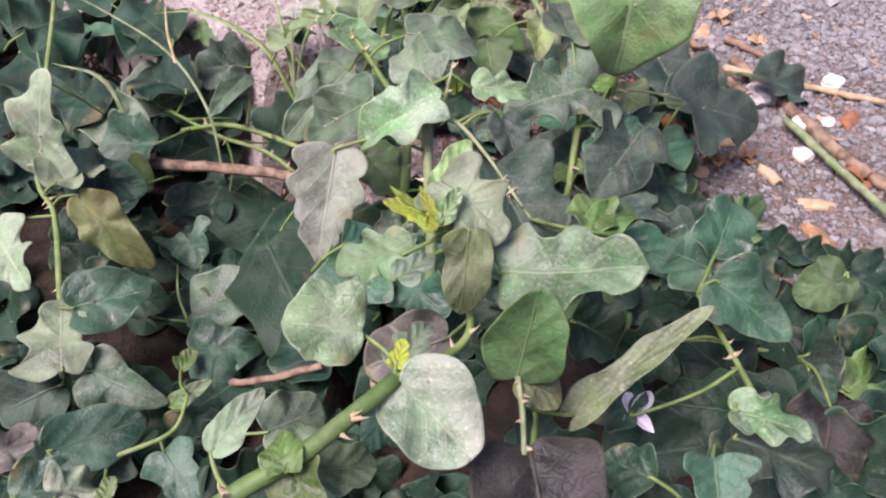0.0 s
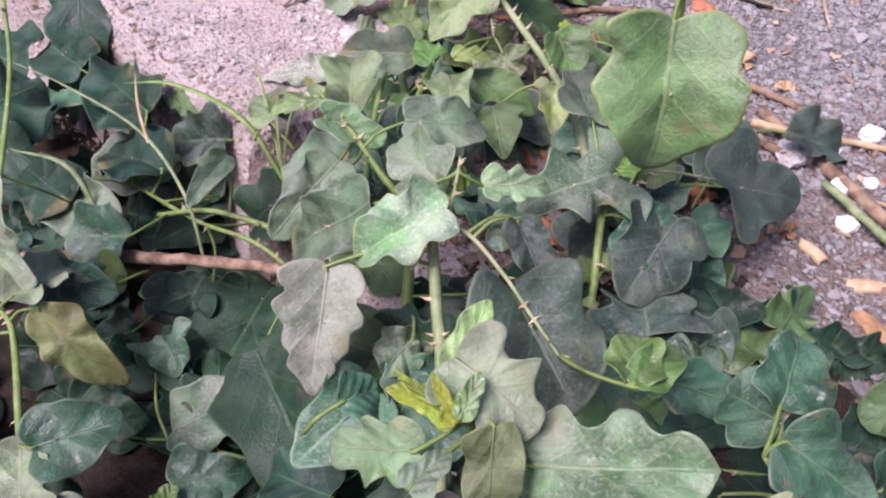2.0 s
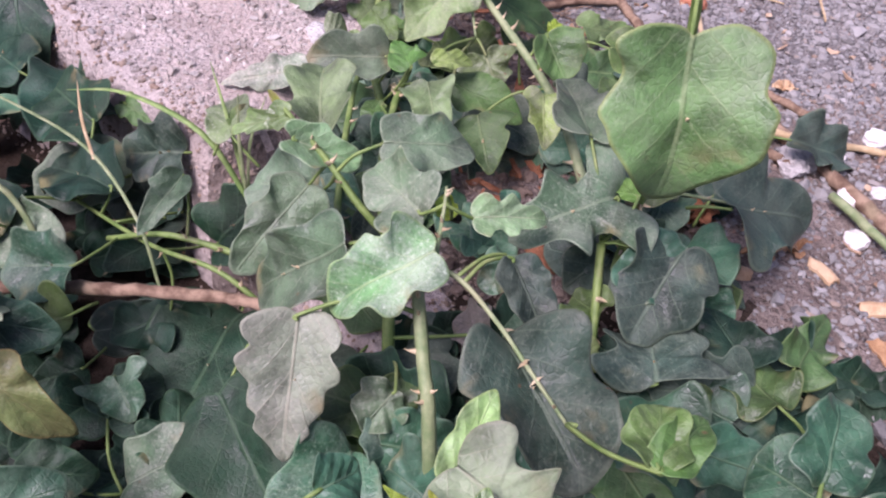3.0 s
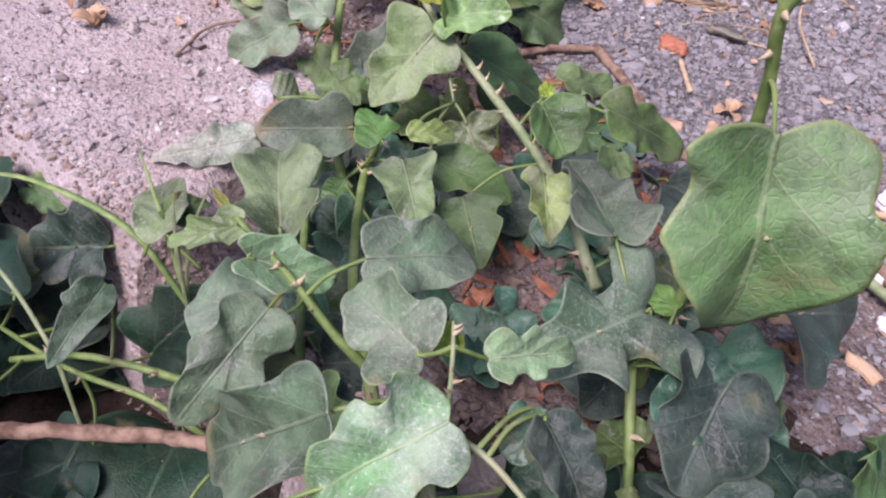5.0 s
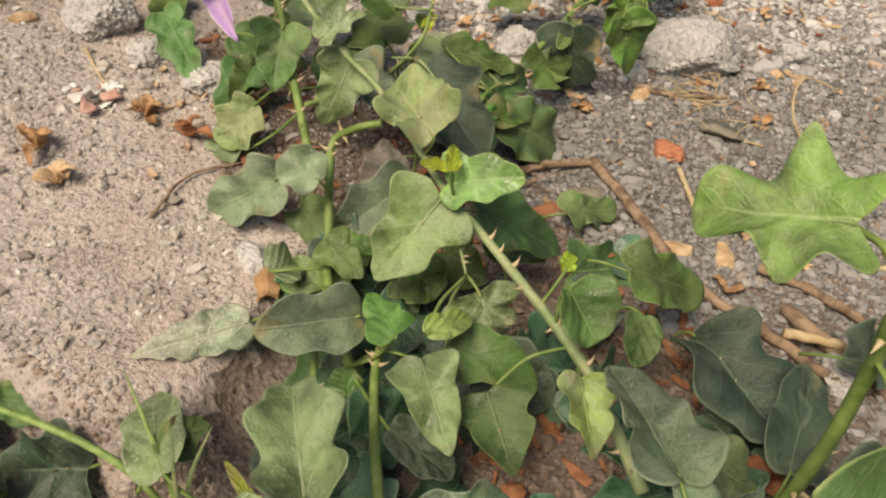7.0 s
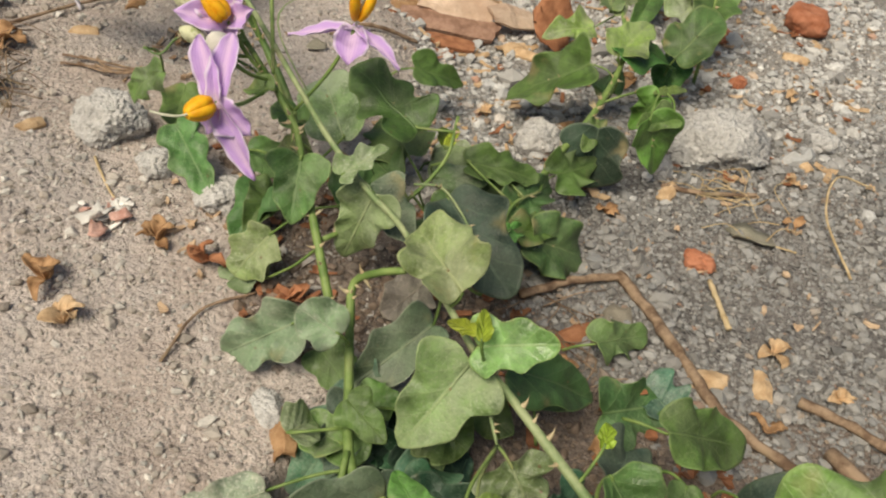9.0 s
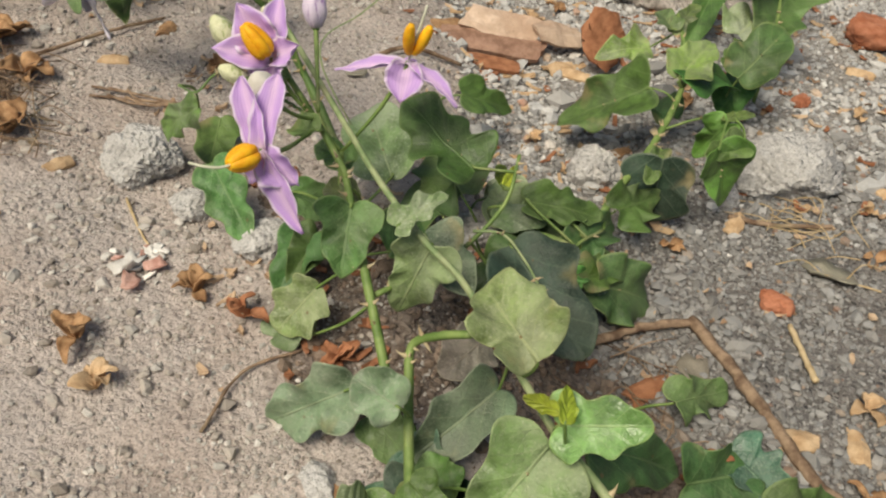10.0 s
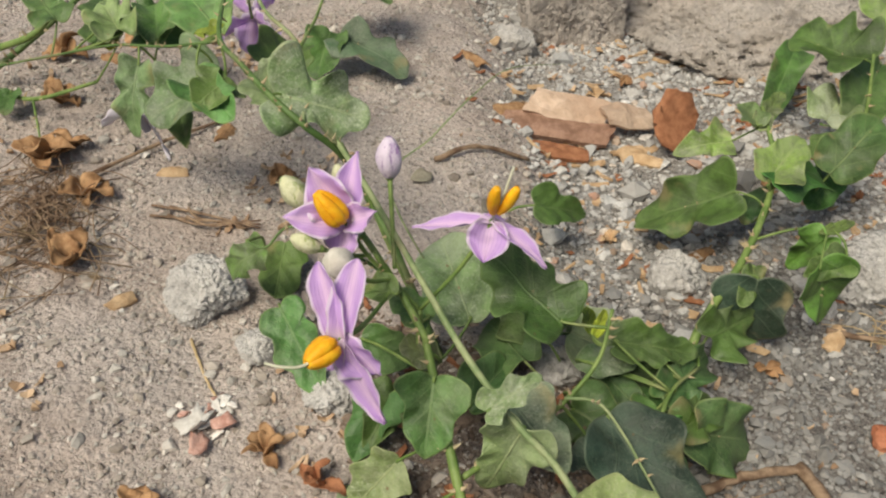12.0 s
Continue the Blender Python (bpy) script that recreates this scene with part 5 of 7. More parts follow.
leaf(vine_far, (-2.21, 34.73, 2.57), (-4.49, 34.85, 0.25), 1.76, "lobed", "ash")
leaf(vine_far, (-1.92, 38.67, 5.34), (-2.29, 37.35, 3.90), 1.68, "tri", "leafy")
leaf(vine_far, (0.05, 37.18, 5.05), (-0.88, 37.08, 2.70), 1.94, "tri", "dusty")
leaf(vine_far, (0.05, 38.74, 4.20), (1.21, 37.00, 3.50), 1.86, "tri", "grey")
leaf(vine_far, (-0.84, 37.28, 5.62), (0.37, 37.54, 6.42), 0.94, "star", "dusty")
leaf(vine_far, (-6.15, 43.79, 3.30), (-4.99, 41.31, 2.27), 1.61, "wavy", "leafy")
leaf(vine_far, (-6.37, 47.98, 2.50), (-6.64, 45.84, 1.88), 1.63, "round", "green")
leaf(vine_far, (-0.55, 42.46, 3.60), (-1.15, 45.78, 4.37), 2.22, "round", "dusty")
leaf(vine_far, (1.70, 40.49, 5.15), (-0.21, 42.45, 6.08), 2.31, "wavy", "green")
leaf(vine_far, (-6.52, 44.89, 4.79), (-8.11, 45.43, 3.43), 1.19, "wavy", "fresh")
leaf(vine_far, (2.69, 49.44, 2.59), (5.28, 50.35, 1.42), 1.73, "tri", "green")
leaf(vine_far, (3.70, 41.80, 3.00), (6.40, 41.80, 2.20), 1.51, "wavy", "green")
leaf(vine_far, (3.98, 42.82, 2.20), (2.72, 43.65, 1.90), 1.76, "round", "dusty")
leaf(vine_far, (1.71, 42.40, 2.80), (1.16, 44.60, 3.21), 2.43, "round", "green")
leaf(vine_far, (2.33, 38.07, 4.23), (3.76, 34.87, 3.00), 2.21, "oblong", "slate")
leaf(vine_far, (5.68, 39.63, 1.23), (8.21, 40.13, -0.16), 2.24, "orb", "deep")
leaf(vine_far, (5.03, 40.55, 1.83), (7.37, 42.38, 1.93), 1.71, "lobed", "deep")
leaf(vine_far, (5.11, 40.82, 1.00), (3.67, 42.53, 0.70), 2.17, "round", "deep")
leaf(vine_far, (1.62, 34.78, 2.20), (-0.62, 33.12, 1.90), 1.60, "round", "ash")
leaf(vine_far, (1.65, 37.13, 1.60), (0.38, 36.14, 1.30), 1.48, "round", "brownish")
leaf(vine_far, (-1.09, 31.69, 1.20), (-2.24, 32.63, 0.90), 1.20, "round", "fresh")
leaf(vine_far, (-0.94, 31.93, 2.60), (-0.12, 30.80, 2.30), 1.15, "tri", "green")
leaf(vine_far, (2.51, 33.20, 1.00), (3.48, 31.92, 0.70), 1.79, "tri", "green")
leaf(vine_far, (-1.59, 34.88, 1.00), (-0.75, 33.52, 0.70), 1.34, "round", "green")
leaf(vine_far, (4.22, 32.59, 0.90), (4.64, 33.72, 1.08), 1.96, "round", "green")
leaf(vine_far, (0.00, 32.19, 1.40), (-0.55, 33.38, 1.44), 1.45, "round", "green")
leaf(vine_far, (1.25, 32.11, 1.40), (2.09, 31.24, 1.10), 1.77, "round", "green")
leaf(vine_far, (-2.41, 31.67, 1.80), (-1.67, 32.22, 1.67), 1.25, "round", "dusty")
leaf(vine_far, (-1.22, 32.49, 1.20), (-0.67, 31.19, 0.90), 1.54, "round", "green")
leaf(vine_far, (-0.58, 27.85, 1.20), (-0.80, 28.70, 1.26), 0.80, "round", "green")
leaf(vine_far, (-3.25, 37.63, 1.60), (-4.11, 39.01, 1.68), 1.82, "round", "dusty")
leaf(vine_far, (2.71, 43.04, 2.20), (4.78, 41.92, 1.90), 1.90, "round", "dusty")
leaf(vine_far, (3.38, 41.88, 1.70), (6.28, 40.85, 1.40), 2.10, "round", "deep")
leaf(vine_far, (2.18, 40.45, 1.80), (3.76, 38.82, 1.50), 2.06, "tri", "deep")
leaf(vine_far, (4.43, 39.17, 1.80), (5.50, 39.82, 1.62), 0.84, "tri", "bright")
leaf(vine_far, (5.03, 39.49, 1.50), (7.18, 40.72, 1.20), 1.34, "round", "green")
leaf(vine_far, (-2.77, 40.48, 3.00), (-3.68, 38.96, 2.70), 1.60, "tri", "green")
leaf(vine_far, (-3.74, 42.37, 3.20), (-2.39, 41.62, 2.90), 1.40, "round", "green")
leaf(vine_far, (1.00, 41.59, 2.60), (0.10, 43.52, 2.70), 1.94, "round", "deep")
leaf(vine_far, (7.40, 43.37, 1.20), (9.48, 44.57, 0.92), 2.02, "tri", "green")
leaf(vine_far, (-0.83, 40.21, 2.40), (0.54, 41.79, 2.44), 1.61, "round", "deep")
leaf(vine_far, (-1.83, 41.22, 5.00), (-2.85, 42.40, 4.85), 1.28, "tri", "green")
leaf(vine_far, (-2.72, 40.62, 6.40), (-3.58, 41.41, 6.17), 0.90, "oblong", "green")
leaf(vine_far, (-1.65, 39.91, 4.60), (-2.77, 41.10, 4.35), 0.92, "oblong", "olive")
leaf(vine_far, (2.61, 40.97, 4.20), (2.75, 42.00, 4.43), 0.42, "oblong", "lime")
leaf(vine_far, (2.64, 40.75, 4.20), (3.27, 41.76, 4.38), 0.34, "oblong", "lime")
leaf(vine_far, (-3.78, 41.52, 7.40), (-4.37, 41.05, 7.10), 0.58, "oblong", "fresh")
leaf(vine_far, (2.52, 41.45, 2.60), (4.41, 41.42, 2.40), 1.06, "oblong", "dusty")
leaf(vine_far, (3.51, 41.71, 1.70), (4.37, 40.42, 1.40), 1.42, "tri", "deep")
leaf(vine_far, (4.87, 41.93, 1.50), (5.20, 40.56, 1.20), 1.09, "oblong", "deep")
leaf(vine_far, (4.66, 40.20, 1.70), (3.10, 39.14, 1.50), 1.57, "round", "green")
leaf(vine_far, (2.26, 38.97, 2.30), (3.40, 37.69, 1.90), 1.73, "lobed", "slate")
leaf(vine_far, (3.82, 38.92, 1.30), (4.88, 37.95, 1.00), 1.58, "round", "deep")
leaf(vine_far, (5.24, 39.66, 1.10), (6.73, 40.63, 1.00), 1.07, "oblong", "dusty")

# vine_right
leaf(vine_right, (10.18, 49.04, 3.01), (7.08, 50.68, 0.65), 3.20, "lobed", "green")
leaf(vine_right, (11.21, 52.33, 3.15), (8.94, 51.99, 3.23), 1.73, "tri", "fresh")
leaf(vine_right, (11.22, 48.85, 3.36), (14.90, 50.73, 3.09), 2.50, "penta", "bright")
leaf(vine_right, (11.25, 48.87, 3.60), (13.34, 50.94, 4.12), 2.00, "tri", "fresh")
leaf(vine_right, (11.29, 44.50, 3.02), (12.04, 44.38, 0.46), 2.40, "tri", "bright")
leaf(vine_right, (12.10, 45.81, 3.27), (11.28, 46.26, 1.48), 1.50, "tri", "bright")
leaf(vine_right, (9.33, 44.73, 2.54), (9.24, 44.06, -0.16), 2.70, "round", "slate")
leaf(vine_right, (9.59, 45.47, 2.40), (8.73, 44.03, 1.97), 0.85, "round", "green")
leaf(vine_right, (14.64, 50.51, 2.48), (16.92, 51.70, 4.43), 2.60, "oblong", "deep")
leaf(vine_right, (15.62, 51.81, 1.80), (14.17, 50.14, 1.30), 1.60, "round", "bright")
leaf(vine_right, (16.08, 54.22, 2.60), (17.76, 55.82, 3.04), 2.60, "oblong", "dusty")
leaf(vine_right, (11.78, 45.77, 3.40), (13.80, 46.75, 3.21), 0.47, "oblong", "fresh")
leaf(vine_right, (11.63, 49.74, 1.00), (11.07, 51.41, 1.19), 2.10, "round", "deep")
leaf(vine_right, (11.67, 51.42, 4.40), (11.44, 52.92, 4.76), 1.14, "tri", "young")
leaf(vine_right, (11.75, 51.59, 4.20), (13.87, 53.88, 4.75), 0.92, "wavy", "fresh")
leaf(vine_right, (17.82, 55.38, 5.00), (16.11, 58.66, 4.79), 3.18, "wavy", "green")
leaf(vine_right, (19.82, 57.05, 4.00), (17.21, 53.52, 2.81), 3.40, "lobed", "leafy")
leaf(vine_right, (19.06, 62.97, 2.20), (15.99, 58.35, 0.61), 1.94, "oblong", "green")
leaf(vine_right, (15.30, 53.45, 2.00), (17.47, 52.60, 1.70), 1.70, "round", "green")
leaf(vine_right, (20.29, 59.06, 5.00), (22.87, 61.73, 5.79), 2.85, "tri", "fresh")
leaf(vine_right, (12.36, 44.80, 3.00), (10.72, 44.44, 2.70), 1.30, "tri", "green")

# vine_back
leaf(vine_back, (-5.67, 46.27, 9.20), (-3.15, 46.34, 8.20), 2.55, "palm", "dusty")
leaf(vine_back, (-5.81, 46.94, 8.60), (-7.01, 48.75, 8.87), 1.41, "wavy", "dusty")
leaf(vine_back, (-8.14, 50.81, 7.68), (-10.67, 50.20, 6.59), 2.89, "lobed", "dusty")
leaf(vine_back, (-10.05, 52.70, 6.00), (-9.60, 50.38, 5.26), 1.53, "tri", "green")
leaf(vine_back, (-11.04, 52.29, 7.57), (-11.63, 50.81, 5.62), 1.67, "lobed", "dusty")
leaf(vine_back, (-8.58, 49.68, 8.00), (-7.32, 47.87, 7.70), 1.73, "lobed", "leafy")
leaf(vine_back, (-8.34, 52.99, 8.40), (-10.09, 56.11, 9.14), 2.40, "oblong", "leafy")
leaf(vine_back, (-7.85, 51.29, 9.00), (-8.85, 51.85, 8.70), 0.80, "tri", "lime")
leaf(vine_back, (-7.77, 51.06, 9.00), (-7.78, 52.89, 9.63), 0.56, "oblong", "young")
leaf(vine_back, (-4.44, 62.05, 4.00), (-1.40, 59.94, 3.70), 2.70, "lobed", "grey")
leaf(vine_back, (-4.84, 62.41, 4.00), (-5.52, 59.96, 3.17), 2.15, "round", "green")
leaf(vine_back, (-12.56, 56.15, 7.00), (-13.64, 58.25, 7.58), 1.97, "wavy", "khaki")
leaf(vine_back, (-12.80, 57.84, 7.00), (-13.65, 56.40, 6.70), 1.57, "lobed", "leafy")
leaf(vine_back, (-12.93, 61.54, 5.50), (-11.19, 59.60, 5.20), 2.40, "round", "green")
leaf(vine_back, (-3.18, 65.87, 6.00), (-1.95, 62.83, 5.12), 2.92, "tri", "green")
leaf(vine_back, (-4.58, 66.00, 6.00), (-2.70, 63.55, 5.70), 3.20, "round", "green")
leaf(vine_back, (-15.36, 57.50, 7.00), (-16.71, 59.74, 7.59), 2.01, "lobed", "leafy")
leaf(vine_back, (-11.96, 60.86, 6.00), (-12.64, 58.47, 5.25), 2.06, "wavy", "green")
leaf(vine_back, (-7.62, 49.39, 8.20), (-8.47, 48.15, 7.90), 1.65, "tri", "green")
leaf(vine_back, (-5.67, 47.62, 8.80), (-6.78, 48.69, 8.70), 1.84, "wavy", "dusty")
leaf(vine_back, (-13.37, 56.83, 6.50), (-14.08, 59.46, 7.36), 1.99, "lobed", "leafy")
leaf(vine_back, (-11.67, 57.82, 6.00), (-12.23, 60.86, 7.02), 1.86, "oblong", "green")
leaf(vine_back, (-18.14, 57.81, 4.00), (-18.21, 56.55, 3.62), 1.22, "round", "green")
leaf(vine_back, (-13.00, 57.03, 6.40), (-14.18, 57.54, 6.10), 1.11, "tri", "lime")
leaf(vine_back, (-6.82, 54.25, 6.00), (-6.00, 56.42, 6.62), 2.30, "round", "green")

# vine_middle
leaf(vine_middle, (2.08, 19.99, 4.10), (3.84, 20.29, 4.00), 1.00, "wavy", "mint")
leaf(vine_middle, (1.62, 20.52, 3.60), (1.37, 21.09, 3.90), 0.51, "oblong", "lime")


# ---- flowers ----
def petal(flower, centre, tip, width, face, bend=0.12, blunt=False, mat=None):
    """One pointed lilac petal from the flower's middle to its tip."""
    b, t = Vector(centre), Vector(tip)
    ax = t - b
    length = ax.length
    ax.normalize()
    n = Vector(face)
    n = (n - ax * n.dot(ax)).normalized()
    side = ax.cross(n)
    verts, uv, faces = [], [], []
    rows, cols = 18, 10
    rr = random.Random(int(length * 971 + tip[0] * 37))
    ph = rr.uniform(0, 6)
    for layer in (0, 1):
        for j in range(rows + 1):
            u = j / rows
            w = width * (0.22 + 0.78 * math.sin(math.pi * min(1, u * 0.86 + 0.10)) ** 0.9) * (1 - u**6) * 0.5 + 0.015
            if blunt:
                w = width * (0.42 + 0.58 * math.sin(math.pi * min(1, u * 0.62 + 0.12))) * (1 - u**9) * 0.5 + 0.05
            for i in range(cols + 1):
                v = i / cols * 2 - 1
                z = -bend * length * (u * u) + 0.42 * w * v * v - 0.10 * w * (1 - abs(v)) + 0.11 * width * math.sin(8 * u + 3 * v + ph) * abs(v) + 0.05 * width * math.sin(3 * u + ph * 2 + v) + 0.06 * width * math.sin(23 * u + ph + 2 * v) * abs(v) ** 3 + 0.05 * width * noise.noise((u * 4, v * 2, ph))
                verts.append(Vector((v * w, u * length, z - layer * 0.02)) * CM)
                uv.append((v * 0.5, u))
    per = (rows + 1) * (cols + 1)
    for layer in (0, 1):
        for j in range(rows):
            for i in range(cols):
                a = layer * per + j * (cols + 1) + i
                f = (a, a + 1, a + cols + 2, a + cols + 1)
                faces.append(f if not layer else f[::-1])
    ring = [i for i in range(cols + 1)] + [j * (cols + 1) + cols for j in range(1, rows + 1)] + [rows * (cols + 1) + i for i in range(cols - 1, -1, -1)] + [j * (cols + 1) for j in range(rows - 1, 0, -1)]
    for p, q in zip(ring, ring[1:] + ring[:1]):
        faces.append((q, p, p + per, q + per))
    ob = mesh_object("petal", verts, faces, mat or PETAL)
    layer = ob.data.uv_layers.new(name="UVMap")
    loops = np.empty(len(ob.data.loops), dtype=np.int32)
    ob.data.loops.foreach_get("vertex_index", loops)
    layer.data.foreach_set("uv", np.array(uv, dtype=np.float32)[loops].ravel())
    m = Matrix((side, ax, n)).transposed().to_4x4()
    m.translation = b * CM
    return under(ob, flower, m)


def pod(points, r, sides=9):
    """A plump tapering body along the points, round at both ends."""
    line = spline(points, 4)
    verts, faces = tube(line, r, r, sides)
    n = len(line)
    for i, p in enumerate(line):
        u = i / (n - 1)
        k = 0.30 + 0.70 * math.sin(math.pi * min(1, 0.10 + 0.84 * u)) ** 0.8
        for q in range(sides):
            verts[i * sides + q] = Vector(p) + (verts[i * sides + q] - Vector(p)) * k
    return verts, faces


def flower(plant, centre, tips, width, anther_way, face, foot, style_way=None, count=5, cone=1.0, blunt=False, mat=None):
    """Petals round a cone of yellow anthers with a pale style, on its own stalk."""
    c = Vector(centre)
    line = spline((foot, (Vector(foot) * 0.4 + c * 0.6) - Vector((0, 0, 0.25)), c), 6)
    verts, faces = tube(line, 0.05, 0.075, 7)
    head = mesh_object("flower", [(Vector(v) - c) * CM for v in verts], faces, STEM)
    under(head, plant, Matrix.Translation(c * CM))
    for k, (tip, wide) in enumerate(zip(tips, width)):
        petal(head, c, tip, wide * 1.08, face, 0.12, blunt and k < 2, mat)
    a = Vector(anther_way).normalized()
    o = (Vector((1, 0.1, 0)) - a * a.x).normalized()
    c = c + Vector(face).normalized() * (0.3 if count > 3 else 0.08)
    for k in range(count):
        turn = Matrix.Rotation(2 * math.pi * k / count, 3, a)
        out = turn @ o
        if count > 2:
            pts = [c + out * 0.10, c + out * 0.17 + a * 0.18 * cone, c + out * 0.17 + a * 0.42 * cone, c + out * 0.12 + a * 0.75 * cone, c + out * 0.05 + a * cone]
            verts, faces = pod(pts, 0.17)
        else:
            pts = [c + out * 0.06 + a * 0.22, c + out * 0.12 + a * 0.42, c + out * 0.19 + a * 0.70, c + out * 0.24 + a * 0.98, c + out * 0.25 + a * 1.18]
            verts, faces = pod(pts, 0.165)
        under(mesh_object("anther", [(Vector(v) - c) * CM for v in verts], faces, ANTHER), head, Matrix.Translation(c * CM))
    if style_way is None:
        return head
    s = Vector(style_way).normalized()
    verts, faces = tube(spline((c, c + a * 0.8, c + a * 0.95 + s * 0.35, c + a * 0.9 + s * 0.75), 4), 0.038, 0.034, 6)
    under(mesh_object("style", [(Vector(v) - c) * CM for v in verts], faces, STYLE), head, Matrix.Translation(c * CM))
    return head


def bud(plant, at, way, length, width, mat, foot):
    """A closed ribbed bud in its green cup, on a stalk."""
    b, w = Vector(at), Vector(way).normalized()
    side = w.orthogonal().normalized()
    other = w.cross(side)
    verts, faces = [], []
    rows, cols = 12, 20
    for j in range(rows + 1):
        u = j / rows
        r = width * 0.5 * math.sin(math.pi * (0.10 + 0.86 * u)) ** 0.7
        for i in range(cols):
            a = 2 * math.pi * i / cols
            q = r * (1 + 0.20 * abs(math.cos(2.5 * a + 0.8 * u)) - 0.10 + 0.08 * noise.noise((math.cos(a) * 2, math.sin(a) * 2, u * 3)))
            verts.append((w * (u - 0.5) * length + (side * math.cos(a) + other * math.sin(a)) * q) * CM)
    for j in range(rows):
        for i in range(cols):
            k = (i + 1) % cols
            faces.append((j * cols + i, j * cols + k, (j + 1) * cols + k, (j + 1) * cols + i))
    faces.append(tuple(reversed(range(cols))))
    faces.append(tuple(rows * cols + i for i in range(cols)))
    ob = under(mesh_object("flower_bud", verts, faces, mat), plant, Matrix.Translation(b * CM))
    low = b - w * length * 0.5
    verts, faces = tube(spline((low - w * 0.12, low + w * 0.05, low + w * 0.22), 3), 0.07, width * 0.40, 9)
    under(mesh_object("calyx", [(Vector(v) - b) * CM for v in verts], faces, STEM), ob, Matrix.Translation(b * CM))
    verts, faces = tube(spline((foot, (Vector(foot) + low) / 2 + Vector((0, 0, -0.15)), low), 5), 0.055, 0.07, 6)
    under(mesh_object("bud_stalk", [(Vector(v) - b) * CM for v in verts], faces, STEM), ob, Matrix.Translation(b * CM))
    return ob


flower(vine_far, (-3.84, 41.35, 8.2), ((-4.65, 41.7, 9.5), (-3.53, 42.02, 9.75), (-5.2, 40.95, 8.7), (-4.1, 40.9, 7.4), (-3.2, 40.9, 8.75)), (1.05, 0.7, 0.85, 0.9, 0.7), (-0.55, 0.12, 0.8), (-0.3, -0.75, 0.6), (-2.7, 41.3, 6.2), None, 5, 0.92)
flower(vine_far, (-4.05, 38.05, 7.4), ((-4.47, 38.81, 8.95), (-3.61, 38.74, 9.05), (-3.25, 37.45, 6.75), (-3.25, 36.95, 5.65), (-4.39, 37.97, 6.5)), (0.56, 0.60, 0.95, 0.66, 0.6), (-0.70, -0.62, 0.0), (-0.35, -0.8, 0.35), (-2.7, 41.2, 6.2), (-0.7, 0.1, 0.1), 5, 0.72, True)
flower(vine_far, (-0.25, 41.2, 8.1), ((-2.25, 41.7, 7.85), (1.05, 40.2, 7.45), (-0.55, 40.6, 7.25), (0.25, 41.9, 7.7), (-0.6, 42.0, 7.8)), (0.42, 0.46, 1.0, 0.3, 0.3), (0.22, -0.3, 0.95), (0.05, -0.15, 0.95), (-2.1, 40.95, 5.5), (0.3, 0.2, 0.9), 2, 0.8)
bud(vine_far, (-5.1, 42.3, 8.5), (-0.55, 0.3, 0.75), 0.95, 0.62, BUD_GREEN, (-3.4, 42.0, 7.2))
bud(vine_far, (-4.82, 40.85, 8.0), (-0.8, 0.1, 0.4), 0.75, 0.46, BUD_GREEN, (-3.3, 41.5, 7.0))
bud(vine_far, (-4.0, 39.75, 8.2), (-0.3, -0.2, 0.9), 0.85, 0.72, BUD_PALE, (-2.75, 41.2, 6.4))
bud(vine_far, (-2.67, 43.4, 8.7), (0.02, 0.2, 0.97), 1.1, 0.66, BUD_LILAC, (-2.7, 41.6, 6.4))
bud(vine_far, (-3.92, 42.5, 8.8), (-0.3, 0.2, 0.9), 0.6, 0.42, BUD_GREEN, (-3.5, 42.2, 7.3))
flower(vine_back, (-7.7, 57.6, 6.9), ((-9.0, 57.0, 6.4), (-6.5, 56.8, 6.4), (-7.9, 56.6, 5.7), (-8.6, 58.7, 7.6), (-6.8, 58.6, 7.6)), (1.0, 1.0, 1.2, 1.0, 1.0), (0.0, -0.6, 0.5), (0.0, 0.7, 0.6), (-7.4, 55.2, 8.6), None, 0, 0.5)
flower(vine_back, (-11.7, 53.0, 5.5), ((-13.1, 52.9, 5.0), (-11.2, 52.1, 5.0), (-10.3, 51.5, 4.2)), (0.6, 0.7, 0.5), (0.0, -0.6, 0.7), (0.0, 0.7, 0.6), (-11.6, 52.6, 7.0), None, 0, 0.5, True, PETAL_WHITE)
flower(vine_middle, (6.2, 11.4, 1.3), ((6.0, 11.6, 1.7), (6.5, 11.6, 1.8), (6.6, 10.95, 1.3), (5.95, 11.1, 1.3)), (0.24, 0.26, 0.24, 0.2), (0.1, -0.5, 0.8), (0.1, -0.6, 0.8), (7.0, 12.6, 0.4), None, 0, 0.4, True, PETAL_WHITE)


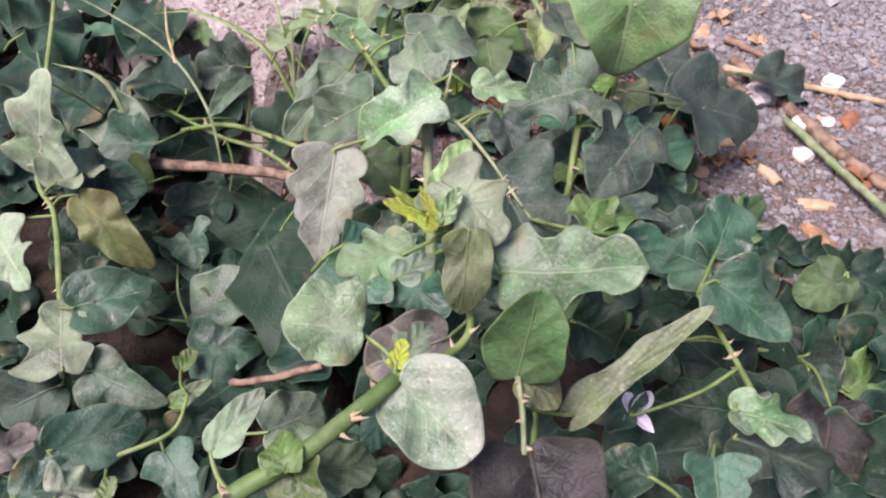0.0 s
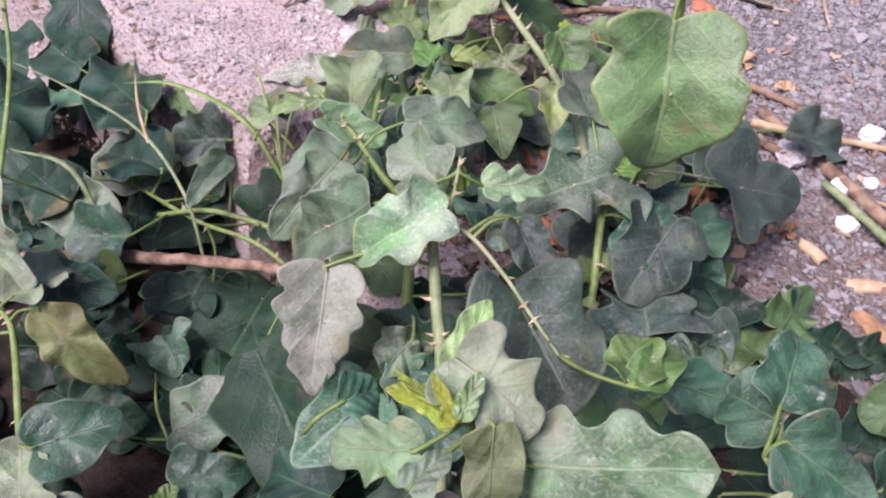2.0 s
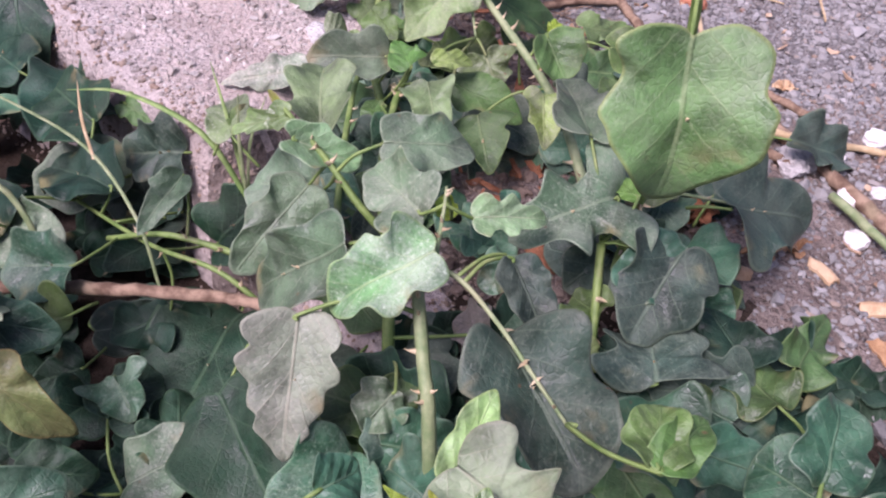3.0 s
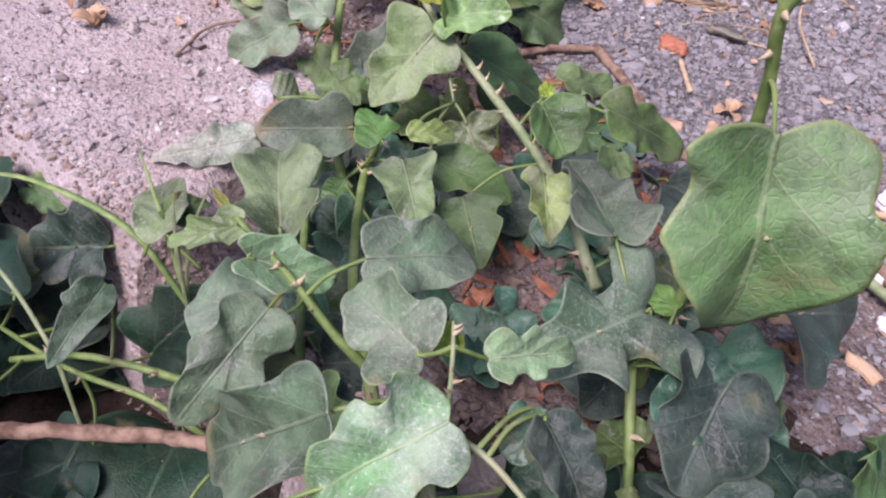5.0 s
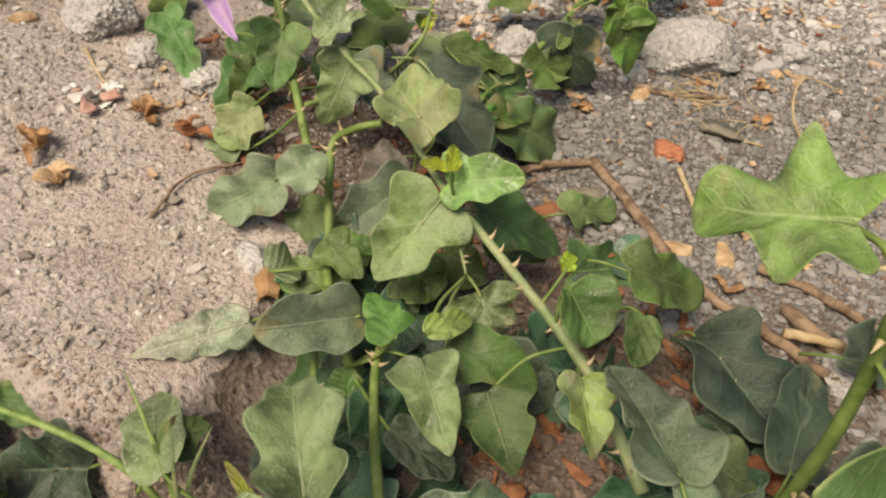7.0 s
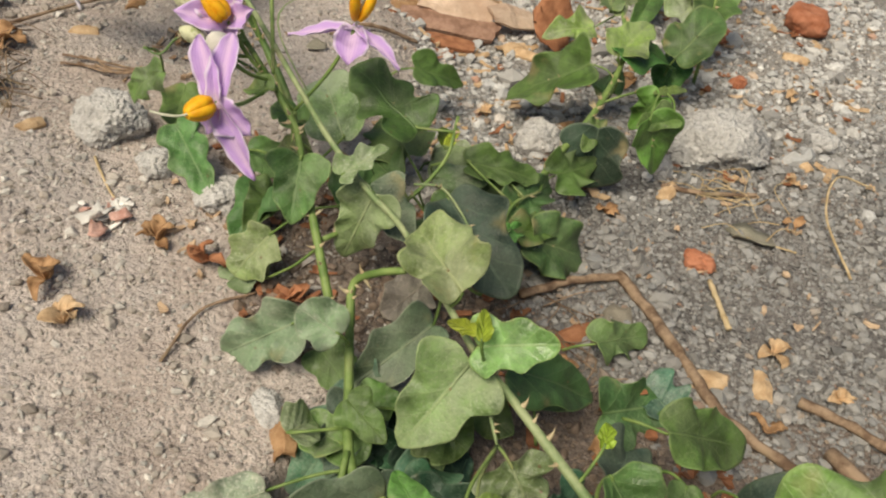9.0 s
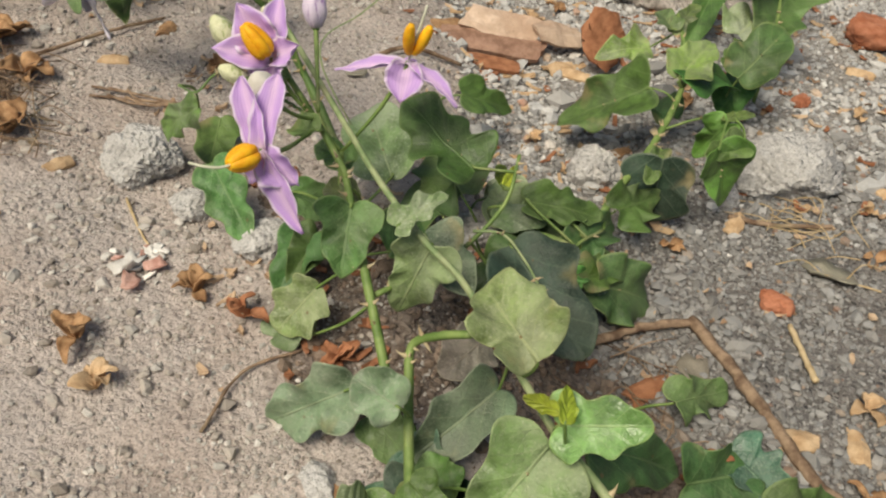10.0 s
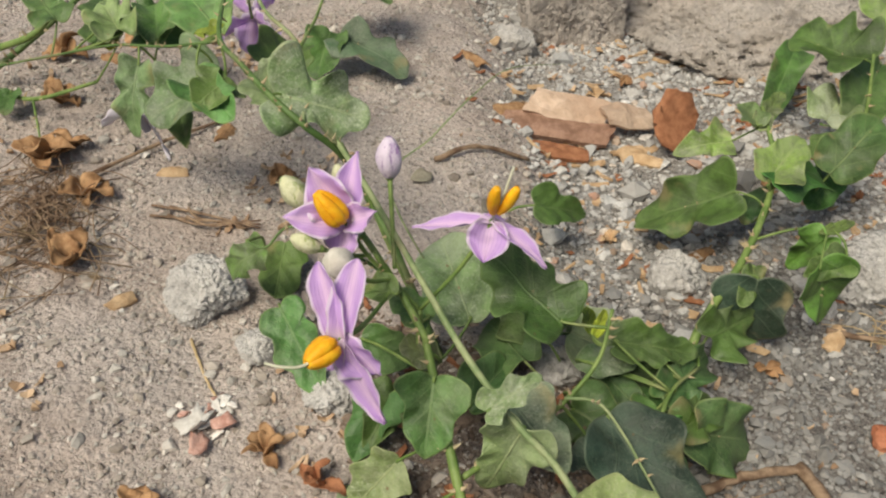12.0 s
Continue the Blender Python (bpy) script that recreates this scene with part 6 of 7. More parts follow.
# ---- stones and litter ----
def stone(name, at, size, seed, mat, label, category="rock", sub=5, bump=0.24, boxy=False, sink=0.0):
    """A broken lump: a ball cut by flat faces, then roughened and pitted, sunk a little into the ground."""
    bm = bmesh.new()
    bmesh.ops.create_icosphere(bm, subdivisions=sub, radius=1)
    rr = random.Random(seed)
    off = Vector((seed * 3.7, seed * 1.3, seed * 2.1))
    cuts = [(Vector((rr.uniform(-1, 1), rr.uniform(-1, 1), rr.uniform(-0.3, 1))).normalized(), rr.uniform(0.62, 0.92)) for k in range(9)]
    cuts.append((Vector((rr.uniform(-0.2, 0.2), rr.uniform(-0.2, 0.2), 1)).normalized(), rr.uniform(0.6, 0.8)))
    if boxy:
        cuts = [(Vector(n), far) for n, far in (((1, 0.08, 0), 0.62), ((-1, 0.1, 0.05), 0.6), ((0, 1, 0), 0.62), ((0.05, -1, 0.04), 0.6), ((0.05, -0.1, 1), 0.7), ((0.6, -0.6, 0.5), 0.9))]
    fine = max(size) / 2.2
    for v in bm.verts:
        d = v.co.normalized()
        r = 1.0
        for n, far in cuts:
            k = d.dot(n)
            if k > 0.05:
                r = min(r, far / k)
        r = r * (1 + noise.noise(d * 1.3 + off) * bump * 0.7 + noise.noise(d * 3.2 + off) * bump * 0.45)
        r += bump * (0.24 * noise.noise(d * 7 * fine + off) + 0.22 * noise.noise(d * 14 * fine + off) - 0.42 * max(0.0, noise.noise(d * 9 * fine + off * 2) - 0.18))
        v.co = d * r
        v.co.x, v.co.y, v.co.z = v.co.x * size[0] * 0.55 * CM, v.co.y * size[1] * 0.55 * CM, v.co.z * size[2] * 0.55 * CM
    me = bpy.data.meshes.new(name)
    bm.to_mesh(me)
    bm.free()
    me.materials.append(mat)
    me.polygons.foreach_set("use_smooth", [sub > 2] * len(me.polygons))
    ob = new(name, me)
    ob.matrix_world = Matrix.Translation(Vector((at[0], at[1], height(at[0], at[1]) + size[2] * (0.30 - sink))) * CM) @ Matrix.Rotation(seed * 1.9, 4, "Z")
    return tagged(ob, label, category, "stones")


stone("rock", (-8.9, 46.2), (2.6, 2.3, 1.9), 1, ROCK, "pitted grey lump of mortar on concrete", sub=6)
stone("rock", (16.2, 47.3), (4.6, 4.0, 2.3), 2, ROCK, "large pale grey rough rock on gravel", sub=6, bump=0.2)
stone("rock", (8.2, 48.2), (2.1, 1.9, 1.6), 3, ROCK, "rounded grey rock on gravel")
stone("rock", (-6.9, 44.0), (1.5, 1.5, 1.0), 4, ROCK, "small pitted grey stone under flower")
stone("rock", (-4.7, 41.6), (1.7, 1.9, 1.1), 5, ROCK, "small pale grey stone beside vine stem")
stone("rock", (13.2, 46.4), (1.5, 1.3, 0.9), 6, ROCK, "small grey stone beside large rock")
stone("rock", (18.4, 49.2), (1.6, 1.5, 1.1), 7, ROCK, "small pale stone near rock")
stone("rock", (21.6, 47.8), (1.9, 1.8, 1.2), 8, ROCK, "round grey stone on gravel")
stone("rock", (-6.0, 44.6), (1.3, 1.0, 0.9), 9, ROCK, "small dark grey stone on concrete")
stone("rock", (2.4, 42.6), (1.6, 1.4, 1.2), 10, ROCK, "dark grey stone shaded by vine leaves")
stone("rock", (-3.0, 33.2), (1.3, 0.9, 0.6), 11, ROCK, "flat grey pebble beside vine leaf")
stone("rock", (5.4, 68.6), (2.6, 2.5, 2.2), 12, ROCK, "round grey stone near concrete block")
stone("rock", (14.6, 29.2), (1.3, 1.1, 0.7), 13, ROCK, "pale pebble beside dry twig")
stone("rock", (13.4, 28.6), (1.6, 1.3, 0.8), 14, ROCK, "grey pebble under dry twig")
stone("white_stone", (16.80, 30.31), (0.95, 0.81, 0.62), 15, WHITE, "small white stone on dirt", sub=4)
stone("white_stone", (14.55, 26.97), (0.80, 0.68, 0.52), 16, WHITE, "small white stone beside brown stick", sub=4)
stone("white_stone", (15.83, 27.35), (0.65, 0.55, 0.42), 17, WHITE, "small white stone on dirt", sub=4)
stone("white_stone", (14.30, 25.09), (0.80, 0.68, 0.52), 27, WHITE, "small white stone beside green stalk", sub=4)
stone("white_stone", (-12.9, 36.4), (0.45, 0.38, 0.26), 18, WHITE, "small white pebble on concrete", sub=4)
stone("brick_chip", (27.0, 60.0), (3.0, 2.6, 1.8), 19, BRICK, "reddish broken brick chip on gravel", "brick", bump=0.16)
stone("brick_chip", (21.4, 58.4), (1.5, 1.3, 0.9), 20, BRICK, "small orange brick chip on gravel", "brick")
stone("brick_chip", (12.4, 40.0), (1.1, 1.0, 0.8), 21, BRICK, "small orange brick chip on gravel", "brick")
stone("brick_chip", (20.0, 53.6), (1.0, 0.8, 0.6), 22, BRICK, "small red brick chip on gravel", "brick")
stone("concrete_block", (9.0, 72.0), (8.0, 8.0, 9.0), 0, BLOCK, "broken pale concrete block standing on gravel", "block", sub=6, bump=0.14, boxy=True)
stone("concrete_block", (18.8, 71.6), (15.0, 17.0, 7.5), 24, BLOCK, "large sandy pale concrete lump behind gravel", "block", sub=6, bump=0.28, sink=0.42)


def flake(name, at, size, heading, tilt, mat, label, category, curl=0.5, seed=1, lift=0.1, points=11, ragged=0.72):
    """A curled thin scrap with a ragged outline and thickness."""
    rr = random.Random(seed)
    rim = []
    for k in range(points):
        a = 2 * math.pi * k / points
        r = rr.uniform(ragged, 1.1)
        rim.append((math.cos(a) * size[0] * 0.5 * r, math.sin(a) * size[1] * 0.5 * r))
    verts, faces = [], []
    th = 0.06
    for layer in (0, 1):
        verts.append(Vector((0, 0, -layer * th)))
        for s in (0.5, 1.0):
            for x, y in rim:
                px, py = x * s, y * s
                z = curl * (py * py) / max(0.1, size[1]) * 1.6 + curl * 0.25 * px * px / max(0.1, size[0]) + rr.uniform(-0.03, 0.03) * size[0]
                verts.append(Vector((px, py, z - layer * th)))
    per = 1 + 2 * points
    for layer in (0, 1):
        o = layer * per
        for k in range(points):
            q = (k + 1) % points
            f = [(o, o + 1 + k, o + 1 + q), (o + 1 + k, o + 1 + points + k, o + 1 + points + q, o + 1 + q)]
            faces += f if not layer else [g[::-1] for g in f]
    for k in range(points):
        q = (k + 1) % points
        faces.append((1 + points + q, 1 + points + k, per + 1 + points + k, per + 1 + points + q))
    ob = mesh_object(name, [v * CM for v in verts], faces, mat)
    ob.matrix_world = Matrix.Translation(Vector((at[0], at[1], height(at[0], at[1]) + lift)) * CM) @ Euler((radians(tilt), radians(tilt * 0.4), radians(heading))).to_matrix().to_4x4()
    return tagged(ob, label, category)


def husk(at, size, heading, mat, label, seed, halves=3, group="dry husks"):
    """A dry split seed husk: crumpled papery pointed valves spreading from a common foot."""
    base = thing("dry_husk", (at[0], at[1], height(at[0], at[1])), label, "husk", group)
    rr = random.Random(seed)
    size *= 0.62
    for k in range(halves + 1):
        verts, faces = [], []
        rows, cols, th = 9, 6, 0.035
        long, wide = rr.uniform(0.55, 1.0) * size, rr.uniform(0.20, 0.36) * size
        bow, twist, ph = rr.uniform(0.1, 0.55), rr.uniform(-0.5, 0.5), rr.uniform(0, 40)
        for layer in (0, 1):
            for j in range(rows + 1):
                u = j / rows
                w = wide * (math.sin(math.pi * (0.10 + 0.84 * u)) ** 0.8) * (1 + 0.35 * noise.noise((u * 5, ph, 0)))
                for i in range(cols + 1):
                    v = i / cols * 2 - 1
                    x = v * w + twist * u * u * size * 0.5
                    y = u * long + 0.10 * w * noise.noise((v * 3, ph, 7))
                    z = bow * long * math.sin(math.pi * u * 0.8) * 0.8 + 0.5 * w * v * v + 0.22 * size * noise.noise((x / size * 4 + ph, u * 4, ph)) * u + 0.08 * size
                    verts.append(Vector((x, y, z - layer * th)) * CM)
        per = (rows + 1) * (cols + 1)
        for layer in (0, 1):
            for j in range(rows):
                for i in range(cols):
                    a = layer * per + j * (cols + 1) + i
                    f = (a, a + 1, a + cols + 2, a + cols + 1)
                    faces.append(f if not layer else f[::-1])
        ring = [i for i in range(cols + 1)] + [j * (cols + 1) + cols for j in range(1, rows + 1)] + [rows * (cols + 1) + i for i in range(cols - 1, -1, -1)] + [j * (cols + 1) for j in range(rows - 1, 0, -1)]
        for p, q in zip(ring, ring[1:] + ring[:1]):
            faces.append((q, p, p + per, q + per))
        ob = mesh_object("husk_valve", verts, faces, mat)
        m = Matrix.Translation(Vector((at[0], at[1], height(at[0], at[1]) + 0.02)) * CM) @ Euler((rr.uniform(-0.1, 0.7), rr.uniform(-0.4, 0.4), radians(heading + k * 360 / (halves + 1) + rr.uniform(-30, 30)))).to_matrix().to_4x4()
        under(ob, base, m)
    return base


def shard(name, at, size, heading, tilt, mat, label, category, seed=1, lift=0.12, bow=0.12):
    """A thick splinter of bark or wood: long, slightly bowed, its ends torn."""
    rr = random.Random(seed)
    rows, cols, th = 12, 5, size[2]
    verts, faces = [], []
    slope0, slope1, ph = rr.uniform(-0.3, 0.3), rr.uniform(-0.35, 0.35), rr.uniform(0, 50)
    for layer in (0, 1):
        for j in range(rows + 1):
            u = j / rows
            for i in range(cols + 1):
                v = i / cols * 2 - 1
                w = size[1] * 0.5 * (1 + 0.28 * noise.noise((u * 3, ph + (v > 0) * 9, 1))) * (0.72 + 0.28 * math.sin(math.pi * (0.12 + 0.76 * u)))
                x = (u - 0.5) * size[0] + v * size[1] * (slope0 * (1 - u) + slope1 * u) + (rr.uniform(-0.06, 0.06) * size[1] if j in (0, rows) else 0)
                z = bow * size[0] * (0.25 - (u - 0.5) ** 2) - 0.35 * size[1] * v * v * bow * 4 + 0.10 * size[1] * noise.noise((u * 4, v * 1.5, ph))
                verts.append(Vector((x, v * w, z - layer * th * (0.7 + 0.3 * rr.random()))) * CM)
    per = (rows + 1) * (cols + 1)
    for layer in (0, 1):
        for j in range(rows):
            for i in range(cols):
                a = layer * per + j * (cols + 1) + i
                f = (a, a + 1, a + cols + 2, a + cols + 1)
                faces.append(f[::-1] if not layer else f)
    ring = [i for i in range(cols + 1)] + [j * (cols + 1) + cols for j in range(1, rows + 1)] + [rows * (cols + 1) + i for i in range(cols - 1, -1, -1)] + [j * (cols + 1) for j in range(rows - 1, 0, -1)]
    for p, q in zip(ring, ring[1:] + ring[:1]):
        faces.append((p, q, q + per, p + per))
    ob = mesh_object(name, verts, faces, mat, False)
    ob.matrix_world = Matrix.Translation(Vector((at[0], at[1], height(at[0], at[1]) + lift)) * CM) @ Euler((radians(tilt), radians(tilt * 0.3), radians(heading))).to_matrix().to_4x4()
    return tagged(ob, label, category, "bark and wood chips")


for k, (x, y, s, mat) in enumerate(((-9.5, 38.2, 1.7, HUSK), (-8.7, 36.5, 1.35, HUSK_PALE), (-6.5, 39.8, 1.5, HUSK), (-13.8, 47.9, 2.3, HUSK), (-14.0, 51.8, 2.2, HUSK), (-16.0, 54.1, 2.4, HUSK), (-15.2, 54.8, 1.8, HUSK), (-17.4, 62.8, 2.4, HUSK), (-6.8, 52.9, 1.6, HUSK), (-16.4, 58.4, 2.2, HUSK), (-5.0, 38.6, 1.5, HUSK_RED))):
    husk((x, y), s, k * 67, mat, "curled dry brown seed husk lying on concrete", 40 + k, 4 + k % 2)
GRAVEL_HUSKS = ((10.4, 34.4, 1.5, HUSK_PALE), (13.2, 35.4, 1.5, HUSK_PALE), (9.0, 33.2, 1.2, HUSK), (11.6, 32.4, 1.4, HUSK), (12.9, 44.6, 1.5, HUSK_PALE), (9.8, 43.2, 1.2, HUSK), (11.2, 47.7, 1.6, HUSK), (18.6, 44.8, 1.2, HUSK_PALE), (20.0, 46.4, 1.3, HUSK_PALE), (17.2, 42.0, 1.2, HUSK), (9.6, 49.6, 1.3, HUSK), (6.4, 50.8, 1.2, HUSK_PALE), (24.4, 56.0, 1.5, HUSK_PALE), (22.2, 52.0, 1.3, HUSK_PALE), (12.4, 54.4, 1.7, HUSK_PALE), (14.2, 53.4, 1.9, HUSK), (5.8, 62.0, 1.7, HUSK), (8.6, 62.6, 1.5, HUSK_PALE))
LEAFY_HUSKS = ((2.2, 63.6, 1.8, HUSK), (10.4, 64.0, 1.4, HUSK), (11.6, 27.0, 1.2, HUSK), (12.2, 24.4, 1.1, HUSK), (14.0, 22.4, 1.2, HUSK_PALE), (11.0, 24.0, 1.1, HUSK), (13.6, 20.4, 1.3, HUSK), (7.6, 33.8, 1.4, HUSK_RED), (6.6, 32.4, 1.5, HUSK), (3.0, 25.4, 1.6, HUSK_RED), (1.0, 30.2, 1.5, HUSK_RED), (-2.4, 37.0, 1.5, HUSK_RED), (-2.6, 32.4, 1.5, HUSK), (4.2, 39.6, 1.8, HUSK_RED), (6.8, 36.6, 1.7, HUSK_RED), (-7.0, 21.6, 1.8, HUSK_RED), (-5.6, 15.2, 1.5, HUSK_RED), (5.8, 35.0, 1.3, HUSK))
DIRT_HUSKS = ((12.2, 34.1, 1.3, HUSK_PALE), (14.5, 33.4, 1.2, HUSK_PALE), (11.4, 25.3, 1.4, HUSK_PALE), (11.8, 24.4, 1.1, HUSK_PALE), (12.7, 23.6, 1.1, HUSK_PALE), (9.5, 25.5, 1.5, HUSK_RED), (16.6, 27.5, 1.3, HUSK_RED), (16.0, 23.8, 1.5, HUSK_RED), (9.9, 23.3, 1.2, HUSK_PALE), (8.5, 25.3, 1.4, HUSK_RED), (4.4, 23.6, 1.5, HUSK_RED))
for k, (x, y, s, mat) in enumerate(GRAVEL_HUSKS + LEAFY_HUSKS + DIRT_HUSKS):
    if k % 2:
        husk((x, y), s * 0.9, k * 83, mat, "curled dry tan seed husk lying on gravel", 80 + k, 2 + k % 3)
    else:
        shard("wood_chip", (x, y), (s * 0.95, s * 0.46, 0.12), k * 57, 8, mat, "small tan wood chip lying on gravel", "chip", 80 + k, 0.22, 0.2)

shard("bark_piece", (4.6, 58.8), (7.4, 1.5, 0.3), -10, 20, BARK, "brown strip of curled bark on gravel", "bark", 5, 0.6, 0.05)
shard("bark_piece", (6.4, 59.4), (3.9, 1.5, 0.22), -9, 40, BARK_IN, "pale tan inner bark strip on gravel", "bark", 6, 1.5, 0.05)
shard("bark_piece", (9.3, 58.9), (2.6, 1.3, 0.2), 12, 38, BARK_IN, "pale tan bark chip on gravel", "bark", 7, 1.2, 0.08)
flake("bark_piece", (11.1, 57.8), (2.7, 3.2), 12, 52, HUSK_RED, "rounded reddish brown bark scale on gravel", "bark", 0.3, 8, 1.3, 17, 0.9)
shard("bark_piece", (9.0, 57.2), (1.6, 0.8, 0.16), 30, 12, HUSK_PALE, "tan bark chip under larger pieces", "bark", 9, 0.4)
shard("bark_piece", (9.6, 56.6), (1.4, 0.7, 0.16), -20, 12, HUSK_PALE, "tan bark chip beside rounded scale", "bark", 12, 0.3)
shard("bark_piece", (5.0, 57.0), (3.6, 1.0, 0.2), -14, 10, HUSK_RED, "reddish dry bark shred on gravel", "bark", 10, 0.35)
shard("bark_piece", (3.4, 59.8), (2.4, 1.0, 0.16), 12, 14, HUSK, "brown dry bark chip on gravel", "bark", 11, 0.3)
for k, (x, y, s) in enumerate(((-11.1, 53.6, 1.2), (-11.6, 46.0, 1.1), (-9.4, 56.6, 1.5), (-14.6, 65.0, 2.2), (-15.2, 63.0, 1.8))):
    shard("wood_chip", (x, y), (s * 0.85, s * 0.5, 0.14), k * 40, 8, HUSK_PALE if k < 2 else HUSK, "smooth %s wood chip lying on concrete" % ("tan" if k < 2 else "brown"), "chip", 70 + k, 0.2, 0.2)
heap = random.Random(77)
for k, (x, y, size, heading, mat) in enumerate(((-8.40, 40.27, 0.95, 70, PAPERY), (-7.82, 40.89, 0.85, 20, PAPERY), (-8.61, 41.00, 1.30, 35, WHITE))):
    flake("flake", (x, y), (size, size * 0.75), heading, 20 - 16 * k, mat, "curled %s papery flake on concrete" % ("chalky white" if mat == WHITE else "reddish brown"), "flake", 0.9, 60 + k, 0.22, 13, 0.5)
for k in range(20):
    mat = PAPERY if k in (1, 4, 6, 9, 13, 16) else WHITE
    a, far = heap.uniform(0, 6.28), heap.uniform(0.05, 0.95 if mat == WHITE else 0.6)
    size = heap.uniform(0.35, 0.85)
    flake("flake", (-8.5 + far * 1.0 * math.cos(a), 41.4 + far * 0.95 * math.sin(a)), (size, size * 0.62), k * 50, heap.uniform(-14, 18), mat, "small %s ragged papery flake on concrete" % ("white" if mat == WHITE else "reddish"), "flake", 0.3, 30 + k, 0.1 + 0.02 * (k % 5), 13, 0.3)
for k, (x, y, s) in enumerate(((-1.2, 52.6, 1.0), (1.2, 50.6, 0.9), (15.2, 41.4, 1.9), (-19.0, 44.2, 1.1), (8.4, 37.2, 1.2))):
    flake("dry_leaf", (x, y), (s, s * 0.8), k * 71, 12, LEAF["brownish"], "small faded dry leaf scrap on ground", "leaf", 0.5, 60 + k, 0.15)


def stick(name, points, r0, r1, mat, label, category="twig", level=False):
    """A dry stick or straw through the points, their heights over the ground, or over zero where level."""
    line = spline([(x, y, z if level else height(x, y) + z) for x, y, z in points], 7)
    rr = random.Random(len(points) * 7 + int(points[0][0] * 13))
    line = [Vector(p) + Vector((rr.uniform(-1, 1), rr.uniform(-1, 1), rr.uniform(0, 1))) * r0 * 0.25 for p in line]
    verts, faces = tube(line, r0, r1, 8, 0.25, 3)
    base = Vector(line[0])
    ob = mesh_object(name, [(Vector(v) - base) * CM for v in verts], faces, mat)
    ob.matrix_world = Matrix.Translation(base * CM)
    return tagged(ob, label, category, "dry twigs")


stick("twig", ((5.3, 38.5, 0.3), (7.2, 39.0, 0.3), (9.1, 39.1, 0.25)), 0.16, 0.13, WOOD, "dry grey-brown twig lying on gravel")
stick("twig", ((9.0, 39.2, 0.3), (9.5, 37.4, 0.25), (9.9, 35.2, 0.2), (10.4, 32.8, 0.2), (11.8, 30.6, 0.25), (13.3, 28.0, 0.2)), 0.2, 0.15, WOOD, "long dry brown twig lying on gravel")
stick("twig", ((12.2, 30.2, 0.5), (13.5, 29.6, 0.5), (14.9, 29.0, 0.4)), 0.16, 0.12, STRAWY, "pale dry stick lying on gravel")
stick("twig", ((12.0, 36.4, 0.2), (12.2, 37.6, 0.2), (12.4, 38.9, 0.2)), 0.1, 0.09, STRAWY, "short pale straw on gravel")
stick("twig", ((13.0, 33.2, 0.3), (14.2, 32.2, 0.2), (15.6, 30.4, 0.2)), 0.18, 0.14, WOOD, "short dry brown twig on gravel")
stick("twig", ((14.55, 29.94, 0.25), (16.28, 29.42, 0.25), (18.31, 28.71, 0.25)), 0.15, 0.11, STRAWY, "pale dry stick lying across dirt")
stick("twig", ((12.92, 31.33, 0.20), (14.49, 27.74, 0.20), (15.66, 25.10, 0.20), (16.62, 23.23, 0.20), (17.32, 21.36, 0.20)), 0.24, 0.20, WOOD, "thick brown stick lying beside thicket")
stick("twig", ((13.89, 26.64, 0.50), (15.00, 24.22, 0.50), (16.03, 21.49, 0.50), (16.75, 19.40, 0.50)), 0.15, 0.12, STEM_PALE, "grey-green fallen stalk beside brown stick")
for k in range(6):
    stick("twig", ((-11.6 + 0.7 * (k % 3), 51.4 - 0.16 * k, 0.15 + 0.05 * (k % 3)), (-9.6 + 0.4 * (k % 2), 50.7 - 0.13 * k, 0.35), (-7.4 - 0.5 * (k % 2), 49.6 + 0.12 * k, 0.3)), 0.05, 0.035, WOOD, "thin dry reddish twig in a loose bundle")
stick("twig", ((-16.6, 48.6, 0.1), (-14.0, 47.6, 0.1), (-12.6, 47.2, 0.1)), 0.07, 0.05, WOOD, "thin dry twig on concrete")
stick("twig", ((-9.2, 44.4, 0.05), (-8.6, 42.9, 0.05), (-8.1, 41.9, 0.05)), 0.05, 0.035, STRAWY, "thin pale straw on concrete")
stick("twig", ((-5.9, 34.8, 0.1), (-5.0, 36.6, 0.15), (-3.4, 37.4, 0.1)), 0.05, 0.04, WOOD, "thin curved brown twig on concrete")
stick("twig", ((-15.8, 51.0, 0.2), (-12.0, 55.0, 0.3), (-9.6, 57.4, 0.2)), 0.09, 0.06, WOOD, "thin grey-brown twig on concrete")
stick("twig", ((12.8, 45.0, 0.15), (14.4, 44.4, 0.15), (16.6, 44.0, 0.15)), 0.12, 0.08, WOOD, "dry reddish twig beneath rock")
stick("twig", ((14.8, 41.6, 0.1), (16.6, 40.4, 0.1)), 0.05, 0.04, STRAWY, "thin pale straw on gravel")
stick("twig", ((-0.6, 53.6, 0.3), (1.2, 54.4, 0.3), (3.6, 54.8, 0.3)), 0.12, 0.08, WOOD, "dry reddish twig near bark")
stick("twig", ((17.8, 38.6, 0.3), (18.2, 41.6, 0.9), (19.6, 43.6, 1.2), (21.6, 43.8, 0.5)), 0.05, 0.04, STRAWY, "curved dry straw arching over gravel")
stick("twig", ((-12.4, 22.8, -2.0), (-9.8, 22.8, -1.75), (-7.0, 22.5, -1.4), (-4.37, 22.15, -1.2), (-3.2, 21.9, -1.2)), 0.20, 0.16, WOOD, "bare brown stick lying through vine leaves", level=True)
stick("twig", ((-5.4, 15.4, -4.2), (-3.6, 15.0, -3.4), (-1.6, 14.8, -2.2)), 0.12, 0.10, WOOD, "thin pinkish brown stick under leaves", level=True)


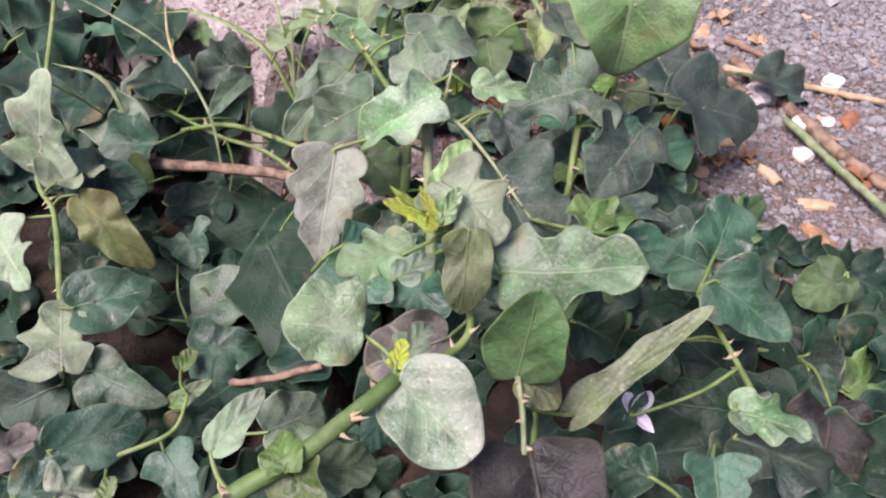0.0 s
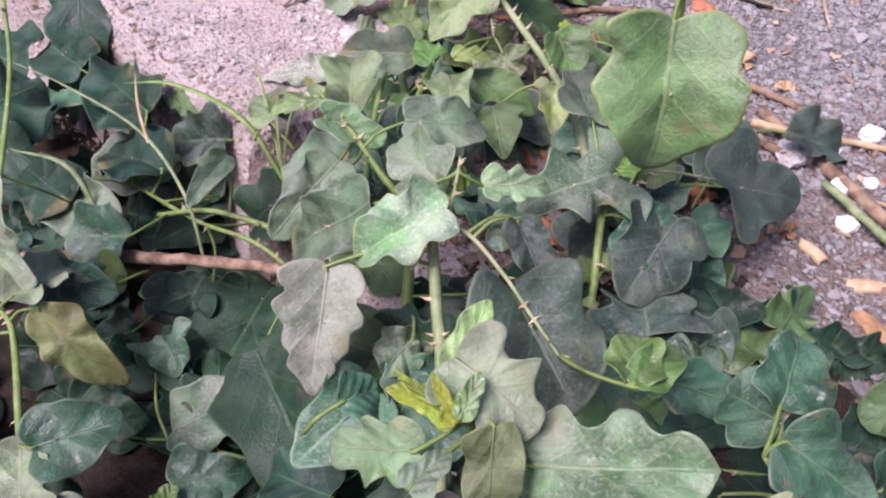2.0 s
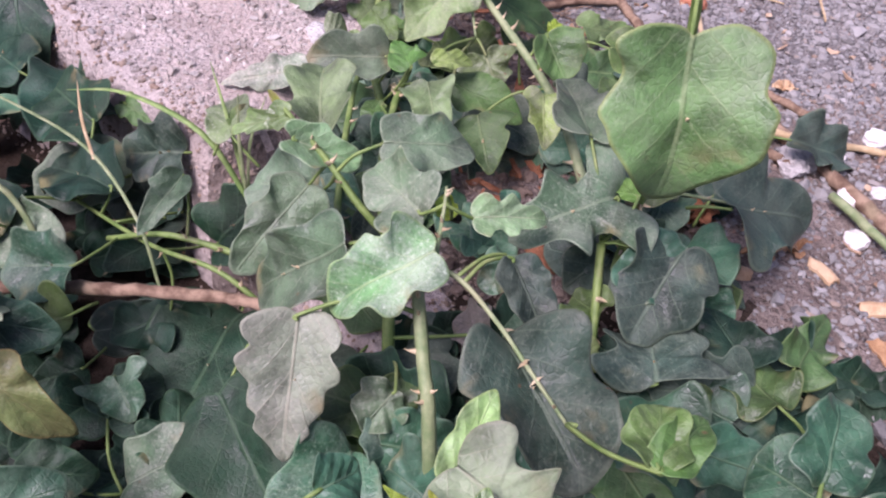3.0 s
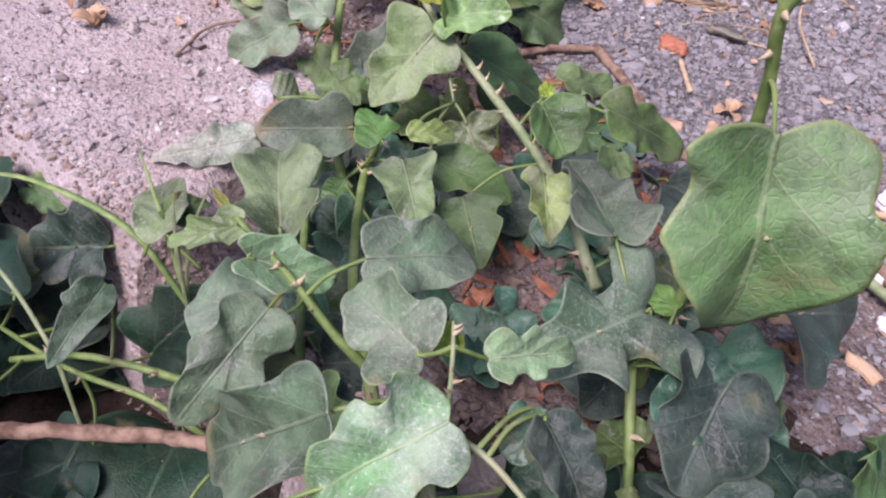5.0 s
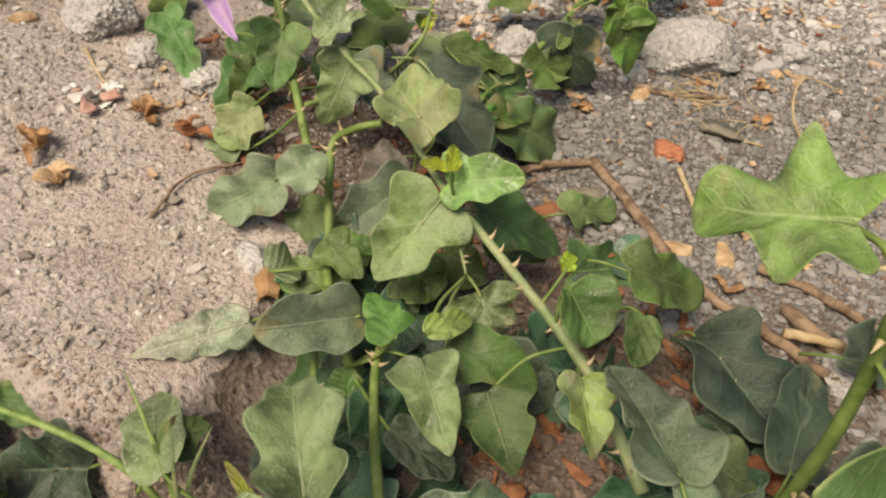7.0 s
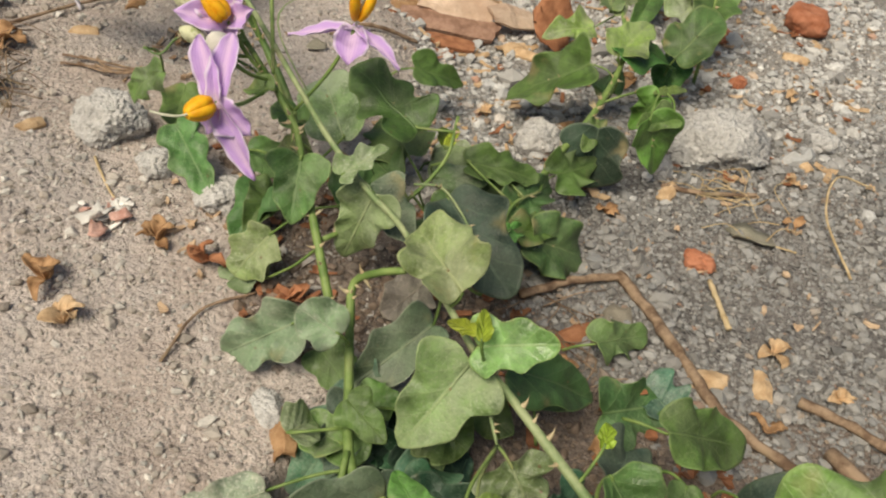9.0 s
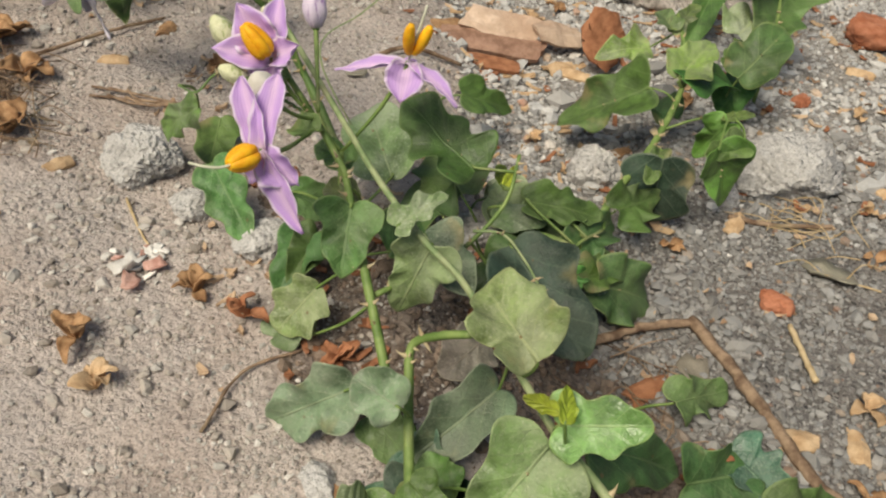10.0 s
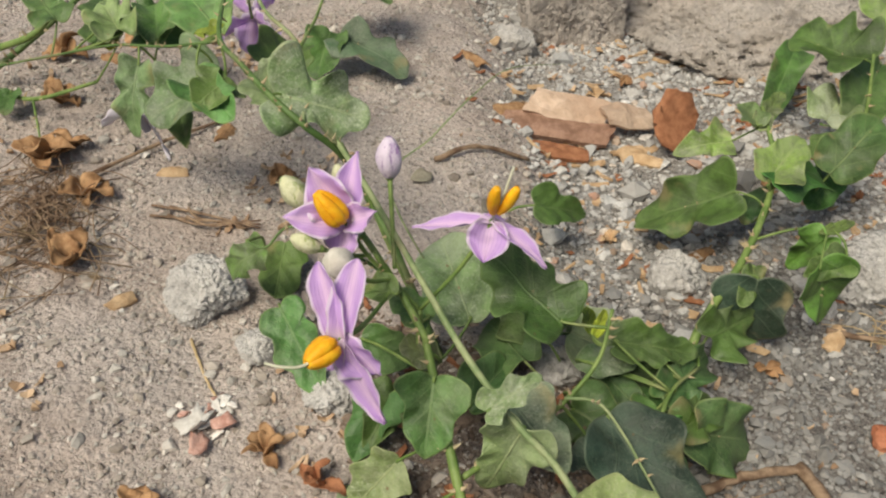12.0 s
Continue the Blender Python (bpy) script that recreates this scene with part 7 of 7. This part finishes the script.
def straw_tangle(centre, count, seed):
    """A loose nest of fine dry straws, one mesh."""
    rr = random.Random(seed)
    verts, faces = [], []
    for k in range(count):
        x, y = centre[0] + rr.gauss(0, 0.9), centre[1] + rr.gauss(0, 1.2)
        a, long, up = rr.uniform(0, 6.28), rr.uniform(0.5, 1.6), rr.uniform(0.05, 0.6)
        bend = rr.uniform(-0.8, 0.8)
        pts = [(x + math.cos(a + bend * t) * long * t, y + math.sin(a + bend * t) * long * t) for t in (-1, 0, 1)]
        line = spline([(px, py, height(px, py) + 0.06 + up * (1 - abs(i - 1) * 0.7)) for i, (px, py) in enumerate(pts)], 4)
        v, f = tube(line, 0.028, 0.018, 5)
        o = len(verts)
        verts += [p * CM for p in v]
        faces += [tuple(q + o for q in g) for g in f]
    return tagged(mesh_object("straw", verts, faces, STRAWY if seed == 6 else WOOD), "loose nest of fine dry brown straw on concrete", "straw", kind="stuff")


straw_tangle((-15.0, 50.0), 70, 3)
straw_tangle((-15.6, 51.6), 60, 4)
straw_tangle((-14.4, 48.2), 26, 5)
straw_tangle((15.6, 44.6), 22, 6)
straw_tangle((6.6, 37.0), 18, 7)


def blade(tuft, points, width, mat=None, label=""):
    """A narrow folded grass blade through the points."""
    line = spline(points, 6)
    verts, faces = [], []
    n = len(line)
    for i, p in enumerate(line):
        d = (Vector(line[min(i + 1, n - 1)]) - Vector(line[max(i - 1, 0)])).normalized()
        side = d.cross(Vector((0, -0.4, 0.9))).normalized()
        up = side.cross(d)
        w = width * (0.55 + 0.45 * math.sin(math.pi * min(1, 0.25 + i / n * 0.6))) * (1 - (i / (n - 1)) ** 4 * 0.92)
        for q in (side * -w + up * w * 0.35, up * 0.0, side * w + up * w * 0.35, up * -0.03):
            verts.append(Vector(p) + q)
    for i in range(n - 1):
        for k in range(4):
            q = (k + 1) % 4
            faces.append((i * 4 + k, i * 4 + q, i * 4 + 4 + q, i * 4 + 4 + k))
    base = Vector(line[0])
    ob = mesh_object("blade", [(Vector(v) - base) * CM for v in verts], faces, mat or GRASS)
    return under(ob, tuft, Matrix.Translation(base * CM))


tuft = thing("grass_tuft", (-4.2, 25.6, -1.5), "thin green grass blades growing at the concrete edge", "grass")
blade(tuft, ((-4.3, 25.7, -0.6), (-5.6, 26.4, 1.3), (-8.1, 27.7, 1.7), (-10.4, 28.8, 1.0)), 0.09)
blade(tuft, ((-4.3, 25.7, -0.6), (-4.6, 26.1, 1.4), (-5.3, 27.4, 3.2)), 0.07)
blade(tuft, ((-4.3, 25.6, -0.6), (-4.0, 25.6, 1.6), (-3.4, 25.7, 3.2)), 0.055, STEM_PALE)
blade(tuft, ((-4.3, 25.6, -0.6), (-4.25, 25.4, 1.6), (-4.1, 25.4, 3.4)), 0.06, STEM_PALE)
tuft = thing("grass_tuft", (-6.8, 23.4, -3.5), "thin pale grass stalks leaning over vine leaves", "grass")
blade(tuft, ((-6.6, 23.2, -2.2), (-7.1, 24.0, 0.0), (-8.9, 25.9, 1.0), (-11.4, 26.8, 2.0), (-13.6, 27.4, 2.6)), 0.055, STEM_PALE)
blade(tuft, ((-8.6, 25.6, 0.8), (-9.0, 26.4, 1.6), (-9.2, 27.2, 2.4)), 0.05, STRAWY)
blade(tuft, ((-9.6, 23.4, -2.0), (-10.6, 24.2, 0.6), (-12.6, 24.6, 1.0)), 0.09, STEM_PALE)
tuft = thing("grass_tuft", (0.6, 49.0, 0.2), "single thin green grass blade arching over gravel", "grass")
blade(tuft, ((-1.1, 44.2, 3.0), (-2.65, 46.09, 6.00), (-1.18, 47.89, 6.60), (0.54, 50.39, 6.80), (2.23, 53.02, 6.40), (4.97, 55.70, 5.20)), 0.035, STEM_PALE)
